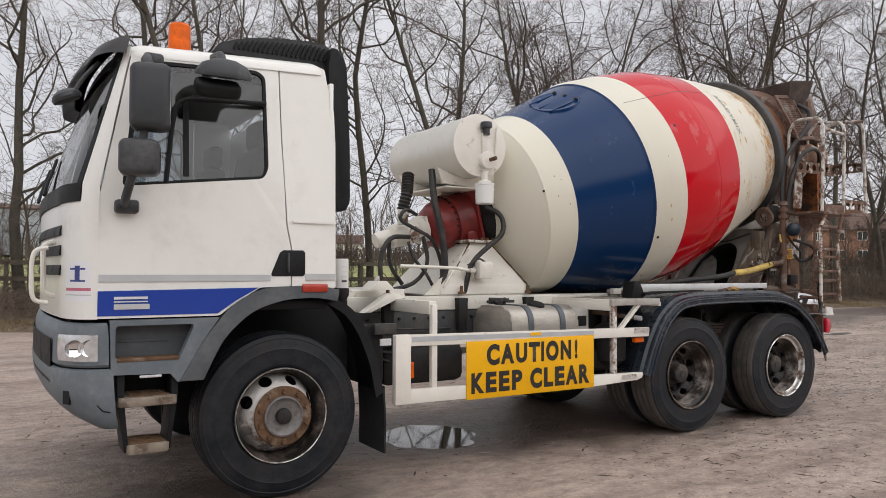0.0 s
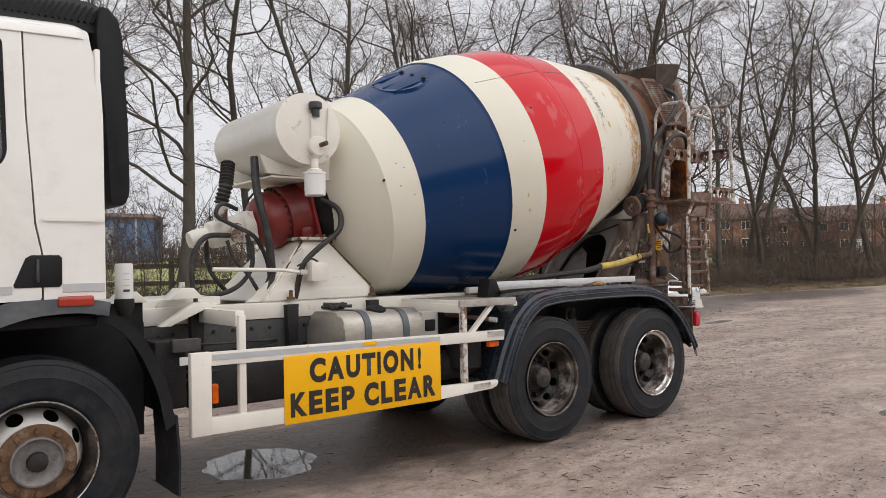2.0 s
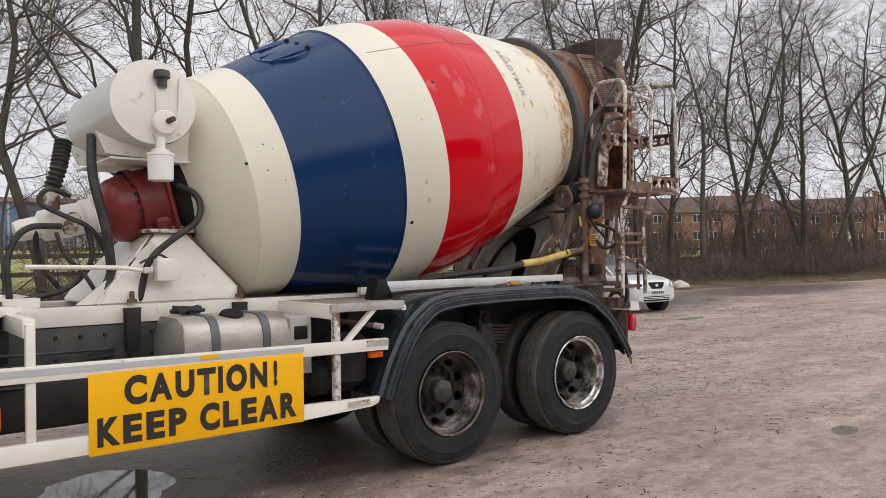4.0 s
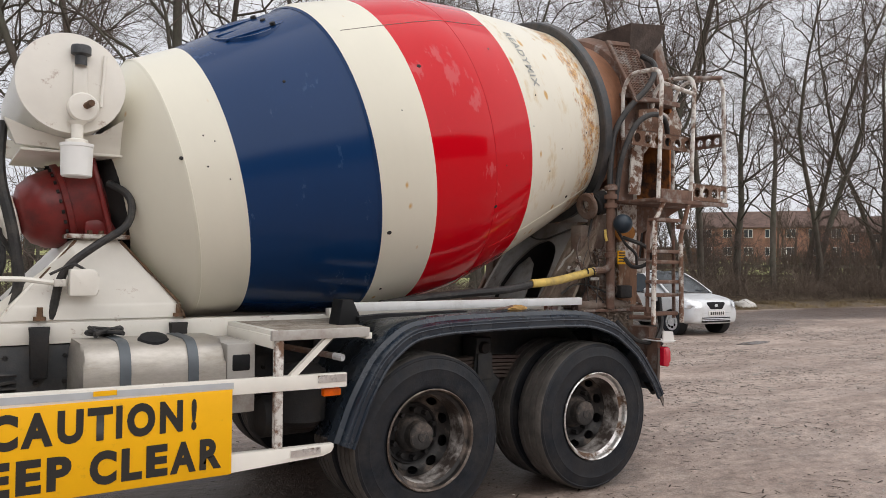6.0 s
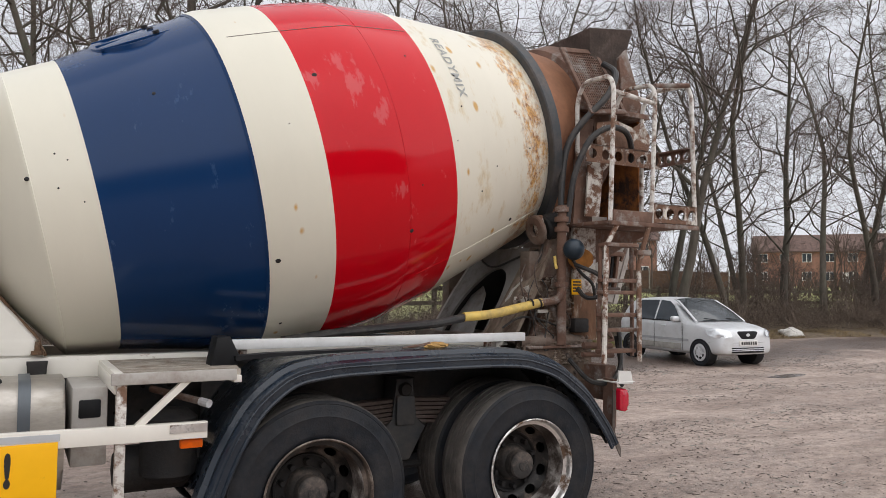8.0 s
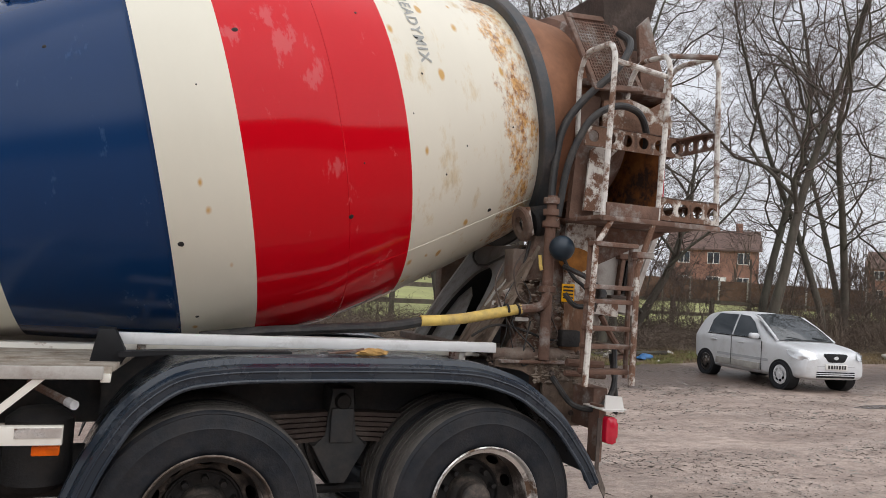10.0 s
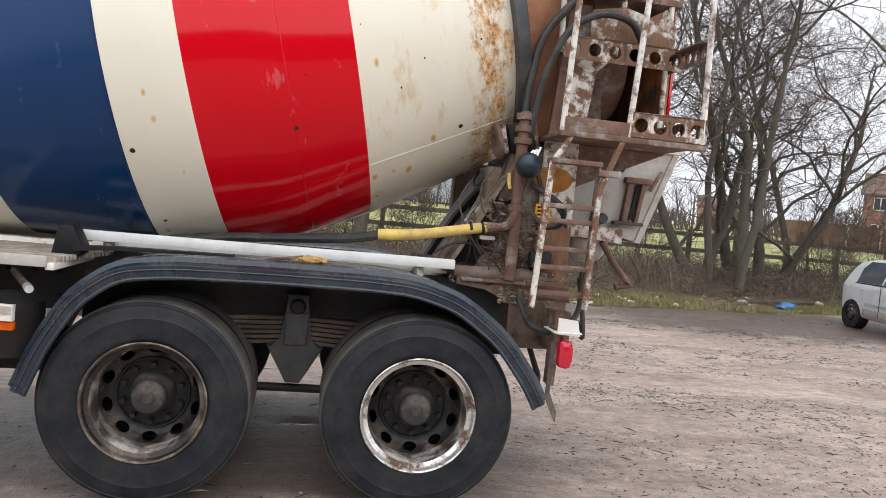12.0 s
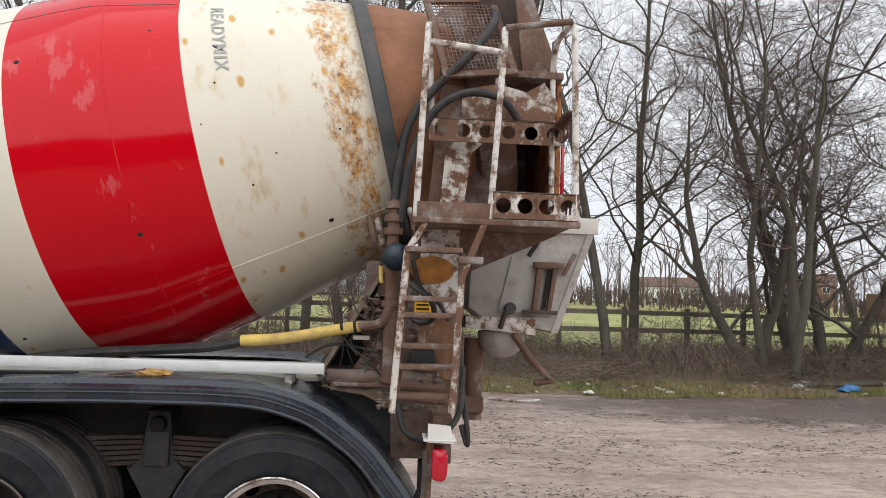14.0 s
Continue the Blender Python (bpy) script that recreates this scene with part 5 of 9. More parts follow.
# smoked sun visor
bm = bmesh.new()
rows = []
for z, xs, xf in ((2.80, -0.93, -0.98), (2.80, -0.945, -1.05), (2.775, -0.955, -1.10), (2.735, -0.965, -1.125), (2.70, -0.97, -1.135)):
    rows.append([bm.verts.new((x, y, z)) for x, y in corner(xs, xf, 2.3, deep=0.34, bulge=0.05)])
for a, b in zip(rows, rows[1:]):
    for k in range(len(a) - 1):
        bm.faces.new((a[k], a[k + 1], b[k + 1], b[k]))
bmesh.ops.solidify(bm, geom=bm.faces[:], thickness=0.012)
part("sun_visor", bm, shade("smoked_visor_plastic", (0.13, 0.13, 0.135), 0.35, var=0.15, stain=(0.16, 0.16, 0.16), amount=0.3, stain_scale=4, stain_soft=0.3), cab, "dark smoked sun visor over the windscreen")
# bumper, headlamps
def chin(bm):
    """Tucks the bumper's foot up towards the front."""
    for v in bm.verts:
        if v.co.z < 0.75:
            v.co.z += 0.07 * (0.75 - v.co.z) / 0.19 * min(1, max(0, (-v.co.x - 1.06) / 0.22))
    return bm


part("bumper", chin(loft([(z, corner(xs, xf, z, y0=y0, deep=0.36)) for z, xs, xf, y0 in ((0.555, -0.985, -1.14, -0.005), (0.58, -0.99, -1.21, -0.025), (0.64, -1.0, -1.27, -0.034), (0.75, -1.01, -1.305, -0.038), (0.86, -1.018, -1.318, -0.038), (0.888, -1.02, -1.312, -0.034), (0.897, -1.02, -1.29, -0.02))], thick=0.03)), grey_plastic, cab, "weathered blue-grey plastic bumper")
part("lamp_panel", loft([(z, corner(xs, xf, z, y0=y0, deep=0.36)) for z, xs, xf, y0 in ((0.905, -1.04, -1.285, -0.018), (0.92, -1.04, -1.302, -0.03), (1.08, -1.045, -1.298, -0.03), (1.14, -1.05, -1.28, -0.026), (1.155, -1.055, -1.262, -0.01))], thick=0.03), grey_plastic, cab, "weathered blue-grey lamp panel")
part("bumper_gap", loft([(z, corner(-1.035, -1.27, z, y0=-0.005, deep=0.36)) for z in (0.885, 0.93)], thick=0.004), black_plastic, cab)
part("scrape", Tube([(-1.10, -0.043, 0.70), (-1.07, -0.041, 0.665), (-1.03, -0.04, 0.655)], 0.004, 5), black_plastic, cab)
for sd in (False, True):
    z0, z1 = 0.942, 1.088
    bm = loft([(z, corner(-1.045, -1.305 - p, 1.0, y0=-0.034, deep=0.36)) for z, p in ((z0, 0.0), (z0 + 0.03, 0.006), (z1 - 0.03, 0.006), (z1, 0.0))], 1, 8, thick=0.008)
    part("headlamp", far(bm) if sd else bm, clear_lamp, cab, "clear wraparound headlamp")
    bm = loft([(z, corner(-1.045, -1.302, 1.0, y0=-0.032, deep=0.36)) for z in (0.932, 1.098)], 1, 9, thick=0.004)
    part("headlamp_surround", far(bm) if sd else bm, grey_plastic, cab)
    for ly, lx in ((0.035, -1.215), (0.015, -1.14)):
        bm = Rev([(0, -0.012), (0.03, -0.004), (0.048, 0.012)], 20, Matrix.Translation((lx, ly - 0.022, 1.015)) @ FACE)
        part("lamp_bowl", far(bm) if sd else bm, mirror_glass, cab)
    bm = loft([(z, corner(-1.01, -1.308, z, y0=-0.040, deep=0.36)) for z in (0.70, 0.775)], 5, 7, thick=0.012)
    part("fog_recess", far(bm) if sd else bm, black_plastic, cab)
part("lower_grille", loft([(z, corner(-1.045, -1.313, 1.0, y0=-0.032, deep=0.36)) for z in (0.80, 1.05)], 10, -10, thick=0.006), black_plastic, cab)
# sticker on the front corner: plain shapes in its colours
st = lambda z0, z1, a, b, mt, p: part("sticker_shape", loft([(z, corner(-1.102, -1.275 - p, 1.4, deep=0.40)) for z in (z0, z1)], a, b, thick=0.001), mt, cab)
part("sticker", loft([(z, corner(-1.102, -1.2775, 1.4, deep=0.40)) for z in (1.275, 1.50)], 1, 7, thick=0.001), shade("white_sticker", (0.8, 0.8, 0.82), 0.4, var=0.03), cab, "white sticker with blue emblem and red bars")
navy_film = shade("navy_print", (0.03, 0.05, 0.22), 0.4, var=0.05)
magenta_film = shade("faded_red_print", (0.52, 0.14, 0.20), 0.4, var=0.05)
st(1.385, 1.395, 2, 6, navy_film, 0.0035)
st(1.395, 1.475, 3, 5, navy_film, 0.0035)
st(1.452, 1.462, 2, 6, navy_film, 0.004)
st(1.334, 1.350, 1, 7, magenta_film, 0.0035)
st(1.308, 1.314, 1, 7, grey_stripe, 0.0035)
# maker's badge on the stripe: plain silver bars
for x0, x1, z0, z1, mt in ((-1.02, -0.84, 1.285, 1.30, alloy), (-1.02, -0.84, 1.268, 1.275, alloy), (-1.02, -0.83, 1.228, 1.258, grey_stripe)):
    part("badge_bar", Box((x0, -0.031, z0), (x1, -0.0265, z1), 0), mt, cab)
# beacon
bc = Matrix.Translation((-0.55, 0.62, 2.80))
part("beacon", Rev([(0.0, 0.315), (0.058, 0.31), (0.07, 0.295), (0.074, 0.09), (0.075, 0.085), (0.075, 0.07), (0.0, 0.07)], 32, bc), orange_lens, cab, "orange flashing beacon")
part("beacon_base", Rev([(0.08, 0.08), (0.085, 0.0)], 32, bc), black_plastic, cab)
# roof air intake with louvres, and the duct down the cab's back
top = [(q[0], q[1]) for q in rounded([(-0.42, 2.86), (-0.38, 2.92), (-0.18, 2.985), (0.22, 3.025), (0.38, 3.01), (0.38, 2.84)], [0, 0.05, 0.1, 0.1, 0.03, 0], 4)]
duct_black = shade("dull_black_duct_plastic", (0.018, 0.019, 0.021), 0.5, var=0.15, scale=6, stain=(0.05, 0.05, 0.05), amount=0.2, stain_scale=4, stain_soft=0.3)
part("air_intake", Prism(top, 0.24, 0.95, bevel=0.012), duct_black, cab, "black plastic roof air intake with louvres")
for k in range(20):
    x = -0.28 + 0.033 * k
    zt = float(np.interp(x, [-0.42, -0.18, 0.22, 0.38], [2.91, 2.97, 3.005, 2.99]))
    part("louvre", box(bmesh.new(), (-0.006, 0.215, -0.5), (0.006, 0.25, 0.5), 0, Matrix.Translation((x, 0, (2.88 + zt) / 2)) @ pose(0, 0, 0, 0, 24, 0) @ Matrix.Diagonal((1, 1, (zt - 2.90), 1))), black_plastic, cab)
duct = [(0.36, 3.0), (0.44, 2.96), (0.475, 2.82), (0.50, 2.3), (0.505, 1.95), (0.49, 1.86), (0.40, 1.86), (0.385, 2.3), (0.345, 2.72), (0.34, 2.85)]
part("air_duct", Prism([(q[0], q[1]) for q in rounded(duct, 0.04, 3, True)], 0.16, 0.52, bevel=0.02), black_plastic, cab, "black air duct behind the cab")
for k in range(8):
    part("duct_rib", Box((0.49, 0.18, 1.95 + 0.1 * k), (0.508, 0.50, 1.965 + 0.1 * k), 0), black_plastic, cab)


# mirrors
def shell(lo, hi, r, m=None):
    return box(bmesh.new(), lo, hi, r, m, 4)


mm = Matrix.Translation((-0.88, -0.26, 2.40)) @ pose(0, 0, 0, 0, 0, -14)
part("door_mirror", shell((-0.105, -0.085, -0.185), (0.105, 0.085, 0.185), 0.045, mm), dark_plastic, cab, "tall dark grey main mirror housing")
part("mirror_glass", box(bmesh.new(), (0.1045, -0.04, -0.14), (0.1055, 0.04, 0.14), 0, mm), mirror_glass, cab)
mm = Matrix.Translation((-0.93, -0.25, 2.065)) @ pose(0, 0, 0, 0, 0, -14)
part("wide_mirror", shell((-0.105, -0.08, -0.10), (0.105, 0.08, 0.10), 0.04, mm), dark_plastic, cab, "small dark grey wide-angle mirror housing")
part("mirror_glass", box(bmesh.new(), (0.1045, -0.04, -0.06), (0.1055, 0.04, 0.06), 0, mm), mirror_glass, cab)
part("mirror_arm", Tube([(-0.84, 0.02, 2.70), (-0.88, -0.12, 2.66), (-0.89, -0.24, 2.60), (-0.91, -0.25, 2.2), (-0.97, -0.24, 1.95), (-0.99, -0.17, 1.84), (-0.97, -0.02, 1.80)], 0.024, 10, 0.05), dark_plastic, cab)
part("mirror_mount", Box((-1.03, -0.09, 1.77), (-0.90, -0.02, 1.85), 0.02), dark_plastic, cab)
part("mirror_mount", Box((-0.89, -0.10, 2.63), (-0.78, 0.04, 2.70), 0.02), dark_plastic, cab)
bm = Rev([(0, 0.085), (0.06, 0.08), (0.13, 0.05), (0.165, 0.0), (0.165, -0.02), (0.0, -0.03)], 28, Matrix.Translation((-0.47, -0.22, 2.60)) @ pose(0, 0, 0, 14, 0, 0) @ Matrix.Diagonal((1, 0.72, 1, 1)))
part("kerb_mirror", bm, dark_plastic, cab, "dark grey kerb mirror over the door")
part("kerb_mirror_glass", shell((-0.13, -0.10, -0.06), (0.13, 0.03, 0.03), 0.03, Matrix.Translation((-0.50, -0.17, 2.545)) @ pose(0, 0, 0, 30, 0, 0)), black_plastic, cab)
part("kerb_mirror_arm", Tube([(-0.46, 0.06, 2.76), (-0.46, -0.10, 2.74), (-0.47, -0.2, 2.64)], 0.028, 10, 0.04), dark_plastic, cab)
bm = Rev([(0, 0.055), (0.05, 0.05), (0.09, 0.025), (0.10, 0.0), (0.095, -0.02), (0, -0.03)], 24, Matrix.Translation((-1.25, 0.30, 2.465)) @ pose(0, 0, 0, 0, -24, 0) @ Matrix.Diagonal((0.85, 0.9, 0.9, 1)))
part("front_mirror", bm, dark_plastic, cab, "dark front mirror over the windscreen")
part("front_mirror_arm", Tube([(-1.08, 0.30, 2.70), (-1.16, 0.30, 2.60), (-1.22, 0.30, 2.49)], 0.014, 8, 0.03), dark_plastic, cab)
part("grab_loop", Tube([(-1.33, 0.34, 1.58), (-1.40, 0.34, 1.57), (-1.415, 0.34, 1.50), (-1.415, 0.34, 1.33), (-1.40, 0.34, 1.27), (-1.33, 0.34, 1.26)], 0.013, 8, 0.04), white_paint, cab, "cream steel loop before the grille")
part("quarter_frame", Tube([(-0.745, -0.006, 1.96), (-0.715, -0.006, 2.30), (-0.69, -0.006, 2.44), (-0.63, -0.006, 2.475), (-0.15, -0.006, 2.50)], 0.014, 8, 0.06), black_plastic, cab)
# inside: dashboard, wheel, seats
part("dashboard", Prism([(q[0], q[1]) for q in rounded([(-1.16, 1.5), (-0.82, 1.55), (-0.80, 1.80), (-0.94, 1.95), (-1.16, 1.93)], 0.05, 3, True)], 0.14, 2.36), dark_plastic, cab)
for y in (0.62, 1.88):
    part("seat", Box((-0.62, y - 0.26, 1.55), (-0.10, y + 0.26, 1.70), 0.05), seat_cloth, cab)
    part("seat_back", box(bmesh.new(), (-0.08, -0.25, 0.0), (0.07, 0.25, 0.62), 0.05, Matrix.Translation((-0.10, y, 1.68)) @ pose(0, 0, 0, 0, 8, 0)), seat_cloth, cab)
    part("headrest", Box((-0.06, y - 0.14, 2.30), (0.05, y + 0.14, 2.50), 0.04), seat_cloth, cab)
part("steering_wheel", Rev([(0.21 + 0.016 * math.cos(t), 0.016 * math.sin(t)) for t in np.linspace(0, 2 * math.pi, 9)[:-1]], 32, Matrix.Translation((-0.72, 1.88, 1.93)) @ pose(0, 0, 0, 0, -30, 0), closed=True), black_plastic, cab)


# ---- side guards with the warning sign ----
def side_guard(flip):
    side = far if flip else (lambda b: b)
    g = part("side_guard", side(Prism([(0.787, 0.925), (3.235, 0.895), (3.235, 0.972), (0.787, 1.005)], 0.0, 0.05, bevel=0.006)), white_paint, truck, "white steel side guard with rust spots")
    part("guard_bar", side(Prism([(q[0], q[1]) for q in rounded([(0.787, 0.525), (2.6, 0.515), (3.12, 0.535), (3.16, 0.56), (3.16, 0.592), (2.6, 0.605), (0.787, 0.625)], [0, 0.02, 0.03, 0.02, 0, 0, 0], 3, True)], 0.0, 0.05, bevel=0.006)), white_paint, g)
    part("guard_end", side(Box((0.783, -0.003, 0.523), (0.905, 0.053, 1.007), 0.008)), white_paint, g)
    part("guard_post", side(Box((1.08, 0.01, 0.60), (1.125, 0.055, 1.21), 0.006)), white_paint, g)
    part("guard_post", side(Box((2.825, 0.01, 0.60), (2.87, 0.055, 1.19), 0.006)), rail_paint, g)
    for a, b in (((1.10, 0.04, 1.185), (1.12, 0.80, 1.235)), ((2.845, 0.04, 1.165), (2.845, 0.80, 1.19))):
        part("hanger_arm", side(box(bmesh.new(), (a[0] - 0.03, a[1], a[2] - 0.045), (b[0] + 0.01, b[1], b[2]), 0.006)), white_paint, g)
    part("hanger_arm", side(Prism([(0.80, 1.13), (0.86, 1.13), (1.08, 1.235), (1.15, 1.235), (1.15, 1.27), (1.02, 1.275)], 0.55, 0.66, bevel=0.005)), white_paint, g)
    bm = Prism([(2.90, 0.97), (2.945, 0.97), (3.155, 1.165), (3.11, 1.165)], 0.015, 0.05)
    part("brace", side(bm), white_paint, g)
    strip = shade("grey_reflective_strip", (0.46, 0.48, 0.50), 0.4, var=0.08)
    for x0, x1, z0, z1, t in ((3.06, 3.232, 0.928, 0.968, 0), (2.91, 3.08, 0.548, 0.585, 0)):
        part("reflector_strip", side(Box((x0, -0.004, z0), (x1, 0.001, z1), 0)), rim_silver, g)
    part("reflector_strip", side(Prism([(0.91, 0.955), (2.6, 0.938), (2.6, 0.968), (0.91, 0.99)], -0.003, 0.001)), strip, g)
    part("marker_lamp", side(Box((3.12, 0.05, 0.842), (3.225, 0.09, 0.882), 0.006)), orange_lens, g)
    part("marker_lamp", side(Box((0.945, 0.10, 0.685), (0.985, 0.14, 0.80), 0.006)), orange_lens, g)
    return g


near_guard = side_guard(False)
side_guard(True)
part("warning_sign", Box((1.36, -0.010, 0.512), (2.592, -0.003, 0.935), 0.002), sign_yellow, near_guard, "yellow warning sign lettered in black")
# ink box of each bold capital in thousandths of the type size: left, right, advance
CAPS = {"A": (20, 702, 722), "C": (44, 684, 722), "E": (76, 621, 667), "I": (64, 214, 278), "K": (87, 722, 722), "L": (76, 583, 611), "N": (69, 654, 722),
        "O": (44, 734, 778), "P": (76, 627, 667), "R": (76, 677, 722), "T": (14, 598, 611), "U": (72, 649, 722), "!": (90, 230, 333), " ": (0, 0, 330)}


def sign_line(text, x0, x1, z0, z1):
    """A line of bold capitals on the sign: each letter of the built-in font drawn out to its own ink box."""
    pen, boxes = 0, []
    for ch in text:
        le, ri, adv = CAPS[ch]
        pen += 60 if ch == "!" else 0
        boxes.append((ch, pen + le, pen + ri))
        pen += adv
    lo, hi = boxes[0][1], boxes[-1][2]
    for ch, le, ri in boxes:
        if ch == " ":
            continue
        bm, w, h = words(ch, 1.0, 0.054 if ch in "CO" else 0.050)
        over = 0.003 if ch in "CO" else 0.0
        for v in bm.verts:
            u = (le + (ri - le) * v.co.x / w - lo) / (hi - lo)
            v.co = Vector((x0 + (x1 - x0) * u, -0.0125, z0 - over + (z1 - z0 + 2 * over) * v.co.y / h))
        part("sign_letter", bm, sign_black, near_guard, "bold black letter", smooth=0)


sign_line("CAUTION!", 1.535, 2.415, 0.754, 0.906)
sign_line("KEEP CLEAR", 1.40, 2.54, 0.553, 0.704)
part("sign_sticker", Box((1.95, -0.006, 0.955), (2.05, -0.0025, 0.978), 0), sign_yellow, near_guard)

# walkway of steel slats
walkway = part("walkway", Box((2.82, 0.02, 1.165), (2.86, 0.80, 1.215), 0.004), white_paint, truck, "steel slatted walkway with cream edge")
slat_brown = shade("weathered_grating", (0.36, 0.32, 0.27), 0.7, var=0.25, scale=9, stain=(0.2, 0.15, 0.11), amount=0.35, stain_scale=6, stain_soft=0.2, random_tint=0.2)
for k in range(19):
    part("slat", Box((2.86, 0.05 + 0.04 * k, 1.185), (3.40 + 0.006 * k, 0.068 + 0.04 * k, 1.212), 0), slat_brown, walkway)
part("walkway_edge", Box((2.80, 0.0, 1.165), (3.37, 0.03, 1.218), 0.004), chute_grey, walkway)
part("walkway_bearer", Box((3.36, 0.02, 1.15), (3.40, 0.80, 1.185), 0.004), white_paint, walkway)

# fuel tank
tk = [(q[0], q[1]) for q in rounded([(0.22, 0.64), (0.78, 0.64), (0.78, 1.165), (0.22, 1.165)], 0.16, 8, True)]
bm = Prism(tk, 1.94, 2.63, "x", bevel=0.03)
tank = part("fuel_tank", bm, steel_tank, truck, "dull polished steel fuel tank")
strap_grey = shade("grey_blue_strap", (0.10, 0.115, 0.13), 0.45, 0.2, var=0.15)
for x in (2.13, 2.46):
    bm = bmesh.new()
    o = [(q[0], q[1]) for q in rounded([(0.212, 0.632), (0.788, 0.632), (0.788, 1.173), (0.212, 1.173)], 0.166, 8, True)]
    part("tank_strap", prism(bm, o, x - 0.026, x + 0.026, "x"), strap_grey, tank)
part("filler_cap", Rev([(0, 0.026), (0.05, 0.026), (0.068, 0.018), (0.072, 0.004), (0.078, 0.002), (0.078, -0.02)], 24, Matrix.Translation((2.29, 0.36, 1.165)) @ pose(0, 0, 0, 18)), black_plastic, tank, "black filler cap")
bm = bmesh.new()
for k in range(5):
    r2 = random.Random(k)
    pts = [(2.0 + 0.22 * r2.random(), 0.5 + 0.2 * r2.random(), 1.17 + 0.06 * r2.random()) for _ in range(5)]
    tube(bm, rounded(pts, 0.05), 0.012, 6)
part("cable_bundle", bm, hose_rubber, tank)
bx = part("battery_box", Box((2.66, 0.30, 0.75), (2.82, 0.78, 1.13), 0.01), chute_grey, truck, "grey steel box behind the fuel tank")
part("box_vent", Box((2.69, 0.292, 0.98), (2.79, 0.31, 1.07), 0.01), black_plastic, bx)
part("air_tank", Rev([(0, 0.0), (0.08, 0.01), (0.12, 0.05), (0.12, 0.55), (0.08, 0.59), (0, 0.60)], 28, Matrix.Translation((2.86, 0.48, 0.68)) @ pose(0, 0, 0, 0, 90)), grime, truck, "black air tank")
part("air_tank", Rev([(0, 0.0), (0.09, 0.01), (0.14, 0.05), (0.14, 0.33), (0.09, 0.37), (0, 0.38)], 28, Matrix.Translation((3.12, 0.36, 0.62))), grime, truck, "black upright air tank")
part("silencer", Box((1.0, 0.62, 0.55), (1.75, 1.0, 0.85), 0.06), grime, truck)
part("valve_block", Box((0.72, 0.45, 0.62), (0.92, 0.80, 1.05), 0.02), grime, truck)
part("coupling_plate", Box((0.80, 0.36, 0.98), (0.98, 0.42, 1.06), 0.008), chassis_paint, truck)
part("label_plate", Box((0.84, 0.352, 0.90), (0.93, 0.362, 0.95), 0.0), shade("white_label", (0.75, 0.75, 0.74), 0.5, var=0.05), truck)
for k in range(7):
    r2 = random.Random(40 + k)
    z = 1.02 - 0.035 * k
    part("air_line", Tube([(0.80, 0.62 + 0.05 * r2.random(), z + 0.05), (0.86, 0.42 + 0.2 * r2.random(), z), (1.1, 0.60 + 0.1 * r2.random(), z - 0.1 * r2.random()), (1.7, 0.78, z - 0.05)], 0.010, 6, 0.1), hose_rubber, truck)
for x, y in ((1.06, 0.64), (1.80, 0.72), (2.52, 0.74)):
    bk = part("mounting_bracket", Prism([(x - 0.04, 0.95), (x + 0.04, 0.95), (x + 0.045, 1.17), (x + 0.05, 1.22), (x - 0.05, 1.22), (x - 0.045, 1.17)], y, y + 0.06, bevel=0.006), grime, truck, "black bolted mounting bracket")
    part("bolt", Rev([(0, 0.05), (0.014, 0.05), (0.016, 0.0), (0.03, 0.0), (0.032, -0.02)], 8, Matrix.Translation((x, y + 0.03, 1.275))), hub_rust, bk)
part("pipe_stub", Tube([(3.05, 0.5, 1.08), (3.24, 0.16, 1.045)], 0.018, 10), rust_steel, truck)
part("pipe_tip", Tube([(3.235, 0.17, 1.046), (3.265, 0.115, 1.04)], 0.021, 10), alloy, truck)

# front deck and filter behind the cab
part("front_deck", Prism([(0.50, 1.20), (1.05, 1.20), (1.30, 1.24), (1.30, 1.30), (0.52, 1.285)], 0.84, 1.66, bevel=0.008), white_paint, truck, "cream steel deck behind the cab")
for x, z in ((0.62, 1.29), (0.98, 1.30)):
    part("deck_bracket", Prism([(x - 0.10, z), (x + 0.12, z), (x + 0.05, z + 0.07), (x - 0.03, z + 0.07)], 0.62, 0.80, bevel=0.005), white_paint, truck)
    part("bolt", Rev([(0, 0.05), (0.02, 0.05), (0.024, 0.0)], 8, Matrix.Translation((x, 0.70, z + 0.06))), white_rust, truck)
ft = part("filter_canister", Rev([(0, 0.205), (0.045, 0.205), (0.05, 0.19), (0.05, 0.0), (0.0, 0.0)], 24, Matrix.Translation((0.505, 0.30, 1.33))), shade("white_canister", (0.74, 0.74, 0.72), 0.4, var=0.05, stain=(0.4, 0.4, 0.4), amount=0.1), truck, "white filter canister with printed label")
part("canister_base", Rev([(0.05, 0.0), (0.055, -0.005), (0.055, -0.05), (0.03, -0.1), (0, -0.1)], 20, Matrix.Translation((0.505, 0.30, 1.33))), grime, ft)
for k in range(4):
    part("label_bar", Box((0.487, 0.2485, 1.37 + 0.035 * k), (0.523, 0.2525, 1.374 + 0.035 * k + (0.010 if k == 0 else 0)), 0), grey_stripe if k else dark_plastic, ft)

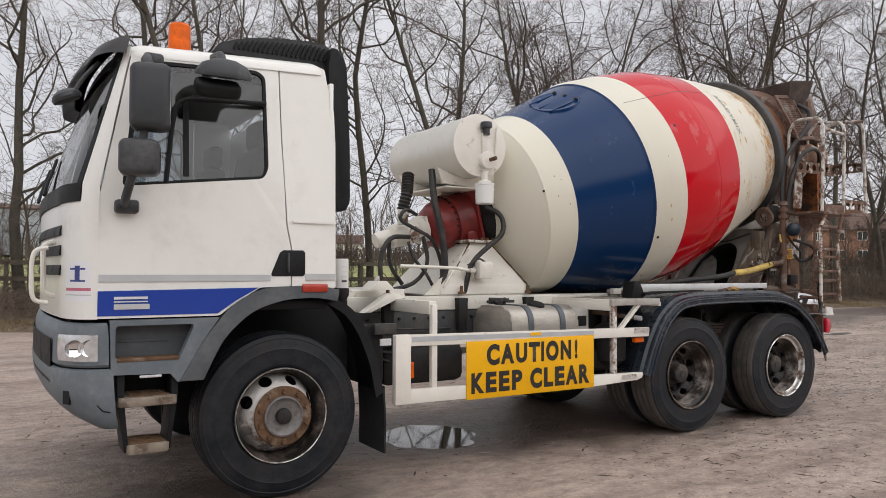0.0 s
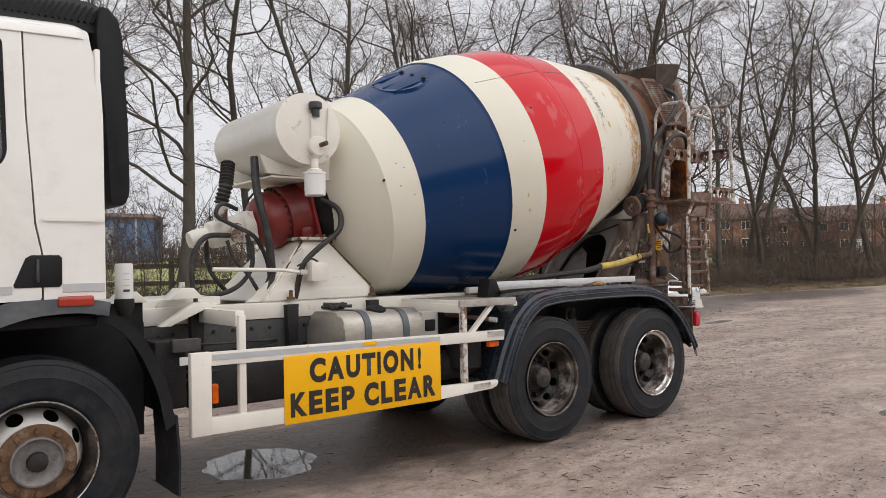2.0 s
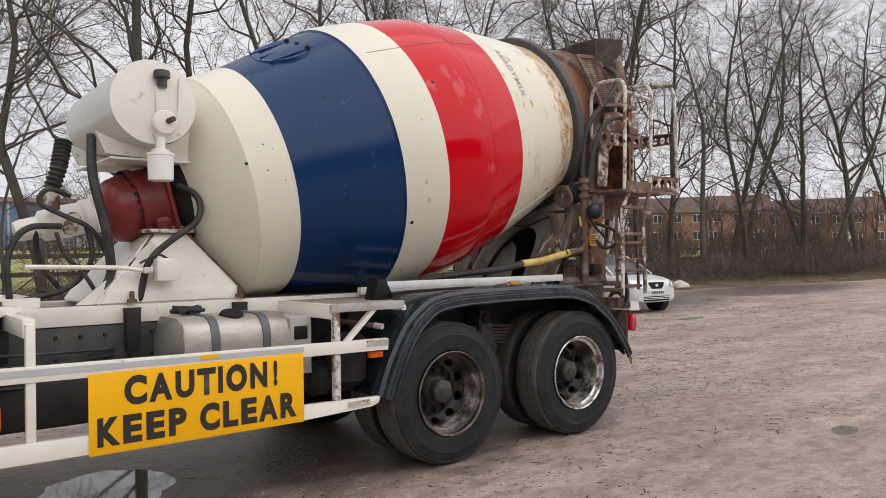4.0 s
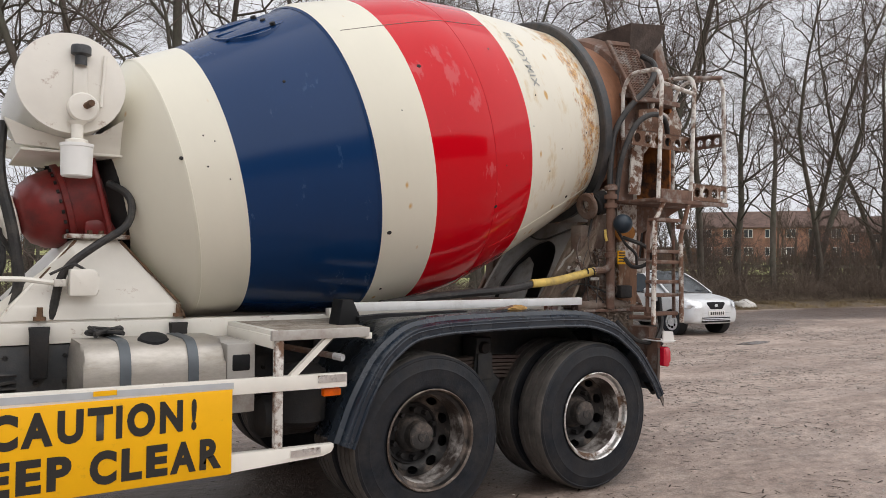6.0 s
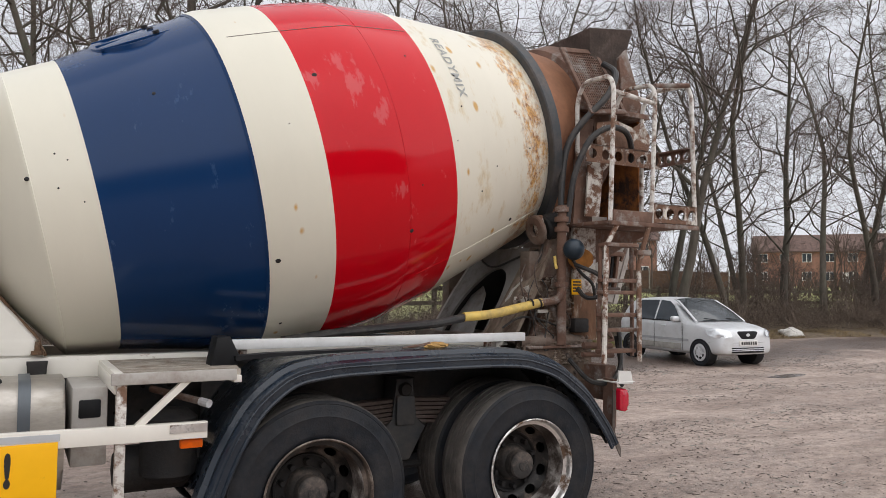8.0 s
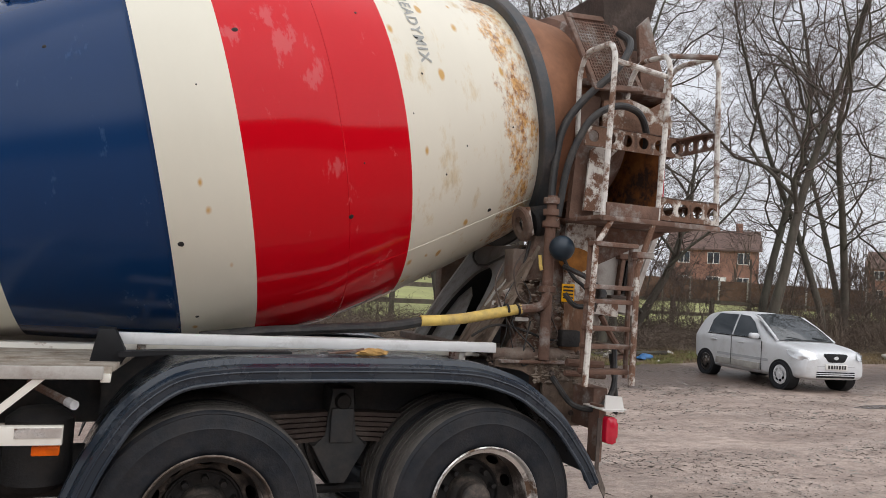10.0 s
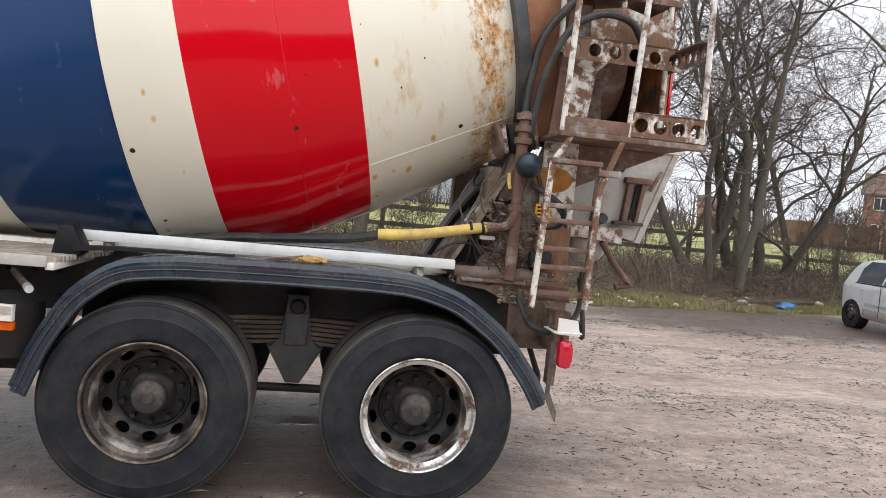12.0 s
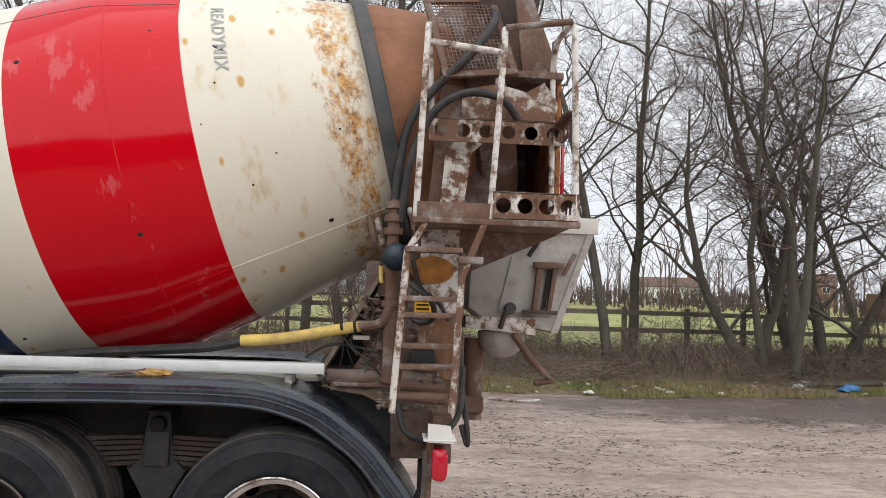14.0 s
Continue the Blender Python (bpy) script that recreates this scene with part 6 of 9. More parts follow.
# front pedestal of the drum
bm = bmesh.new()
low = [(1.60, 0.78), (2.56, 0.78), (2.56, 1.72), (1.60, 1.72)]
topp = [(1.985, 0.93), (2.22, 0.93), (2.22, 1.57), (1.985, 1.57)]
a = [bm.verts.new((x, y, 1.24)) for x, y in low]
c = [bm.verts.new((x, y, 1.33)) for x, y in ((1.66, 0.785), (2.52, 0.785), (2.52, 1.715), (1.66, 1.715))]
b = [bm.verts.new((x, y, 1.70)) for x, y in topp]
for lo_, hi_ in ((a, c), (c, b)):
    for k in range(4):
        bm.faces.new((lo_[k], lo_[(k + 1) % 4], hi_[(k + 1) % 4], hi_[k]))
bm.faces.new(b)
bm.faces.new(a[::-1])
bmesh.ops.bevel(bm, geom=bm.edges[:], offset=0.012, segments=2, affect="EDGES")
ped = part("front_pedestal", bm, white_paint, truck, "cream tapered steel pedestal under the gearbox")
for e0, e1 in (((2.225, 0.928, 1.69), (2.525, 0.783, 1.335)), ((2.525, 0.783, 1.33), (2.56, 0.778, 1.245)), ((1.99, 0.925, 1.69), (1.80, 0.84, 1.47))):
    pts = [Vector(e0).lerp(Vector(e1), k / 9) for k in range(10)]
    part("rust_edge", tube(bmesh.new(), pts, [0.004 + 0.007 * abs(noise.noise(p * 9)) * 2 for p in pts], 5), hub_rust, ped)
part("pedestal_cap", Box((1.94, 0.88, 1.70), (2.27, 1.62, 1.725), 0.005), white_rust, ped)
part("pedestal_gusset", Prism([(1.50, 1.245), (1.78, 1.245), (1.98, 1.62), (1.96, 1.64)], 0.86, 0.89), white_paint, ped)
part("junction_box", Prism([(q[0], q[1]) for q in rounded([(1.93, 1.385), (2.06, 1.385), (2.075, 1.41), (2.075, 1.50), (2.05, 1.53), (1.93, 1.53)], 0.012, 2, True)], 0.66, 0.76, bevel=0.008), white_paint, ped, "small cream junction box")
part("control_rod", Tube([(1.20, 0.72, 1.49), (1.72, 0.72, 1.475), (1.90, 0.73, 1.45)], 0.014, 8), white_paint, ped)
part("rod_clevis", Box((1.86, 0.70, 1.435), (1.92, 0.76, 1.475), 0.006), white_rust, ped)
part("spiral_cable", Tube([(1.84, 0.72, 1.50), (1.95, 0.70, 1.56), (2.02, 0.70, 1.52), (1.95, 0.68, 1.48)], 0.008, 6, 0.03), hose_rubber, ped)

# gearbox and hydraulic motor on the drum's axis
ax = lambda s: TILT_M @ Matrix.Translation((0, 0, s))
gb = part("gearbox", Rev([(0, -0.47), (0.10, -0.465), (0.17, -0.43), (0.215, -0.36), (0.235, -0.28), (0.24, -0.24), (0.262, -0.235), (0.262, -0.205), (0.245, -0.20), (0.245, -0.08), (0.26, -0.05), (0.26, 0.0)], 48, ax(-0.03)), red_gear, truck, "round red-painted gearbox with bolted flange")
for k in range(26):
    t = 2 * math.pi * k / 26
    part("flange_bolt", Rev([(0, 0), (0.010, 0.0), (0.011, -0.014)][::-1], 6, ax(-0.27) @ Matrix.Translation((0.25 * math.cos(t), 0.25 * math.sin(t), -0.005))), grime, gb)
part("gear_foot", Box((2.05, 1.03, 1.725), (2.27, 1.47, 1.82), 0.012), red_gear, gb)
part("end_plate", box(bmesh.new(), (-0.29, -0.29, -0.085), (0.27, 0.29, -0.055), 0.01, ax(0)), red_gear, gb)
for k in range(4):
    part("foot_bolt", Rev([(0, 0.022), (0.014, 0.022), (0.016, 0)], 6, Matrix.Translation((2.06 + 0.06 * k, 0.92, 1.725))), hub_rust, gb)
part("dust_ring", Rev([(0.40, 0.07), (0.42, 0.05), (0.36, 0.005), (0.26, -0.04), (0.26, -0.06)], 48, ax(0)), grime, gb)
part("drum_journal", Rev([(0.30, -0.02), (0.30, 0.06), (0.1, 0.06)], 32, ax(0)), grime, gb)
mt_ = part("hydraulic_motor", Rev([(0, -1.0), (0.06, -1.0), (0.07, -0.96), (0.07, -0.86), (0.10, -0.84), (0.11, -0.70), (0.105, -0.60), (0.12, -0.58), (0.12, -0.50), (0.0, -0.48)], 28, ax(0)), white_paint, truck, "cream hydraulic motor, paint flaking")
part("motor_flange", box(bmesh.new(), (-0.11, -0.11, -0.53), (0.11, 0.11, -0.50), 0.008, ax(0)), white_paint, mt_)
for p, q in (((1.42, 1.1, 1.85), (1.42, 1.1, 1.98)), ((1.55, 1.12, 1.80), (1.50, 1.0, 1.72))):
    part("hose_union", Tube([p, q], 0.045, 10), white_rust, mt_)
HOSES = [
    ([(1.50, 1.15, 2.30), (1.46, 1.1, 2.12), (1.42, 1.1, 1.98)], 0.048, True),
    ([(1.62, 0.95, 2.32), (1.60, 0.88, 2.05), (1.68, 0.85, 1.72), (1.72, 0.88, 1.40), (1.60, 0.9, 1.27)], 0.030, False),
    ([(1.46, 1.05, 1.74), (1.24, 1.0, 1.74), (1.14, 0.98, 1.56), (1.16, 0.98, 1.28)], 0.020, False),
    ([(2.15, 0.90, 2.02), (2.26, 0.80, 1.95), (2.25, 0.76, 1.78), (2.05, 0.74, 1.65), (1.90, 0.76, 1.52), (1.86, 0.80, 1.26)], 0.022, False),
    ([(1.50, 1.0, 1.93), (1.36, 0.95, 1.98), (1.30, 0.95, 1.88), (1.45, 0.92, 1.80), (1.60, 0.92, 1.74), (1.72, 0.95, 1.55), (1.75, 0.98, 1.28)], 0.016, False),
    ([(1.42, 1.0, 1.70), (1.46, 0.98, 1.55), (1.56, 0.97, 1.46), (1.66, 0.95, 1.28)], 0.014, False),
    ([(1.34, 1.2, 1.72), (1.36, 1.25, 1.5), (1.5, 1.25, 1.33)], 0.018, False),
    ([(1.22, 1.0, 1.28), (1.5, 1.0, 1.34), (1.66, 1.05, 1.52), (1.62, 1.1, 1.75)], 0.018, False),
]
for pts, r, ribbed in HOSES:
    q = rounded(pts, 0.14, 7)
    if ribbed:
        fine = [Vector(pts[0]).lerp(Vector(pts[1]), k / 14) for k in range(14)] + [Vector(pts[1]).lerp(Vector(pts[2]), k / 9) for k in range(10)]
        part("ribbed_hose", tube(bmesh.new(), fine, [r + (0.008 if k % 2 else -0.006) for k in range(len(fine))], 12), hose_rubber, truck, "black ribbed suction hose")
    else:
        part("hose", tube(bmesh.new(), q, r, 10), hose_rubber, truck)

# cream water tank across the truck
WT = Matrix.Translation((1.92, 0.65, 2.515)) @ pose(0, 0, 0, -90, 0, 0)    # local z runs to +y
wt = part("water_tank", Rev([(0, -0.012), (0.20, -0.010), (0.252, 0.0), (0.265, 0.0), (0.268, 0.012), (0.262, 0.03), (0.262, 1.16), (0.25, 1.20), (0.18, 1.235), (0, 1.25)], 64, WT), white_paint, truck, "cream cylindrical water tank behind the cab")
part("tank_filler", Rev([(0, 0.055), (0.045, 0.055), (0.05, 0.045), (0.05, 0.01), (0.03, 0.0), (0.03, -0.05)], 20, Matrix.Translation((1.955, 0.61, 2.655))), dark_plastic, wt, "black filler cap")
part("tank_boss", Rev([(0, -0.055), (0.07, -0.05), (0.078, -0.04), (0.078, 0.0)], 28, Matrix.Translation((1.97, 0.64, 2.385)) @ pose(0, 0, 0, -90)), white_paint, wt)
part("boss_valve", Tube([(1.98, 0.60, 2.39), (2.0, 0.53, 2.40)], 0.018, 8), hub_rust, wt)
part("sight_box", Box((1.92, 0.615, 2.42), (1.99, 0.645, 2.62), 0.008), white_paint, wt)
part("sight_tube", Tube([(2.06, 0.628, 2.40), (2.075, 0.628, 2.68)], 0.008, 8), white_paint, wt)
part("filter_neck", Rev([(0.05, 0.13), (0.03, 0.11), (0.03, 0.04), (0.055, 0.03), (0.055, 0.0)], 16, Matrix.Translation((1.945, 0.62, 2.18))), white_paint, wt)
part("filter_bowl", Rev([(0, -0.155), (0.07, -0.155), (0.076, -0.148), (0.08, 0.0), (0.083, 0.004), (0.083, 0.02), (0, 0.02)], 24, Matrix.Translation((1.945, 0.62, 2.17))), shade("white_plastic", (0.8, 0.8, 0.78), 0.35, var=0.03), wt, "white filter bowl under the tank")
for y in (0.86, 1.55):
    sd = part("tank_saddle", Prism([(1.62, 2.34), (1.68, 2.20), (2.20, 2.17), (2.28, 2.30), (2.26, 2.42), (2.10, 2.29), (1.92, 2.245), (1.76, 2.28)], y, y + 0.05, bevel=0.004), white_paint, wt)
part("saddle_beam", Box((1.70, 0.84, 2.165), (2.24, 1.66, 2.18), 0.004), white_paint, wt)
for y in (1.16, 1.50):
    part("saddle_leg", Prism([(2.06, 1.99), (2.14, 1.99), (2.26, 2.14), (2.14, 2.14)], y, y + 0.05), white_paint, wt)

# rear mudguards
TOP = [(3.23, 0.56), (3.32, 0.80), (3.46, 1.04), (3.66, 1.195), (3.92, 1.228), (4.40, 1.238), (4.90, 1.238), (5.16, 1.225), (5.41, 1.15), (5.66, 0.97), (5.84, 0.74), (5.905, 0.625)]
TOPR = [(q[0], q[1]) for q in rounded([(*p, 0) for p in TOP], 0.10, 4)]


def mudguard(flip):
    side = far if flip else (lambda b: b)
    bm = bmesh.new()
    shape = ((0.035, -0.075), (0.030, -0.012), (0.045, 0.0), (0.075, 0.004), (0.095, 0.028), (0.17, 0.032), (0.19, 0.018), (0.70, 0.018))
    mid = Vector((4.55, 0.45))
    rows = []
    for i, (x, z) in enumerate(TOPR):
        pa, pb = Vector(TOPR[max(i - 1, 0)]), Vector(TOPR[min(i + 1, len(TOPR) - 1)])
        t = (pb - pa).normalized()
        nrm = Vector((-t.y, t.x))
        rows.append([bm.verts.new((x + nrm.x * o, y, z + nrm.y * o)) for y, o in shape])
    for p, q in zip(rows, rows[1:]):
        for k in range(len(shape) - 1):
            bm.faces.new((p[k], p[k + 1], q[k + 1], q[k]))
    bmesh.ops.recalc_face_normals(bm, faces=bm.faces)
    bmesh.ops.solidify(bm, geom=bm.faces[:], thickness=0.008)
    g = part("rear_mudguard", side(bm), fender_paint, truck, "dark blue-grey plastic mudguard over the rear wheels")
    for off, r, y in ((-0.072, 0.011, 0.034), (-0.030, 0.006, 0.031)):
        pts = []
        for i, (x, z) in enumerate(TOPR):
            pa, pb = Vector(TOPR[max(i - 1, 0)]), Vector(TOPR[min(i + 1, len(TOPR) - 1)])
            t = (pb - pa).normalized()
            pts.append((x - t.y * off, y, z + t.x * off))
        part("rolled_edge", side(tube(bmesh.new(), pts, r, 8)), fender_paint, g)
    part("mudguard_stay", side(Tube([(5.86, 0.10, 0.62), (5.93, 0.3, 0.72), (5.95, 0.8, 0.95)], 0.018, 8)), grime, g)
    part("guard_bracket", side(Prism([(3.30, 1.20), (3.42, 1.18), (3.46, 1.24), (3.40, 1.36), (3.33, 1.36)], 0.26, 0.40, bevel=0.012)), black_plastic, g)
    part("guard_strip", side(Prism([(3.42, 1.235), (3.62, 1.25), (4.2, 1.265), (4.2, 1.275), (3.6, 1.27), (3.42, 1.26)], 0.22, 0.30)), black_plastic, g)
    return g


mudguard(False)
mudguard(True)
rail_white = shade("chalky_white_rail", (0.74, 0.745, 0.74), 0.45, 0.1, var=0.06, scale=6, stain=(0.45, 0.43, 0.40), amount=0.16, stain_scale=4, stain_soft=0.3)
for y0, z0, x0, x1, mt in ((0.405, 1.278, 3.385, 5.41, rail_white), (0.60, 1.235, 3.40, 5.40, white_paint)):
    part("side_rail", Box((x0, y0, z0), (x1, y0 + 0.05, z0 + 0.055), 0.004), mt, truck, "long pale aluminium rail beside the drum")
part("rail_post", Box((3.50, 0.45, 1.22), (3.54, 0.80, 1.28), 0.004), white_rust, truck)
part("rail_post", Box((5.20, 0.45, 1.22), (5.24, 0.80, 1.28), 0.004), white_rust, truck)
bm = bmesh.new()
bmesh.ops.create_icosphere(bm, subdivisions=3, radius=1)
for v in bm.verts:
    v.co = Matrix.Diagonal((0.085, 0.035, 0.022)) .to_3x3() @ v.co * (1 + 0.35 * noise.noise(v.co * 2.1))
    v.co = Vector((4.60, 0.20, 1.283)) + v.co
scrap = part("wood_scrap", bm, shade("ochre_wood_scrap", (0.42, 0.25, 0.08), 0.8, var=0.4, scale=30), None, tag=("small splintered ochre wood scrap on the mudguard", "scrap"))
bm = tube(bmesh.new(), [(4.38, 0.20, 1.275), (4.50, 0.205, 1.285), (4.56, 0.2, 1.288)], [0.006, 0.01, 0.02], 6)
part("splinter", bm, rust_steel, scrap)

# springs between the rear wheels
for sd in (False, True):
    side = far if sd else (lambda b: b)
    for k in range(6):
        h = 0.50 - 0.045 * k
        z = 0.90 - 0.026 * k
        bm = Prism([(4.55 - h, z - 0.01), (4.55, z + 0.012), (4.55 + h, z - 0.01), (4.55 + h, z + 0.010), (4.55, z + 0.032), (4.55 - h, z + 0.010)], 0.52, 0.62)
        part("spring_leaf", side(bm), dark_rust, truck)
    part("spring_bracket", side(Prism([(4.48, 0.80), (4.48, 1.06), (4.62, 1.06), (4.62, 0.80), (4.71, 0.76), (4.59, 0.55), (4.51, 0.55), (4.39, 0.76)], 0.50, 0.66, bevel=0.015)), chassis_paint, truck)
    part("spring_clamp", side(Box((4.485, 0.475, 0.77), (4.615, 0.50, 0.955), 0.012)), chassis_paint, truck)
    part("trunnion", side(Rev([(0, 0.03), (0.035, 0.03), (0.045, 0.015), (0.045, 0)], 16, Matrix.Translation((4.55, 0.50, 0.99)) @ FACE)), grime, truck)
    part("torque_rod", side(Tube([(3.95, 0.6, 0.50), (5.15, 0.6, 0.50)], 0.025, 8)), grime, truck)
    part("splash_sheet", side(Box((3.35, 0.70, 0.75), (5.8, 0.715, 1.21), 0)), chassis_paint, truck)


# ---- rear of the mixer: drum support, hopper, chute, platform, ladder ----
tail_brown = shade("brown_flaking_tail_steel", (0.115, 0.082, 0.062), 0.75, 0.05, var=0.4, scale=9, stain=(0.24, 0.17, 0.12), amount=0.35, stain_scale=7, stain_soft=0.3, bump=0.6, bump_scale=45)
foot_rust = shade("orange_brown_streaked_steel", (0.17, 0.085, 0.045), 0.8, var=0.5, scale=10, stain=(0.42, 0.37, 0.30), amount=0.25, stain_scale=8, stain_soft=0.15, bump=0.5, bump_scale=50, stretch=(1, 1, 0.4))
rear = part("rear_frame", Prism([(5.52, 1.24), (6.02, 1.24), (6.10, 1.9), (6.12, 2.9), (5.98, 2.9), (5.93, 2.1), (5.80, 1.75)], 0.53, 0.57, bevel=0.006), rust_steel, truck, "rusted rear frame crusted with concrete")
part("frame_cheek", Prism([(5.52, 1.24), (6.02, 1.24), (6.10, 1.9), (6.12, 2.9), (5.98, 2.9), (5.93, 2.1), (5.80, 1.75)], 1.93, 1.97, bevel=0.006), rust_steel, rear)
part("column_face", Box((5.90, 0.495, 1.60), (6.11, 0.525, 2.10), 0.006), rail_paint, rear, "white column face stained with rust")
part("column_foot", Prism([(5.90, 1.26), (6.11, 1.26), (6.11, 1.60), (5.90, 1.60)], 0.492, 0.526, bevel=0.006), foot_rust, rear, "orange-brown rusted foot of the column")
part("rust_patch", Rev([(0, 0.0), (0.10, 0.0), (0.11, -0.004)], 20, Matrix.Translation((5.965, 0.488, 1.85)) @ FACE @ Matrix.Diagonal((1.1, 0.7, 1, 1))), shade("orange_rust", (0.36, 0.15, 0.03), 0.85, var=0.4, scale=14), rear)
part("data_plate", Box((5.875, 0.484, 1.59), (5.965, 0.49, 1.70), 0.002), sign_yellow, rear, "small yellow instruction plate")
for k in range(4):
    part("plate_bar", Box((5.885, 0.481, 1.61 + 0.022 * k), (5.955, 0.4845, 1.62 + 0.022 * k), 0), sign_black, rear)
part("chassis_tail", Prism([(5.45, 0.80), (6.10, 0.80), (6.12, 1.24), (5.40, 1.30)], 0.72, 0.765, bevel=0.006), rust_steel, rear)
part("tail_plate", Prism([(5.77, 0.84), (6.04, 0.84), (6.05, 1.265), (5.44, 1.275), (5.44, 1.19), (5.62, 1.175), (5.77, 1.10)], 0.47, 0.50, bevel=0.005), tail_brown, rear, "brown rusted tail plate caked with mud")
for x, z in ((5.82, 1.16), (5.97, 1.16), (5.82, 0.92), (5.97, 0.92), (5.895, 1.04)):
    part("plate_bolt", Rev([(0, 0.018), (0.014, 0.018), (0.017, 0.006), (0.017, 0)], 8, Matrix.Translation((x, 0.47, z)) @ FACE), dark_rust, rear)
part("tail_angle", Box((5.46, 0.44, 1.215), (6.03, 0.475, 1.235), 0.004), rust_steel, rear)
part("rear_beam", Box((5.98, 0.25, 0.86), (6.08, 2.25, 1.10), 0.01), rust_steel, rear)
# drum roller stand
SL = Matrix.Translation((5.37, 0.0, 1.26)) @ pose(0, 0, 0, 0, -60.5, 0)     # local x runs up the slope, y across


def sloped(bm):
    for v in bm.verts:
        v.co = SL @ v.co
    return bm


stand_brown = shade("brown_mud_caked_steel", (0.15, 0.112, 0.085), 0.8, var=0.4, scale=6, stain=(0.30, 0.25, 0.20), amount=0.36, stain_scale=5, stain_soft=0.3, bump=0.5, bump_scale=45, stretch=(1.3, 1, 0.35))
sheet_grey = shade("dull_grey_splash_sheet", (0.27, 0.265, 0.26), 0.55, var=0.25, scale=4, stain=(0.12, 0.1, 0.085), amount=0.4, stain_scale=4, stain_soft=0.25, bump=0.3, bump_scale=40)
stand = part("roller_stand", sloped(Prism([(0.0, 0.50), (0.40, 0.50), (0.76, 0.56), (0.77, 0.80), (0.0, 0.86)], -0.012, 0.012, "z")), stand_brown, truck, "sloped roller stand caked with brown mud")
# grey sheet with an arched opening and the dark pocket behind it
ARCHED = [(q[0], q[1]) for q in rounded([(0.02, 0.90), (0.34, 0.885), (0.54, 0.93), (0.615, 1.08), (0.56, 1.24), (0.38, 1.40), (0.20, 1.47), (0.02, 1.48)], [0, 0.1, 0.1, 0.1, 0.1, 0.12, 0.1, 0], 5, True)]
bm = bmesh.new()
ring_plate(bm, [(-0.01, 0.862), (0.40, 0.815), (0.77, 0.80), (0.775, 1.50), (0.40, 1.60), (-0.01, 1.66)], ARCHED, -0.010, 0.010, "z")
part("splash_sheet", sloped(bm), sheet_grey, stand, "grey sheet with an arched dark opening")
bm = bmesh.new()
rows = [[bm.verts.new((u, v + d * 0.25, -d)) for u, v in ARCHED] for d in (0.0, 0.12, 0.30)]
for p, q in zip(rows, rows[1:]):
    for k in range(len(p)):
        bm.faces.new((p[k], p[(k + 1) % len(p)], q[(k + 1) % len(p)], q[k]))
bm.faces.new(rows[-1])
part("sheet_pocket", sloped(bm), grime, stand)
part("pocket_liner", sloped(Prism([(0.03, 1.12), (0.22, 1.14), (0.40, 1.20), (0.47, 1.29), (0.38, 1.39), (0.18, 1.46), (0.03, 1.47)], -0.05, -0.04, "z")), sheet_grey, stand, "grey curved liner inside the opening")
part("sheet_edge", sloped(Prism([(-0.01, 1.655), (0.40, 1.595), (0.775, 1.495), (0.775, 1.52), (0.40, 1.625), (-0.01, 1.685)], -0.05, 0.012, "z")), chute_grey, stand)
for (u0, v0), (u1, v1), r in (((0.74, 0.70), (0.02, 0.87), 0.013), ((0.72, 0.60), (0.30, 0.80), 0.010), ((0.66, 0.545), (0.05, 0.78), 0.012), ((0.40, 0.53), (0.03, 0.64), 0.016)):
    bm = bmesh.new()
    pts = [SL @ Vector((u0 + (u1 - u0) * k / 8, v0 + (v1 - v0) * k / 8 + 0.012 * math.sin(2.3 * k + 9 * u0), 0.014)) for k in range(9)]
    part("stand_rib", tube(bm, pts, [r * (1 + 0.35 * math.sin(1.7 * k + 5 * v0)) for k in range(9)], 6), stand_brown if r != 0.010 else chute_grey, stand)
part("loose_cable", tube(bmesh.new(), rounded([SL @ Vector(q) for q in ((0.74, 1.44, 0.02), (0.66, 1.36, 0.03), (0.60, 1.20, 0.03), (0.60, 1.08, 0.03), (0.68, 0.86, 0.03), (0.72, 0.72, 0.03), (0.76, 0.60, 0.02))], 0.05, 4), 0.008, 6), hose_rubber, stand)
part("lever", Tube([(5.685, 0.44, 1.86), (5.688, 0.435, 1.80), (5.695, 0.43, 1.77)], 0.011, 8), hose_yellow, stand, "grimy yellow lever")
for k in range(10):
    r2 = random.Random(90 + k)
    bm = bmesh.new()
    bmesh.ops.create_icosphere(bm, subdivisions=2, radius=1)
    c = SL @ Vector((0.26 + 0.16 * r2.random(), 0.52 + 0.14 * r2.random(), 0.02))
    for v in bm.verts:
        v.co = c + v.co * (0.016 + 0.016 * r2.random()) * (1 + 0.5 * noise.noise(v.co * 2 + Vector((k, 0, 0))))
    part("mud_lump", bm, concrete_crust if k % 3 else chute_grey, stand)
part("hose_rack", Box((5.55, 0.455, 1.462), (5.64, 0.48, 1.485), 0.004), chute_grey, stand, "small pale holder under the yellow hose")
part("caked_pipe", tube(bmesh.new(), [(5.42 + 0.07 * k, 0.50 + 0.006 * math.sin(3.1 * k), 1.262 + 0.006 * math.sin(2.2 * k)) for k in range(9)], [0.042 + 0.007 * math.sin(4.4 * k) for k in range(9)], 12), concrete_crust, stand, "pipe thick with brown crust")
part("stand_leg", Box((5.60, 0.62, 1.24), (5.80, 0.74, 1.90), 0.01), concrete_crust, stand)
part("stand_leg", Box((5.60, 1.76, 1.24), (5.80, 1.88, 1.90), 0.01), concrete_crust, stand)
part("stand_base", Box((5.34, 0.62, 1.24), (5.90, 1.88, 1.29), 0.01), concrete_crust, stand)
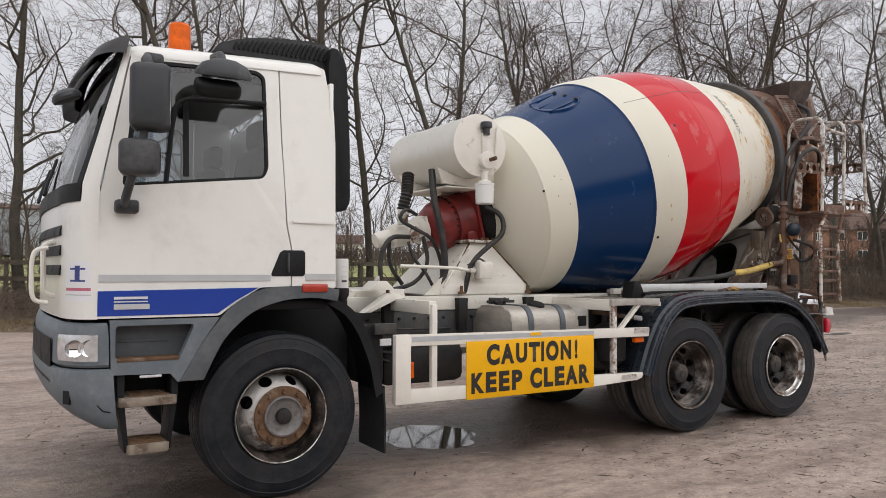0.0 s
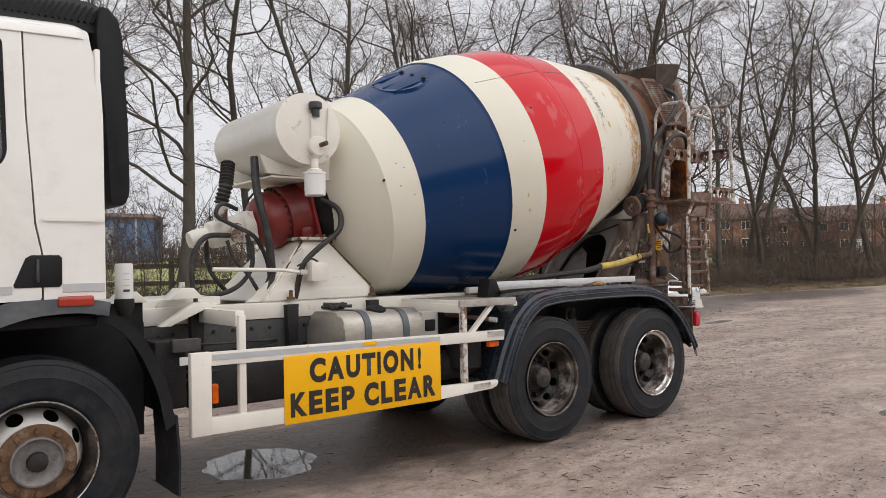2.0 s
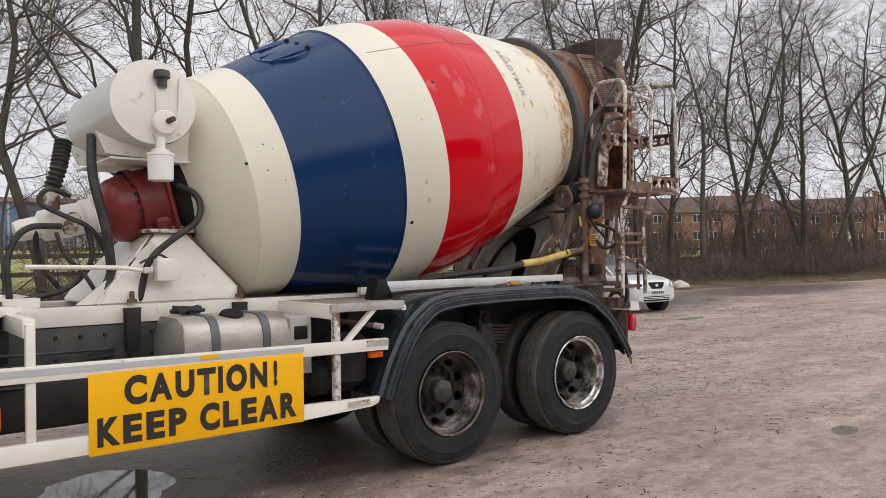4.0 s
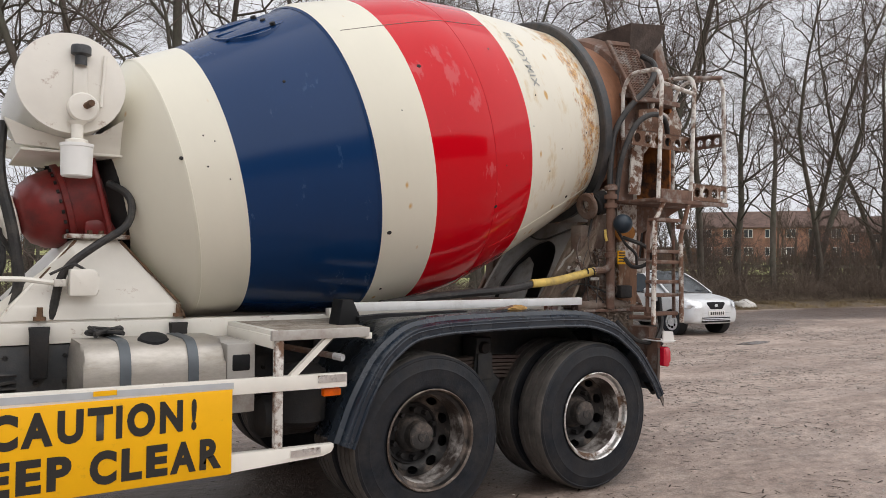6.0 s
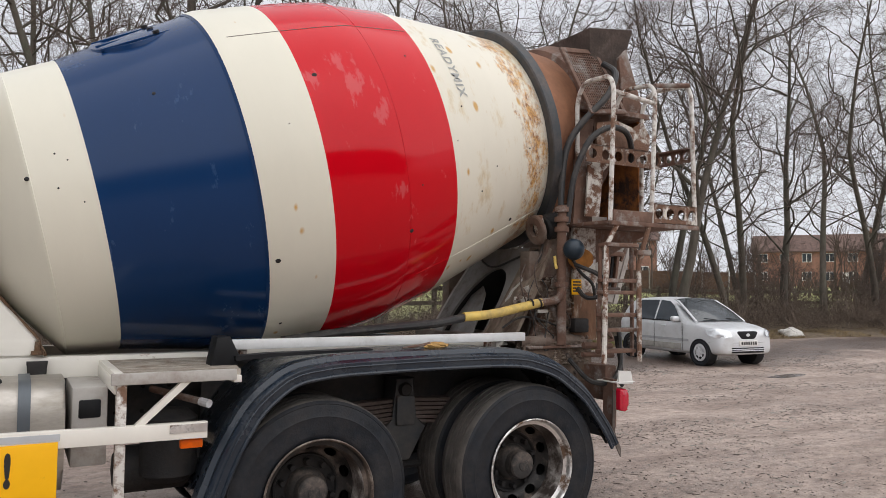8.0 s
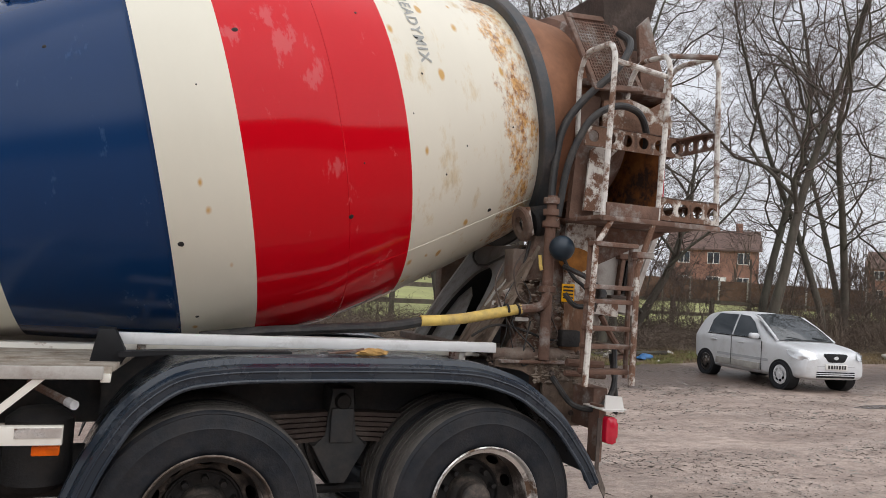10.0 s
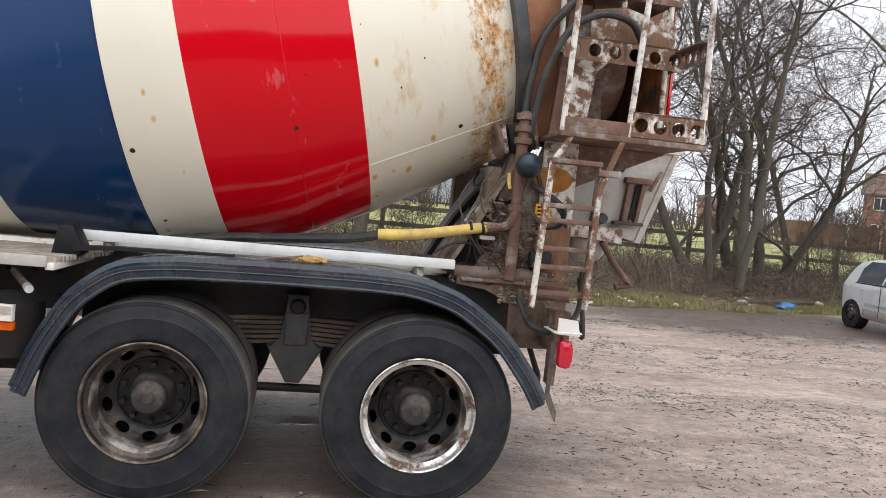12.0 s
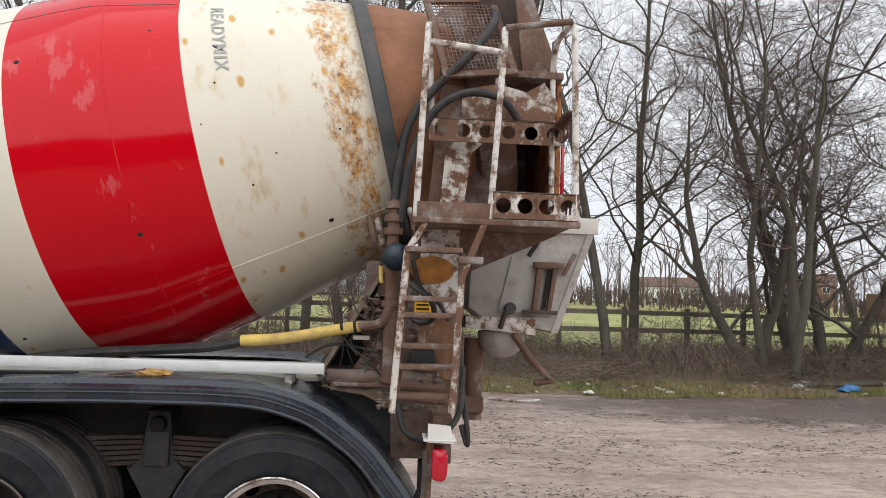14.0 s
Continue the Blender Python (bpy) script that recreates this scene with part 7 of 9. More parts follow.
for sd in (1, -1):
    rc = Matrix.Translation((5.76, YC + sd * 0.66, 2.08)) @ pose(0, 0, 0, 0, 90 - 13.8, 0)
    part("support_roller", Rev([(0, -0.07), (0.08, -0.07), (0.095, -0.055), (0.095, 0.055), (0.08, 0.07), (0, 0.07)], 28, rc), grime, stand)
    part("roller_fork", box(bmesh.new(), (-0.10, -0.05, -0.11), (0.08, 0.05, -0.08), 0.01, rc), white_rust, stand)
    part("roller_fork", box(bmesh.new(), (-0.10, -0.05, 0.08), (0.08, 0.05, 0.11), 0.01, rc), white_rust, stand)
    part("roller_cheek", Rev([(0.05, -0.15), (0.098, -0.148), (0.108, -0.14), (0.11, -0.12), (0.05, -0.12)], 14, rc, closed=True), concrete_crust, stand, "crusted pale roller bracket")
    part("roller_foot", Prism([(5.66, 1.70), (5.86, 1.72), (5.90, 1.98), (5.72, 2.0)], YC + sd * 0.64 - 0.05, YC + sd * 0.64 + 0.05, bevel=0.01), concrete_crust, stand)
def crust(name, count, seed, lo, hi, size, material, parent, label):
    """Mud and concrete that has set in lumps over the steelwork."""
    rnd = random.Random(seed)
    bm = bmesh.new()
    for _ in range(count):
        c = Vector([rnd.uniform(a, b) for a, b in zip(lo, hi)])
        r = size * rnd.lognormvariate(0, 0.45)
        made = [bm.verts.new(p) for p in ((1, 0, 0), (-1, 0, 0), (0, 1, 0), (0, -1, 0), (0, 0, 1), (0, 0, -1))]
        for i, j, k in ((0, 2, 4), (2, 1, 4), (1, 3, 4), (3, 0, 4), (2, 0, 5), (1, 2, 5), (3, 1, 5), (0, 3, 5)):
            bm.faces.new((made[i], made[j], made[k]))
        sq = Vector((rnd.uniform(0.8, 2.0), 0.7, rnd.uniform(0.6, 1.3)))
        for v in made:
            k = r * (1 + 0.6 * noise.noise(v.co * 1.7 + c * 40))
            v.co = c + Vector((v.co.x * sq.x, v.co.y * sq.y, v.co.z * sq.z)) * k
    return part(name, bm, material, parent, label, smooth=60)


crust("mud_crust", 420, 5, (5.40, 0.47, 1.20), (6.02, 0.52, 1.29), 0.0075, concrete_crust, stand, "lumpy brown mud crust")
crust("mud_crust", 260, 6, (5.70, 0.455, 1.10), (6.02, 0.468, 1.26), 0.007, stand_brown, stand, "lumpy brown mud crust")
crust("mud_crust", 300, 7, (5.60, 0.49, 1.30), (5.90, 0.53, 1.72), 0.007, stand_brown, stand, "lumpy brown mud crust")
# hopper over the drum mouth
hop = empty("hopper", "", "")
hop["label"] = "rusty feed hopper with a mesh guard"
hop.parent = truck


def funnel(levels, material, name, thick=0.01, label=""):
    bm = bmesh.new()
    rows = [[bm.verts.new(p) for p in ring] for ring in levels]
    for a, b in zip(rows, rows[1:]):
        for k in range(len(a)):
            bm.faces.new((a[k], a[(k + 1) % len(a)], b[(k + 1) % len(a)], b[k]))
    bmesh.ops.recalc_face_normals(bm, faces=bm.faces)
    bmesh.ops.solidify(bm, geom=bm.faces[:], thickness=thick)
    return part(name, bm, material, hop, label)


def rect(x0, x1, y0, y1, z, dz=0.0):
    return [(x0, y0, z), (x1, y0, z + dz), (x1, y1, z + dz), (x0, y1, z)]


funnel([rect(6.14, 6.58, 0.60, 1.90, 3.62, 0.06), rect(6.20, 6.56, 0.66, 1.84, 3.46, 0.02), rect(6.22, 6.52, 0.72, 1.78, 3.16)], dark_rust, "hopper_rim", label="dark flared hopper mouth")
funnel([rect(6.08, 6.58, 0.68, 1.82, 3.30), rect(6.04, 6.66, 0.60, 1.90, 2.98)], rust_steel, "hopper_throat")
part("hopper_flap", Prism([(6.40, 3.42), (6.48, 3.50), (6.62, 3.12), (6.66, 2.98), (6.45, 2.98)], 0.56, 0.59, bevel=0.005), rust_steel, hop)
# mesh guard leaning against the drum mouth
gx, gz = Vector((0.225, 0.045, 0.035)), Vector((-0.086, 0.202, 0.498))
gx.normalize()
gz = (gz - gx * gz.dot(gx)).normalized()
gy = gz.cross(gx)
gm = Matrix.Translation((6.14, 0.557, 3.196)) @ Matrix((gx, gy, gz)).transposed().to_4x4()
for x0, x1, z0, z1 in ((-0.22, 0.22, 0.25, 0.29), (-0.22, 0.22, -0.29, -0.25), (-0.22, -0.18, -0.25, 0.25), (0.18, 0.22, -0.25, 0.25)):
    part("guard_frame", box(bmesh.new(), (x0, -0.012, z0), (x1, 0.012, z1), 0.004, gm), rust_steel, hop)
bm = bmesh.new()
for k in range(16):
    t = -0.18 + 0.024 * k
    tube(bm, [gm @ Vector((t, 0, -0.26)), gm @ Vector((t, 0, 0.26))], 0.0045, 4)
for k in range(22):
    t = -0.25 + 0.024 * k
    tube(bm, [gm @ Vector((-0.19, 0, t)), gm @ Vector((0.19, 0, t))], 0.0045, 4)
part("guard_mesh", bm, rust_steel, hop, "rusty woven wire guard")["kind"] = "stuff"
part("mouth_collar", Rev([(0.60, 4.02), (0.68, 4.06), (0.70, 4.20), (0.66, 4.28), (0.60, 4.28)], 56, TILT_M), rust_steel, hop)
part("collection_box", Prism([(6.12, 2.20), (6.34, 2.20), (6.30, 3.0), (6.10, 3.0)], 0.80, 0.83), rust_steel, hop)
part("box_back", Prism([(6.10, 2.15), (6.66, 2.15), (6.70, 3.0), (6.10, 3.0)], 1.60, 1.64), rust_steel, hop)
part("box_side", Box((6.66, 0.62, 2.15), (6.69, 1.64, 3.0), 0.004), shade("flaming_rust", (0.36, 0.13, 0.035), 0.85, var=0.45, scale=7, stain=(0.07, 0.04, 0.03), amount=0.42, stain_scale=5), hop)
part("box_roof", Box((5.98, 0.52, 2.96), (6.68, 1.90, 3.0), 0.004), rust_steel, hop)
brown_flake = shade("brown_rust_with_white_flakes", (0.17, 0.09, 0.055), 0.8, var=0.35, scale=8, stain=(0.55, 0.52, 0.47), amount=0.30, stain_scale=5, stain_soft=0.08, bump=0.5, bump_scale=50)
part("ragged_plate", Prism([(6.10, 2.86), (6.30, 2.90), (6.46, 2.86), (6.56, 2.92), (6.64, 2.80), (6.62, 2.70), (6.10, 2.70)], 0.47, 0.485), brown_flake, hop)
part("ragged_plate", Prism([(5.99, 2.16), (6.12, 2.16), (6.16, 2.50), (6.22, 2.56), (6.10, 2.58), (6.02, 2.54)], 0.47, 0.485), white_rust, hop)
part("red_reflector", Box((6.695, 0.62, 2.27), (6.715, 0.64, 2.62), 0.004), red_lens, hop)

# platform with hand rails
plat = part("platform", Box((5.87, 0.06, 2.075), (6.66, 0.60, 2.10), 0.004), rust_steel, truck, "rusty work platform with flaking white hand rails")


def holed_bar(p, length, h, n, axis_turn, parent, material):
    """An angle bar with a row of round holes, drawn out along x and turned about z."""
    m = Matrix.Translation(p) @ pose(0, 0, 0, 0, 0, axis_turn)
    bm = bmesh.new()
    w = length / n
    for k in range(n):
        cx = w * (k + 0.5)
        hole = [(cx + 0.30 * h * math.cos(2 * math.pi * q / 12), 0.5 * h + 0.30 * h * math.sin(2 * math.pi * q / 12)) for q in range(12)]
        ring_plate(bm, [(cx - w / 2, 0.0), (cx + w / 2, 0.0), (cx + w / 2, h), (cx - w / 2, h)], hole, 0.0, 0.008)
    bmesh.ops.remove_doubles(bm, verts=bm.verts[:], dist=0.0004)
    for v in bm.verts:
        v.co = m @ v.co
    b = part("holed_bar", bm, material, parent, "perforated bar in flaking white paint")
    part("bar_flange", box(bmesh.new(), (0, 0.0, h - 0.004), (length, 0.05, h + 0.004), 0, m), rust_steel, parent)
    return b


holed_bar((6.23, 0.035, 2.095), 0.43, 0.13, 4, 0, plat, bar_rust)
holed_bar((6.665, 0.04, 2.095), 0.56, 0.13, 6, 90, plat, bar_rust)
part("toe_board", Box((5.86, 0.035, 2.09), (6.23, 0.045, 2.165), 0.003), rust_steel, plat)
part("platform_edge", Box((5.84, 0.03, 2.06), (6.67, 0.06, 2.09), 0.004), rust_steel, plat)
holed_bar((5.92, 0.38, 2.545), 0.74, 0.125, 6, 0, plat, bar_rust)
holed_bar((6.65, 0.08, 2.56), 0.5, 0.10, 6, 90, plat, rust_steel)
RAILS = [
    [(5.855, 0.06, 2.09), (5.885, 0.055, 3.0), (5.89, 0.10, 3.09), (5.90, 0.38, 3.11), (5.92, 0.48, 3.0), (5.94, 0.50, 2.6)],
    [(6.22, 0.05, 2.09), (6.275, 0.06, 3.0), (6.28, 0.10, 3.08), (6.31, 0.40, 3.12), (6.31, 0.50, 3.02), (6.28, 0.52, 2.62)],
    [(6.65, 0.05, 2.10), (6.63, 0.055, 3.04), (6.63, 0.10, 3.13), (6.62, 0.44, 3.15), (6.62, 0.54, 3.04), (6.63, 0.56, 2.2)],
    [(6.28, 0.07, 3.07), (6.62, 0.07, 3.12)],
    [(5.89, 0.07, 2.98), (6.275, 0.07, 2.94)],
]
for k, r in enumerate(RAILS):
    part("hand_rail", Tube(r, 0.0165, 10, 0.09), rail_paint if k != 3 else rust_steel, plat, "flaking white tube hand rail")
part("hanging_hose", tube(bmesh.new(), rounded([(5.78, 0.42, 2.1), (5.82, 0.40, 2.45), (5.94, 0.36, 2.72), (6.12, 0.34, 2.82), (6.32, 0.38, 2.80), (6.42, 0.44, 2.68), (6.44, 0.48, 2.58)], 0.16, 8), 0.022, 10), hose_rubber, plat)
part("hanging_hose", tube(bmesh.new(), rounded([(5.74, 0.44, 2.0), (5.755, 0.46, 2.35), (5.80, 0.46, 2.66), (5.95, 0.44, 2.86), (6.16, 0.40, 3.06), (6.28, 0.44, 3.26), (6.28, 0.6, 3.36)], 0.16, 8), 0.024, 10), hose_rubber, plat)
part("support_bracket", Prism([(5.95, 1.78), (6.02, 1.78), (6.66, 2.07), (6.60, 2.07), (5.95, 2.07)], 0.50, 0.53), rust_steel, plat)

# ladder
lad = part("ladder", Tube([(5.915, 0.05, 2.08), (5.82, 0.06, 1.92), (5.77, 0.03, 1.14)], 0.0175, 8), white_rust, truck, "rusty folding ladder in flaking white paint")
part("ladder_rail", Tube([(6.20, 0.05, 2.08), (6.09, 0.04, 1.80), (6.055, 0.0, 1.15)], 0.0175, 8), bar_rust, lad)
part("ladder_rail", Tube([(5.83, 0.13, 1.94), (5.795, 0.11, 1.20)], 0.014, 8), rust_steel, lad)
part("ladder_rail", Tube([(6.10, 0.12, 1.92), (6.075, 0.09, 1.18)], 0.014, 8), rust_steel, lad)
for z in (1.93, 1.69, 1.61, 1.46, 1.36, 1.22):
    x = 5.775 + 0.03 * (z - 1.2) / 0.7
    part("rung", Box((x, 0.035, z - 0.014), (x + 0.285, 0.125, z + 0.012), 0.004), rust_steel, lad)
part("ladder_hinge", Box((6.07, 0.02, 1.865), (6.19, 0.07, 1.90), 0.004), rust_steel, lad)

# pipes, valves and hoses at the rear
part("riser_pipe", Tube([(5.745, 0.44, 1.24), (5.745, 0.44, 1.60), (5.745, 0.44, 2.05), (5.755, 0.44, 2.22)], 0.034, 12), rust_steel, truck, "rusty riser pipe")
for z in (2.05, 2.12, 2.19, 1.66):
    part("pipe_collar", Rev([(0.05, -0.018), (0.052, 0.0), (0.05, 0.018), (0.03, 0.02), (0.03, -0.02)], 16, Matrix.Translation((5.747, 0.44, z)), closed=True), rust_steel, truck)
bm = bmesh.new()
bmesh.ops.create_uvsphere(bm, u_segments=24, v_segments=14, radius=0.075)
bmesh.ops.translate(bm, verts=bm.verts, vec=(5.765, 0.33, 1.905))
part("pressure_ball", bm, shade("dark_blue_paint", (0.012, 0.025, 0.04), 0.4, var=0.2), truck, "dark blue pressure ball")
part("elbow_pipe", Tube([(5.74, 0.42, 1.64), (5.72, 0.42, 1.57), (5.67, 0.44, 1.54), (5.56, 0.46, 1.535)], 0.028, 10, 0.04), rust_steel, truck)
part("yellow_hose", tube(bmesh.new(), rounded([(5.585, 0.46, 1.535), (5.40, 0.455, 1.50), (5.18, 0.46, 1.455), (4.96, 0.47, 1.44)], 0.12, 6), 0.031, 12), hose_yellow, truck, "grimy yellow hose")
for x in (5.56, 5.49):
    part("hose_clip", Rev([(0.034, -0.008), (0.036, 0.0), (0.034, 0.008)], 16, Matrix.Translation((x, 0.458, 1.527)) @ pose(0, 0, 0, 0, 80)), grime, truck)
part("black_hose", tube(bmesh.new(), rounded([(4.99, 0.47, 1.442), (4.80, 0.50, 1.40), (4.5, 0.56, 1.375), (4.1, 0.60, 1.345), (3.8, 0.66, 1.30)], 0.12, 6), 0.028, 10), hose_rubber, truck)
for pts, r in (([(5.30, 0.52, 1.36), (5.42, 0.50, 1.44), (5.60, 0.5, 1.42), (5.80, 0.5, 1.35), (6.0, 0.45, 1.36)], 0.008), ([(5.80, 0.36, 1.80), (5.88, 0.22, 1.74), (5.96, 0.20, 1.68), (5.98, 0.28, 1.58), (5.88, 0.34, 1.56), (5.82, 0.36, 1.64)], 0.016),
               ([(5.80, 0.42, 1.14), (5.84, 0.25, 0.99), (6.0, 0.2, 0.98), (6.12, 0.24, 1.10), (6.13, 0.28, 1.35)], 0.017), ([(6.12, 0.3, 1.30), (6.16, 0.28, 1.05), (6.17, 0.28, 0.92), (6.13, 0.30, 1.05)], 0.014),
               ([(5.86, 0.5, 1.9), (5.90, 0.42, 1.74), (6.0, 0.40, 1.68), (6.06, 0.45, 1.58)], 0.012), ([(5.70, 0.6, 1.95), (5.66, 0.62, 1.72), (5.58, 0.6, 1.56)], 0.010)):
    part("cable", tube(bmesh.new(), rounded(pts, 0.08, 6), r, 7), hose_rubber, truck)
for k in range(7):
    r2 = random.Random(40 + k)
    x, z = 5.46 + 0.34 * r2.random(), 1.45 + 0.5 * r2.random()
    part("cable", tube(bmesh.new(), rounded([(x, 0.50, z), (x + 0.10 * r2.uniform(-1, 1), 0.47, z - 0.12), (x + 0.14 * r2.uniform(-1, 1), 0.46, z - 0.28), (x + 0.2 * r2.uniform(-0.5, 1), 0.50, max(1.27, z - 0.42))], 0.06, 5), 0.003 + 0.003 * r2.random(), 6), hose_rubber if k % 3 else dark_rust, truck)
part("control_box", Box((5.86, 0.43, 1.32), (5.99, 0.50, 1.42), 0.012), grime, truck, "black control box")
part("step_bar", Tube([(5.80, 0.27, 1.245), (6.04, 0.26, 1.235)], 0.022, 8), rust_steel, truck)
part("step_bar", Tube([(5.79, 0.27, 1.185), (6.05, 0.25, 1.17)], 0.018, 8), rust_steel, truck)
part("lamp_bracket", Prism([(5.945, 0.70), (5.975, 0.70), (5.985, 1.02), (5.95, 1.02)], 0.14, 0.24), rust_steel, truck)
part("tail_lamp", Prism([(q[0], q[1]) for q in rounded([(5.975, 0.812), (6.035, 0.802), (6.052, 0.83), (6.052, 0.935), (6.038, 0.958), (5.975, 0.958)], 0.02, 3, True)], 0.10, 0.22, bevel=0.012), red_lens, truck, "red tail lamp")
part("hanging_strap", Prism([(5.925, 0.66), (5.95, 0.65), (5.955, 0.95), (5.93, 0.95)], 0.12, 0.128, bevel=0.002), dark_rust, truck)
part("hanging_strap", Prism([(5.915, 0.655), (5.95, 0.665), (6.0, 0.555), (5.995, 0.50), (5.97, 0.545)], 0.117, 0.126, bevel=0.002), dark_rust, truck)
part("lamp_plate", Prism([(5.95, 0.995), (6.08, 0.990), (6.06, 1.075), (5.95, 1.085)], 0.085, 0.095), render_white, truck, "bent white plate over the tail lamp")
part("lamp_shelf", box(bmesh.new(), (5.93, 0.08, 1.0), (6.09, 0.28, 1.008), 0.002), render_white, truck)

# discharge chute
ch = empty("chute", "", "")
ch["label"] = "pale grey steel discharge chute, folded down"
ch.parent = truck
part("chute_side", Prism([(6.24, 2.15), (6.99, 2.22), (6.735, 1.52), (6.30, 1.60), (6.22, 1.66)], 1.0, 1.012, bevel=0.003), chute_grey, ch)
part("chute_side", Prism([(6.24, 2.15), (6.99, 2.22), (6.735, 1.52), (6.30, 1.60), (6.22, 1.66)], 1.56, 1.572, bevel=0.003), chute_grey, ch)
part("chute_back", Prism([(6.988, 2.23), (7.03, 2.23), (6.775, 1.51), (6.733, 1.515)], 0.99, 1.58), chute_grey, ch)
part("chute_lip", Box((6.23, 0.985, 2.13), (7.02, 1.0, 2.23), 0.004), shade("pale_lip_paint", (0.62, 0.6, 0.56), 0.6, var=0.1, stain=RUST, amount=0.2, stain_scale=6), ch)
# raised panel on the chute's flank, its curled upper edge and the slotted latch
part("chute_panel", Prism([(6.40, 1.63), (6.62, 1.63), (6.655, 1.945), (6.48, 1.98)], 0.986, 1.0, bevel=0.004), chute_grey, ch)
part("panel_edge", Tube([(6.40, 1.63, 0.985), (6.44, 1.80, 0.985), (6.48, 1.98, 0.985)], 0.009, 6), chute_grey, ch)
part("panel_edge", Tube([(6.48, 1.98, 0.985), (6.56, 1.945, 0.98), (6.66, 1.935, 0.975), (6.78, 1.95, 0.975), (6.87, 1.99, 0.98)], 0.011, 6, 0.05), rail_paint, ch)
part("chute_latch", Prism([(6.605, 1.63), (6.635, 1.63), (6.670, 1.93), (6.636, 1.93)], 0.94, 0.985, bevel=0.004), rust_steel, ch)
part("chute_latch", Prism([(6.695, 1.63), (6.72, 1.63), (6.765, 1.93), (6.735, 1.93)], 0.94, 0.985, bevel=0.004), rust_steel, ch)
part("latch_slot", Prism([(6.668, 1.66), (6.690, 1.66), (6.728, 1.90), (6.704, 1.90)], 0.965, 0.985), grime, ch)
part("latch_crossbar", Box((6.61, 0.93, 1.905), (6.80, 0.985, 1.945), 0.006), rust_steel, ch)
part("latch_crossbar", Box((6.55, 0.93, 1.625), (6.76, 0.985, 1.648), 0.005), dark_rust, ch)
part("latch_boss", Rev([(0, 0.05), (0.03, 0.05), (0.036, 0.03), (0.036, 0)], 16, Matrix.Translation((6.47, 0.96, 1.655)) @ FACE), chassis_paint, ch)
part("latch_lever", Tube([(6.47, 0.93, 1.66), (6.43, 0.93, 1.60), (6.41, 0.93, 1.53)], 0.016, 8), dark_rust, ch)
part("latch_bar", Tube([(6.58, 0.96, 1.98), (6.68, 0.96, 2.14)], 0.014, 8), grime, ch)
part("latch_bar", Tube([(6.80, 0.97, 1.87), (6.87, 0.97, 2.0)], 0.014, 8), rust_steel, ch)
part("chute_foot", Prism([(6.20, 1.53), (6.40, 1.515), (6.63, 1.495), (6.63, 1.60), (6.20, 1.60)], 0.95, 1.5, bevel=0.006), white_rust, ch)
part("chute_bowl", Rev([(0.150, 0.0), (0.148, -0.05), (0.13, -0.10), (0.09, -0.145), (0.05, -0.163), (0, -0.168)], 32, Matrix.Translation((6.45, 1.15, 1.51))), chute_grey, ch, "stained round chute bowl")
part("chute_arm", Tube([(6.50, 0.97, 1.50), (6.60, 0.98, 1.36), (6.70, 1.0, 1.26), (6.76, 1.02, 1.22), (6.64, 1.02, 1.20)], 0.022, 8), rust_steel, ch)
part("pivot_post", Tube([(6.28, 1.2, 0.95), (6.28, 1.2, 1.46)], 0.06, 14), rust_steel, ch)
part("pivot_arm", Box((6.05, 1.1, 1.0), (6.34, 1.3, 1.10), 0.01), rust_steel, ch)


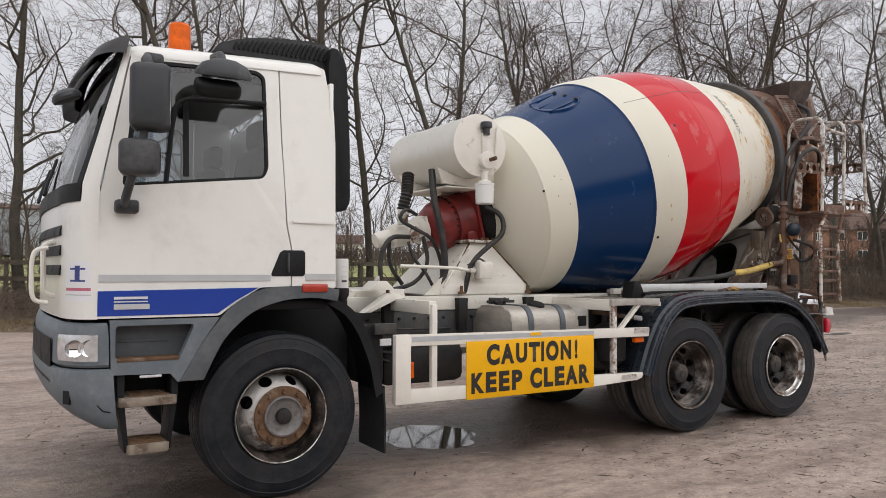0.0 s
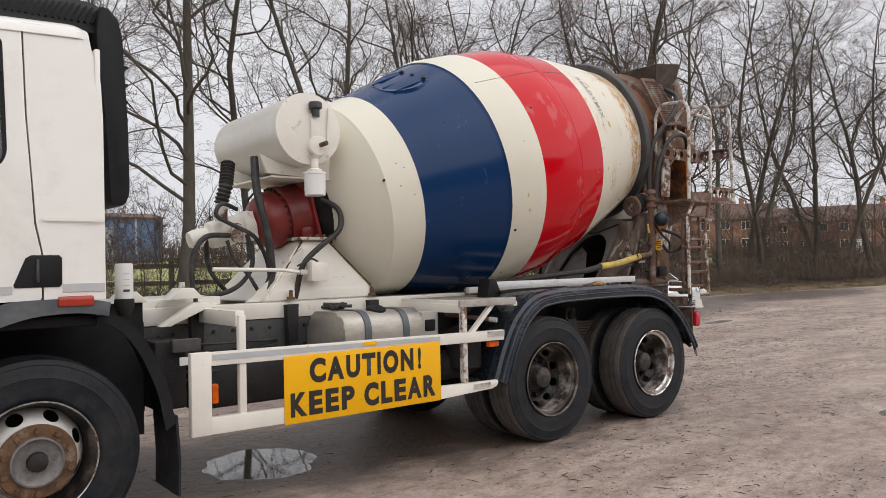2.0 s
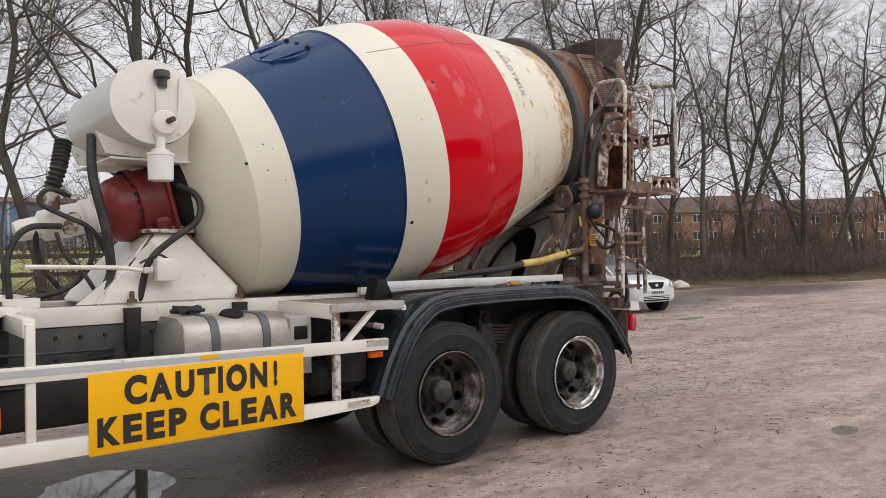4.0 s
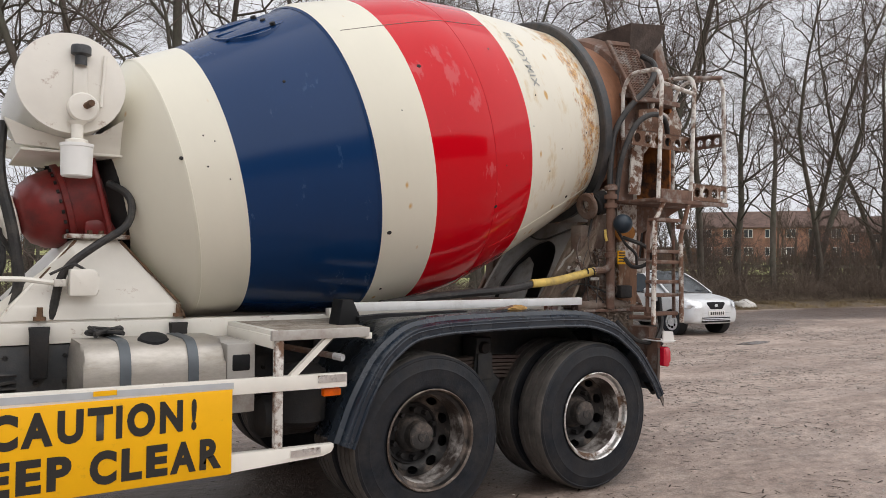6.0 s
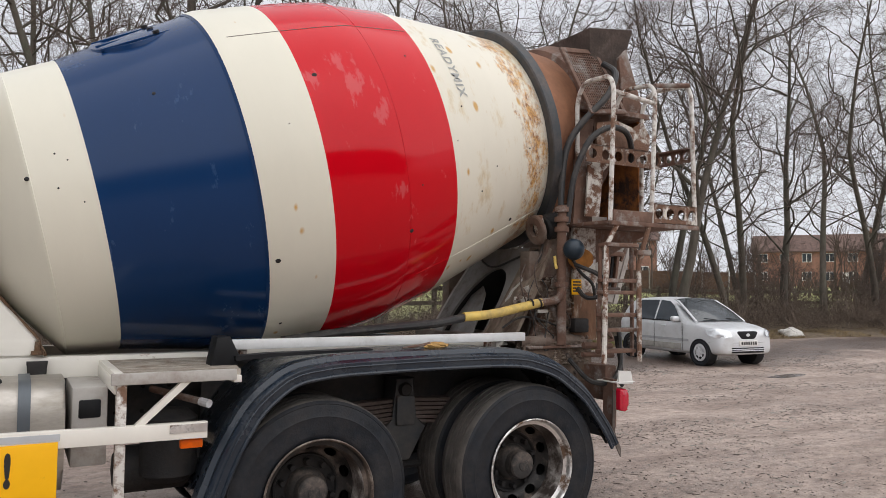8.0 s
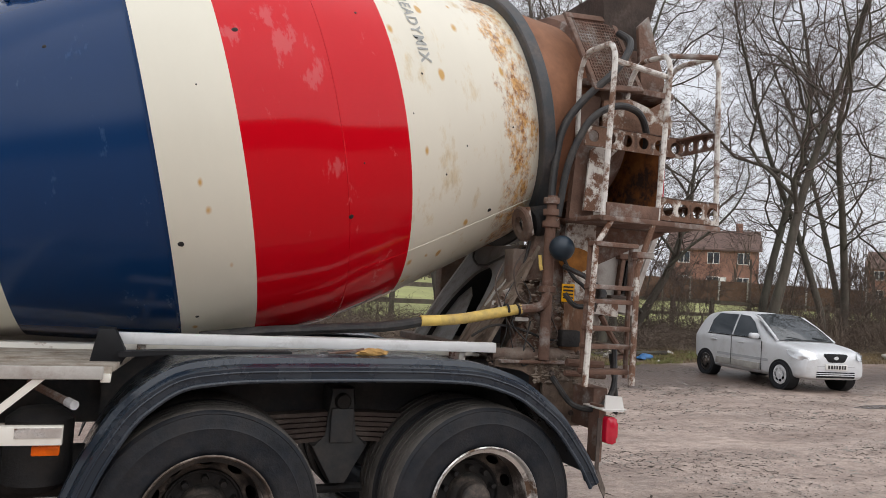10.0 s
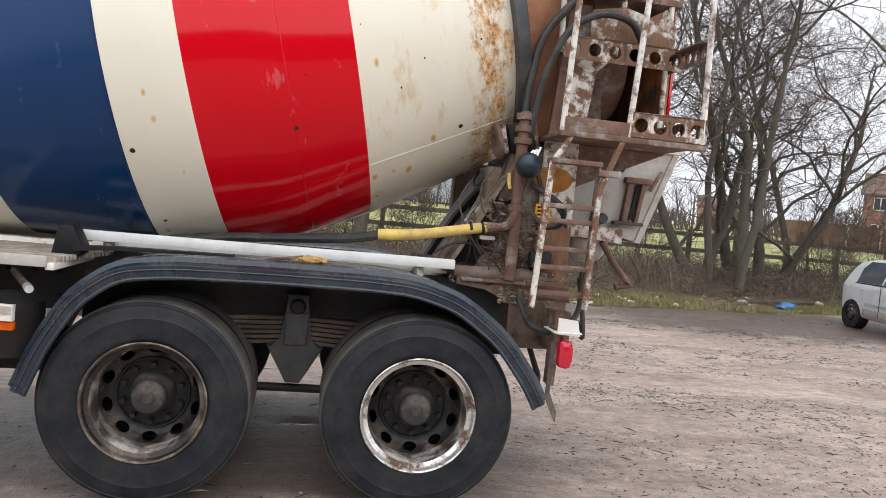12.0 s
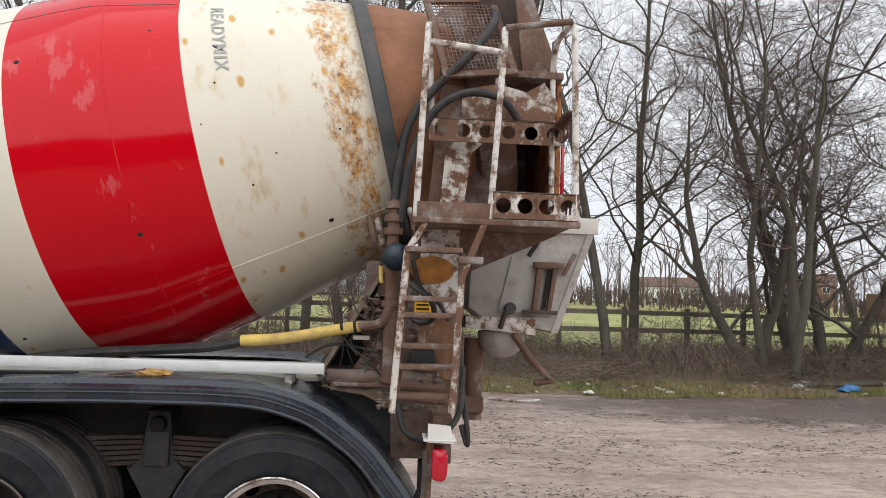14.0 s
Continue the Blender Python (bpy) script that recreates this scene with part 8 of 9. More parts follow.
# ---- the parked hatchback: its own x runs to its nose, y to its left, z = 0 on the ground ----
def hatchback():
    ob = empty("hatchback_car", "small silver five-door hatchback parked by the verge", "car", (15.62 + 0.79, 8.92, 0), -95.8)
    strip_grey = shade("grey_rubbing_strip", (0.36, 0.37, 0.38), 0.5, var=0.1)
    # stations along the car: x, half width at the sill, at the belt, at the roof, sill, belt and roof heights
    st = [(-1.72, 0.62, 0.66, 0.50, 0.38, 0.82, 0.84), (-1.66, 0.72, 0.74, 0.52, 0.30, 0.90, 1.16), (-1.50, 0.76, 0.77, 0.55, 0.26, 0.93, 1.38), (-1.2, 0.785, 0.795, 0.565, 0.22, 0.93, 1.455), (-0.7, 0.79, 0.80, 0.575, 0.20, 0.92, 1.48),
          (-0.2, 0.79, 0.80, 0.575, 0.20, 0.91, 1.475), (0.20, 0.79, 0.80, 0.56, 0.20, 0.90, 1.38), (0.55, 0.79, 0.795, 0.58, 0.20, 0.90, 1.13), (0.95, 0.785, 0.785, 0.66, 0.21, 0.89, 0.95), (1.15, 0.78, 0.775, 0.66, 0.22, 0.87, 0.925),
          (1.45, 0.77, 0.755, 0.64, 0.24, 0.83, 0.885), (1.66, 0.745, 0.72, 0.58, 0.25, 0.77, 0.84), (1.77, 0.70, 0.68, 0.53, 0.26, 0.70, 0.765), (1.81, 0.60, 0.60, 0.46, 0.30, 0.60, 0.66)]
    bm = bmesh.new()
    rows = []
    for x, ws, wb, wr, zs, zb, zr in st:
        half = [(0.0, zs), (ws * 0.9, zs), (ws, zs + 0.06), (ws + 0.012, (zs + zb) * 0.5), (wb, zb - 0.05), (wb - 0.015, zb), (wb + (wr - wb) * 0.5, zb + (zr - zb) * 0.52), (wr, zr - 0.05 * min(1, (zr - zb) * 3)), (wr * 0.82, zr - 0.012), (0.0, zr + 0.012)]
        rows.append([bm.verts.new((x, y, z)) for y, z in half] + [bm.verts.new((x, -y, z)) for y, z in half[-2:0:-1]])
    n = len(rows[0])
    for a, b in zip(rows, rows[1:]):
        for k in range(n):
            bm.faces.new((a[k], a[(k + 1) % n], b[(k + 1) % n], b[k]))
    bm.faces.new(rows[0])
    bm.faces.new(rows[-1][::-1])
    me_ob = part("body", bm, car_silver, ob, "silver car body", smooth=50)
    sub = me_ob.modifiers.new("smooth", "SUBSURF")
    sub.levels = sub.render_levels = 2

    def pane(name, pts, lift, mt=car_glass):
        b2 = bmesh.new()
        f = b2.faces.new([b2.verts.new(p) for p in pts])
        bmesh.ops.recalc_face_normals(b2, faces=b2.faces)
        bmesh.ops.solidify(b2, geom=b2.faces[:], thickness=lift)
        return part(name, b2, mt, ob, smooth=0)
    # panes, set proud of the shell, over dark seals
    for s in (1, -1):
        pane("side_window", [(-1.12, s * 0.772, 0.96), (-0.32, s * 0.782, 0.96), (-0.32, s * 0.600, 1.405), (-0.95, s * 0.600, 1.40), (-1.10, s * 0.66, 1.25)], 0.006, window_dark)
        pane("side_window", [(-0.25, s * 0.783, 0.96), (0.58, s * 0.777, 0.955), (0.26, s * 0.645, 1.27), (0.05, s * 0.600, 1.385), (-0.25, s * 0.598, 1.405)], 0.006, window_dark)
        # swept-back lamp: a bulged lens with a dark bezel behind it
        rim_pts = [(1.30, 0.762, 0.765), (1.46, 0.70, 0.805), (1.63, 0.60, 0.795), (1.735, 0.47, 0.745), (1.795, 0.45, 0.64), (1.74, 0.60, 0.60), (1.62, 0.715, 0.60), (1.42, 0.772, 0.655)]
        b3 = bmesh.new()
        mid = Vector((1.625, 0.668, 0.712))
        ring = [b3.verts.new(Vector(p) + Vector((0.046, 0.0362, 0.0184))) for p in rim_pts]
        ring2 = [b3.verts.new(mid + (Vector(p) - mid) * 0.55 + Vector((0.0638, 0.0492, 0.028))) for p in rim_pts]
        top = b3.verts.new(mid + Vector((0.082, 0.0674, 0.032)))
        for k in range(8):
            j = (k + 1) % 8
            b3.faces.new((ring[k], ring[j], ring2[j], ring2[k]))
            b3.faces.new((ring2[k], ring2[j], top))
        b3.faces.new(ring[::-1])
        for v in b3.verts:
            v.co.y *= s
        part("headlamp", b3, clear_lamp, ob, "clear swept-back headlamp", smooth=60)
        part("windscreen_pillar", Tube([(1.02, s * 0.705, 0.935), (0.62, s * 0.640, 1.20), (0.30, s * 0.572, 1.385), (0.14, s * 0.548, 1.425)], [0.03, 0.026, 0.024, 0.016], 8), car_silver, ob)
        part("window_seal", Tube([(-1.14, s * 0.779, 0.945), (-0.30, s * 0.789, 0.945), (0.60, s * 0.784, 0.94)], 0.011, 6), black_plastic, ob)
        part("lower_door_grime", Box((-0.80, s * 0.800 - 0.006, 0.30), (0.62, s * 0.800 + 0.006, 0.44), 0.004), shade("road_dirt_on_silver", (0.30, 0.285, 0.26), 0.6, var=0.3, scale=5), ob)
        pane("rubbing_strip", [(-0.75, s * 0.808, 0.50), (0.85, s * 0.804, 0.50), (0.85, s * 0.804, 0.555), (-0.75, s * 0.808, 0.555)], 0.014, strip_grey)
        part("door_gap", Box((-0.29, s * 0.806 - 0.004, 0.30), (-0.28, s * 0.806 + 0.004, 0.93), 0), black_plastic, ob)
        part("door_gap", Box((0.66, s * 0.806 - 0.004, 0.30), (0.67, s * 0.806 + 0.004, 0.9), 0), black_plastic, ob)
        for x in (-0.95, 0.0 - 0.05):
            part("door_handle", Box((x, s * 0.80 - 0.02, 0.80), (x + 0.16, s * 0.80 + 0.02, 0.835), 0.01), car_silver, ob)
        part("wing_mirror", box(bmesh.new(), (-0.07, -0.10, -0.06), (0.07, 0.10, 0.06), 0.04, Matrix.Translation((0.52, s * 0.88, 0.99)), 3), car_silver, ob)
    b2 = bmesh.new()
    rows = []
    for k in range(7):
        u = k / 6
        x, z, w = 1.03 + (0.20 - 1.03) * u, 0.945 + (1.435 - 0.945) * u + 0.035 * math.sin(math.pi * u), 0.70 + (0.56 - 0.70) * u
        rows.append([b2.verts.new((x + 0.05 * (1 - (y / w) ** 2), y, z + 0.03 * (1 - (y / w) ** 2))) for y in np.linspace(-w, w, 9)])
    for p, q in zip(rows, rows[1:]):
        for k in range(8):
            b2.faces.new((p[k], p[k + 1], q[k + 1], q[k]))
    part("windscreen", b2, shade("windscreen_glass", (0.035, 0.042, 0.046), 0.03, var=0.25, scale=3, spec=0.9), ob, "raked windscreen")
    for y in (0.45, -0.2):
        part("wiper", Tube([(1.08, y, 0.985), (1.02, y - 0.3, 1.02)], 0.010, 6), black_plastic, ob)
    pane("rear_window", [(-1.69, 0.52, 0.95), (-1.69, -0.52, 0.95), (-1.545, -0.44, 1.33), (-1.545, 0.44, 1.33)], 0.008, window_dark)
    part("grille", Prism([(q[0], q[1]) for q in rounded([(-0.19, 0.60), (0.19, 0.60), (0.285, 0.735), (0.24, 0.765), (-0.24, 0.765), (-0.285, 0.735)], 0.035, 3, True)], 1.70, 1.808, "x", bevel=0.008), black_plastic, ob, "black front grille")
    part("maker_badge", Rev([(0, 0.008), (0.05, 0.006), (0.058, 0.0)], 20, Matrix.Translation((1.806, 0, 0.685)) @ pose(0, 0, 0, 0, 90) @ Matrix.Diagonal((0.62, 1, 1, 1))), alloy, ob)
    part("bumper_line", Tube([(1.45, 0.775, 0.52), (1.70, 0.70, 0.52), (1.795, 0.52, 0.52), (1.818, 0.0, 0.52), (1.795, -0.52, 0.52), (1.70, -0.70, 0.52), (1.45, -0.775, 0.52)], 0.006, 6, 0.08), strip_grey, ob)
    part("number_plate", Box((1.80, -0.26, 0.455), (1.826, 0.26, 0.565), 0.003), render_white, ob, "white number plate with dark bars")
    for k in range(7):
        y = -0.21 + 0.065 * k
        part("plate_bar", Box((1.826, y, 0.475), (1.829, y + 0.045, 0.545), 0), sign_black, ob)
    part("lower_intake", Box((1.77, -0.46, 0.30), (1.812, 0.46, 0.42), 0.012), black_plastic, ob)
    for z in (0.34, 0.375):
        part("intake_bar", Box((1.79, -0.46, z), (1.82, 0.46, z + 0.018), 0.003), car_silver, ob)
    for x in (-1.17, 1.20):
        for s in (1, -1):
            w = new("wheel")
            w.parent = ob
            w.matrix_basis = pose(x, s * 0.70, 0.28, 0, 0, 0 if s < 0 else 180)
            part("tyre", Rev([(0.19, 0.02), (0.20, 0.105), (0.25, 0.108), (0.275, 0.09), (0.281, 0.05), (0.281, -0.05), (0.275, -0.075), (0.25, -0.09), (0.20, -0.085)], 36, FACE, closed=True), rubber, w)
            part("wheel_trim", disc_with_holes(0.04, 0.185, 0.108, 0.095, 7, 0.035, 0.115), alloy if x > 0 else rim_dark, w)
            part("trim_cap", Rev([(0, 0.118), (0.04, 0.115), (0.045, 0.105)], 20, FACE), alloy if x > 0 else rim_dark, w)
            part("wheel_well", Rev([(0.24, 0.098), (0.300, 0.104), (0.304, 0.09), (0.304, -0.12), (0.0, -0.12)], 36, FACE), black_plastic, w)
    return ob


hatchback()


# ---- thicket, grass and leaf litter on the verge ----
def loose_mesh(name, verts, faces, material, label, category, kind="stuff", smooth=False):
    me = bpy.data.meshes.new(name)
    me.from_pydata(verts, [], faces)
    me.materials.append(material)
    if smooth:
        for p in me.polygons:
            p.use_smooth = True
    return tagged(new(name, me), label, category, kind=kind)


def stems(count, seed, x0, x1, o0, o1, h0, h1, r, arch, bend=5):
    """Thin three-sided stems rising from the verge and arching over."""
    rnd = random.Random(seed)
    vs, fs = [], []
    for _ in range(count):
        x = rnd.uniform(x0, x1)
        y = edge(x) + rnd.uniform(o0, o1)
        h = rnd.uniform(h0, h1) * (0.6 + 0.8 * abs(noise.noise(Vector((x * 0.35, y * 0.5, seed)))) + 0.25)
        a = rnd.uniform(0, 2 * math.pi)
        lean = rnd.uniform(0.1, arch) * h
        p0 = Vector((x, y, 0.05))
        last = None
        for k in range(bend):
            u = k / (bend - 1)
            p = p0 + Vector((math.cos(a) * lean * u * u + rnd.gauss(0, 0.03 * h), math.sin(a) * lean * u * u + rnd.gauss(0, 0.03 * h), h * (u - 0.45 * arch * u * u)))
            rr = r * (1 - 0.75 * u)
            base = len(vs)
            for q in range(3):
                t = 2 * math.pi * q / 3
                vs.append((p.x + rr * math.cos(t), p.y + rr * math.sin(t), p.z))
            if last is not None:
                for q in range(3):
                    fs.append((last + q, last + (q + 1) % 3, base + (q + 1) % 3, base + q))
            last = base
    return vs, fs


def canes(count, seed, x0, x1, o0, o1, h0, h1, r):
    """Bramble canes that arch up and come down again, lying over one another."""
    rnd = random.Random(seed)
    vs, fs = [], []
    while len(fs) < count * 12:
        x = rnd.uniform(x0, x1)
        y = edge(x) + rnd.uniform(o0, o1)
        lump = noise.noise(Vector((x * 0.45, y * 0.6, seed)))
        h = rnd.uniform(h0, h1) * (0.75 + 0.8 * lump) * (1.7 if x > 23 else 1.0)
        if h < 0.1:
            continue
        a, reach = rnd.uniform(0, 2 * math.pi), rnd.uniform(0.4, 1.7)
        foot, last = rnd.uniform(0.0, 0.35), None
        for k in range(5):
            u = k / 4
            px, py = x + math.cos(a) * reach * u + rnd.gauss(0, 0.05), y + math.sin(a) * reach * u + rnd.gauss(0, 0.05)
            pz = 0.08 + h * (foot + (1 - foot) * math.sin(math.pi * (0.12 + 0.8 * u))) + rnd.gauss(0, 0.03)
            rr = r * (1 - 0.6 * u)
            base = len(vs)
            for q in range(3):
                t = 2 * math.pi * q / 3
                vs.append((px - rr * math.sin(a) * math.cos(t), py + rr * math.cos(a) * math.cos(t), pz + rr * math.sin(t)))
            if last is not None:
                for q in range(3):
                    fs.append((last + q, last + (q + 1) % 3, base + (q + 1) % 3, base + q))
            last = base
    return vs, fs


loose_mesh("brambles", *canes(14000, 1, -4, 47, 0.9, 5.9, 0.4, 1.05, 0.008), bramble_mat, "tangled brown dead bramble thicket under the trees", "thicket")
loose_mesh("scrub", *stems(2400, 2, -4, 50, 1.6, 6.5, 0.8, 2.2, 0.006, 0.8), twig_mat, "thin bare scrub stems between the trees", "scrub")


def blades(count, seed, x0, x1, o0, o1, h, w):
    rnd = random.Random(seed)
    vs, fs = [], []
    while len(fs) < count:
        x = rnd.uniform(x0, x1)
        o = rnd.uniform(o0, o1)
        if noise.noise(Vector((x * 0.6, o * 1.2, seed))) < -0.05:
            continue
        y = edge(x) + o
        z = 0.02 + 0.12 * min(1, max(0, o))
        for _ in range(6):
            a, hh = rnd.uniform(0, 2 * math.pi), h * rnd.uniform(0.4, 1.3)
            bx, by = x + rnd.gauss(0, 0.05), y + rnd.gauss(0, 0.05)
            dx, dy = math.cos(a), math.sin(a)
            b = len(vs)
            vs += [(bx - dy * w, by + dx * w, z), (bx + dy * w, by - dx * w, z), (bx + dx * hh * 0.6, by + dy * hh * 0.6, z + hh)]
            fs.append((b, b + 1, b + 2))
    return vs, fs


loose_mesh("dead_grass", *blades(30000, 6, -3, 44, -0.1, 2.4, 0.11, 0.007), dry_grass_mat, "dry tan grass and stalks along the verge", "grass")
loose_mesh("grass", *blades(20000, 5, 7, 21.5, -0.15, 1.4, 0.075, 0.008), grass_mat, "rough winter grass along the verge", "grass")


def chips(count, seed, spots, size, flat):
    """Small flat bits lying on the ground."""
    rnd = random.Random(seed)
    vs, fs = [], []
    for _ in range(count):
        x0, x1, y0, y1 = rnd.choice(spots)
        x, y = rnd.uniform(x0, x1), rnd.uniform(y0, y1)
        if y > edge(x) + 0.3 or noise.noise(Vector((x * 0.35, y * 0.95, 4))) < rnd.uniform(-0.35, 0.25):
            continue
        s, a = min(size * (1 + 0.09 * max(0.0, min(8.0, y))) * rnd.lognormvariate(0, 0.5), 0.0065 + 0.0011 * max(0.0, min(9.0, y + 2))), rnd.uniform(0, 6.28)
        z = rut(x, y) + 0.002
        el = rnd.uniform(1, 2.4) if rnd.random() < 0.88 else min(rnd.uniform(4, 12), 0.07 / s)
        b = len(vs)
        n = 6
        for q in range(n):
            t = 2 * math.pi * q / n
            u, v = s * el * math.cos(t) * rnd.uniform(0.7, 1.2), s * math.sin(t) * rnd.uniform(0.7, 1.2)
            vs.append((x + u * math.cos(a) - v * math.sin(a), y + u * math.sin(a) + v * math.cos(a), z))
        vs.append((x, y, z + s * flat))
        for q in range(n):
            fs.append((b + q, b + (q + 1) % n, b + n))
    return vs, fs


SPOTS = [(-4, 10, -3.2, 6), (6, 22, -1, 11), (6, 22, 2, 11), (6.5, 14, -1, 5), (7, 20, 2, 9)]
loose_mesh("leaf_litter", *chips(28000, 7, SPOTS, 0.0050, 0.5), shade("dark_wet_leaves", (0.05, 0.035, 0.025), 0.8, var=0.4, scale=20), "scattered dark dead leaves and twigs on the yard", "leaf litter")
loose_mesh("mud_clods", *chips(4200, 17, [(5.4, 14, -2.2, 9), (6, 22, -1, 10), (-3, 6, -2.6, 0)], 0.0055, 0.6), shade("dark_mud_clods", (0.085, 0.062, 0.05), 0.9, var=0.4, scale=20), "dark clods of mud and twigs on the yard", "mud")
loose_mesh("gravel", *chips(14000, 9, SPOTS, 0.005, 0.8), stone_grey, "loose pale gravel on the yard", "gravel")


def heap(name, label, category, loc, size, material, seed, group=""):
    """A crumpled lump, such as a stone or a bag, resting on the ground."""
    bm = bmesh.new()
    bmesh.ops.create_icosphere(bm, subdivisions=3, radius=1)
    for v in bm.verts:
        v.co *= 1 + 0.42 * noise.noise(v.co * 1.3 + Vector((seed, 0, 0))) + 0.18 * noise.noise(v.co * 3.7 + Vector((0, seed, 0)))
        v.co = Vector((v.co.x * size[0], v.co.y * size[1], max(-0.5, v.co.z) * size[2]))
    low = min(v.co.z for v in bm.verts)
    for v in bm.verts:
        v.co += Vector((0, 0, -low))
    ob = part(name, bm, material, None, smooth=60, tag=(label, category, group))
    ob.location = loc
    return ob


rnd = random.Random(21)
on_verge = lambda x, o: (x, edge(x) + o, 0.02 + 0.1 * min(1, o))
heap("rubble_heap", "pale rubble heap wrapped in dirty sheeting", "rubble", on_verge(26.5, 0.4), (0.48, 0.3, 0.2), litter_white, 3)
heap("rubble_heap", "grey stone lump on the verge", "rubble", on_verge(19.6, 0.4), (0.34, 0.25, 0.16), stone_grey, 5)
heap("plastic_bag", "crumpled blue and white plastic rubbish", "litter", on_verge(15.8, 0.5), (0.20, 0.13, 0.09), litter_blue, 8, "litter on the verge")
for k in range(70):
    x = rnd.uniform(7, 24)
    s = rnd.uniform(0.018, 0.06)
    heap("paper_scrap", "crumpled dirty white scrap of litter", "litter", on_verge(x, rnd.uniform(0.05, 1.6)), (s * rnd.uniform(1, 2.0), s, s * 0.7), litter_white, k, "litter on the verge")
for k in range(5):
    x = rnd.uniform(14.5, 17.5)
    heap("rubbish", "dull rubbish lump among the grass", "litter", on_verge(x, rnd.uniform(0.3, 1.2)), (0.12, 0.1, 0.07), stone_grey if k % 2 else litter_white, 40 + k, "litter on the verge")
bm = tube(bmesh.new(), [(14.2, edge(14.2) + 0.9, 0.16), (16.9, edge(16.9) + 0.7, 0.2)], 0.06, 8)
part("fallen_log", bm, bark, None, tag=("pale fallen branch on the verge", "log"))


# ---- post and rail fence along the field ----
def fence():
    ob = empty("rail_fence", "weathered wooden post and rail fence beside the field", "fence")
    xs = [-24 + 1.9 * k for k in range(38)]
    at = lambda x: edge(x) + 5.7
    for i, x in enumerate(xs):
        y = at(x)
        p = part("post", Box((x - 0.065, y - 0.065, 0.4), (x + 0.065, y + 0.065, 1.80), 0.008), wood_old, ob)
        if i + 1 < len(xs):
            x2 = xs[i + 1]
            for z in (1.16, 1.64):
                a, b = Vector((x, y - 0.075, z)), Vector((x2, at(x2) - 0.075, z + 0.01 * math.sin(7 * i + z)))
                d = b - a
                m = Matrix.Translation((a + b) / 2) @ d.to_track_quat("X", "Z").to_matrix().to_4x4()
                part("rail", box(bmesh.new(), (-d.length / 2, -0.02, -0.065), (d.length / 2, 0.02, 0.065), 0, m), wood_old, ob)


fence()


# ---- far houses and sheds ----
def house(loc, turn, w, d, h, rise, wall, roofm, label, group="houses beyond the field"):
    ob = empty("house", label, "house", loc, turn, group)
    part("wall", Box((-w / 2, -d / 2, 0), (w / 2, d / 2, h), 0), wall, ob)
    part("roof", Prism([(-d / 2 - 0.35, h - 0.1), (0, h + rise), (d / 2 + 0.35, h - 0.1), (d / 2 + 0.35, h + 0.08), (0, h + rise + 0.2), (-d / 2 - 0.35, h + 0.08)], -w / 2 - 0.3, w / 2 + 0.3, "x"), roofm, ob)
    part("gable", Prism([(-d / 2, h - 0.02), (d / 2, h - 0.02), (0, h + rise - 0.05)], -w / 2, w / 2, "x"), wall, ob)
    part("chimney", Box((w * 0.25, -0.35, h + rise * 0.6), (w * 0.25 + 0.7, 0.35, h + rise + 1.0), 0), brick_red, ob)
    n = max(2, int(w / 2.6))
    for k in range(n):
        for z in (0.9, 3.5):
            if z + 1.3 > h:
                continue
            x = -w / 2 + w * (k + 0.5) / n
            wn_ = part("window", Box((x - 0.62, -d / 2 - 0.05, z), (x + 0.62, -d / 2 - 0.01, z + 1.25), 0), render_white, ob)
            for sx in (-0.30, 0.30):
                part("pane", Box((x + sx - 0.25, -d / 2 - 0.07, z + 0.08), (x + sx + 0.25, -d / 2 - 0.052, z + 1.17), 0), window_dark, wn_)
    part("door", Box((w * 0.1 - 0.45, -d / 2 - 0.06, 0), (w * 0.1 + 0.45, -d / 2 - 0.005, 2.1), 0), render_white, ob)
    return ob


HOUSES = [(on_field(63, 62), -42, 9, 7, 5.0, 2.2, brick_red, roof_brown, "brown brick house with tiled roof"), (on_field(66, 158), -22, 15, 7, 4.6, 2.0, render_white, roof_brown, "white terrace with tiled roof"), (on_field(86, 138), -30, 10, 7, 5.0, 2.2, brick_red, roof_brown, "brick house with tiled roof"),
          (on_field(104, 62), -58, 20, 7, 5.0, 2.4, brick_red, roof_brown, "red brick terrace with tiled roof"), (on_field(122, 49), -66, 20, 7, 5.0, 2.4, brick_red, roof_brown, "red brick terrace with tiled roof")]
for hs in HOUSES:
    house(*hs)


def shed(loc, turn, w, d, h, mt, label):
    ob = empty("warehouse", label, "warehouse", loc, turn, "sheds beyond the field")
    part("wall", Box((-w / 2, -d / 2, 0), (w / 2, d / 2, h), 0), mt, ob)
    part("roof", Prism([(-d / 2 - 0.2, h), (0, h + 0.8), (d / 2 + 0.2, h), (d / 2 + 0.2, h + 0.15), (0, h + 0.95), (-d / 2 - 0.2, h + 0.15)], -w / 2 - 0.2, w / 2 + 0.2, "x"), roof_brown, ob)
    for k in range(int(w / 3)):
        x = -w / 2 + 3 * (k + 0.5)
        part("cladding_rib", Box((x - 0.08, -d / 2 - 0.06, 0.2), (x + 0.08, -d / 2, h), 0), shed_grey, ob)
    part("shutter", Box((-2, -d / 2 - 0.08, 0), (2, -d / 2 - 0.01, 3.2), 0), shed_grey, ob)


shed(on_field(17, 76), -4, 13, 12, 4.0, shed_blue, "long blue metal-clad warehouse")
shed(on_field(1, 80), 2, 16, 12, 4.2, shed_grey, "long grey metal-clad warehouse")
shed(on_field(-40, 95), 20, 26, 12, 4.0, shed_grey, "long grey metal-clad warehouse")


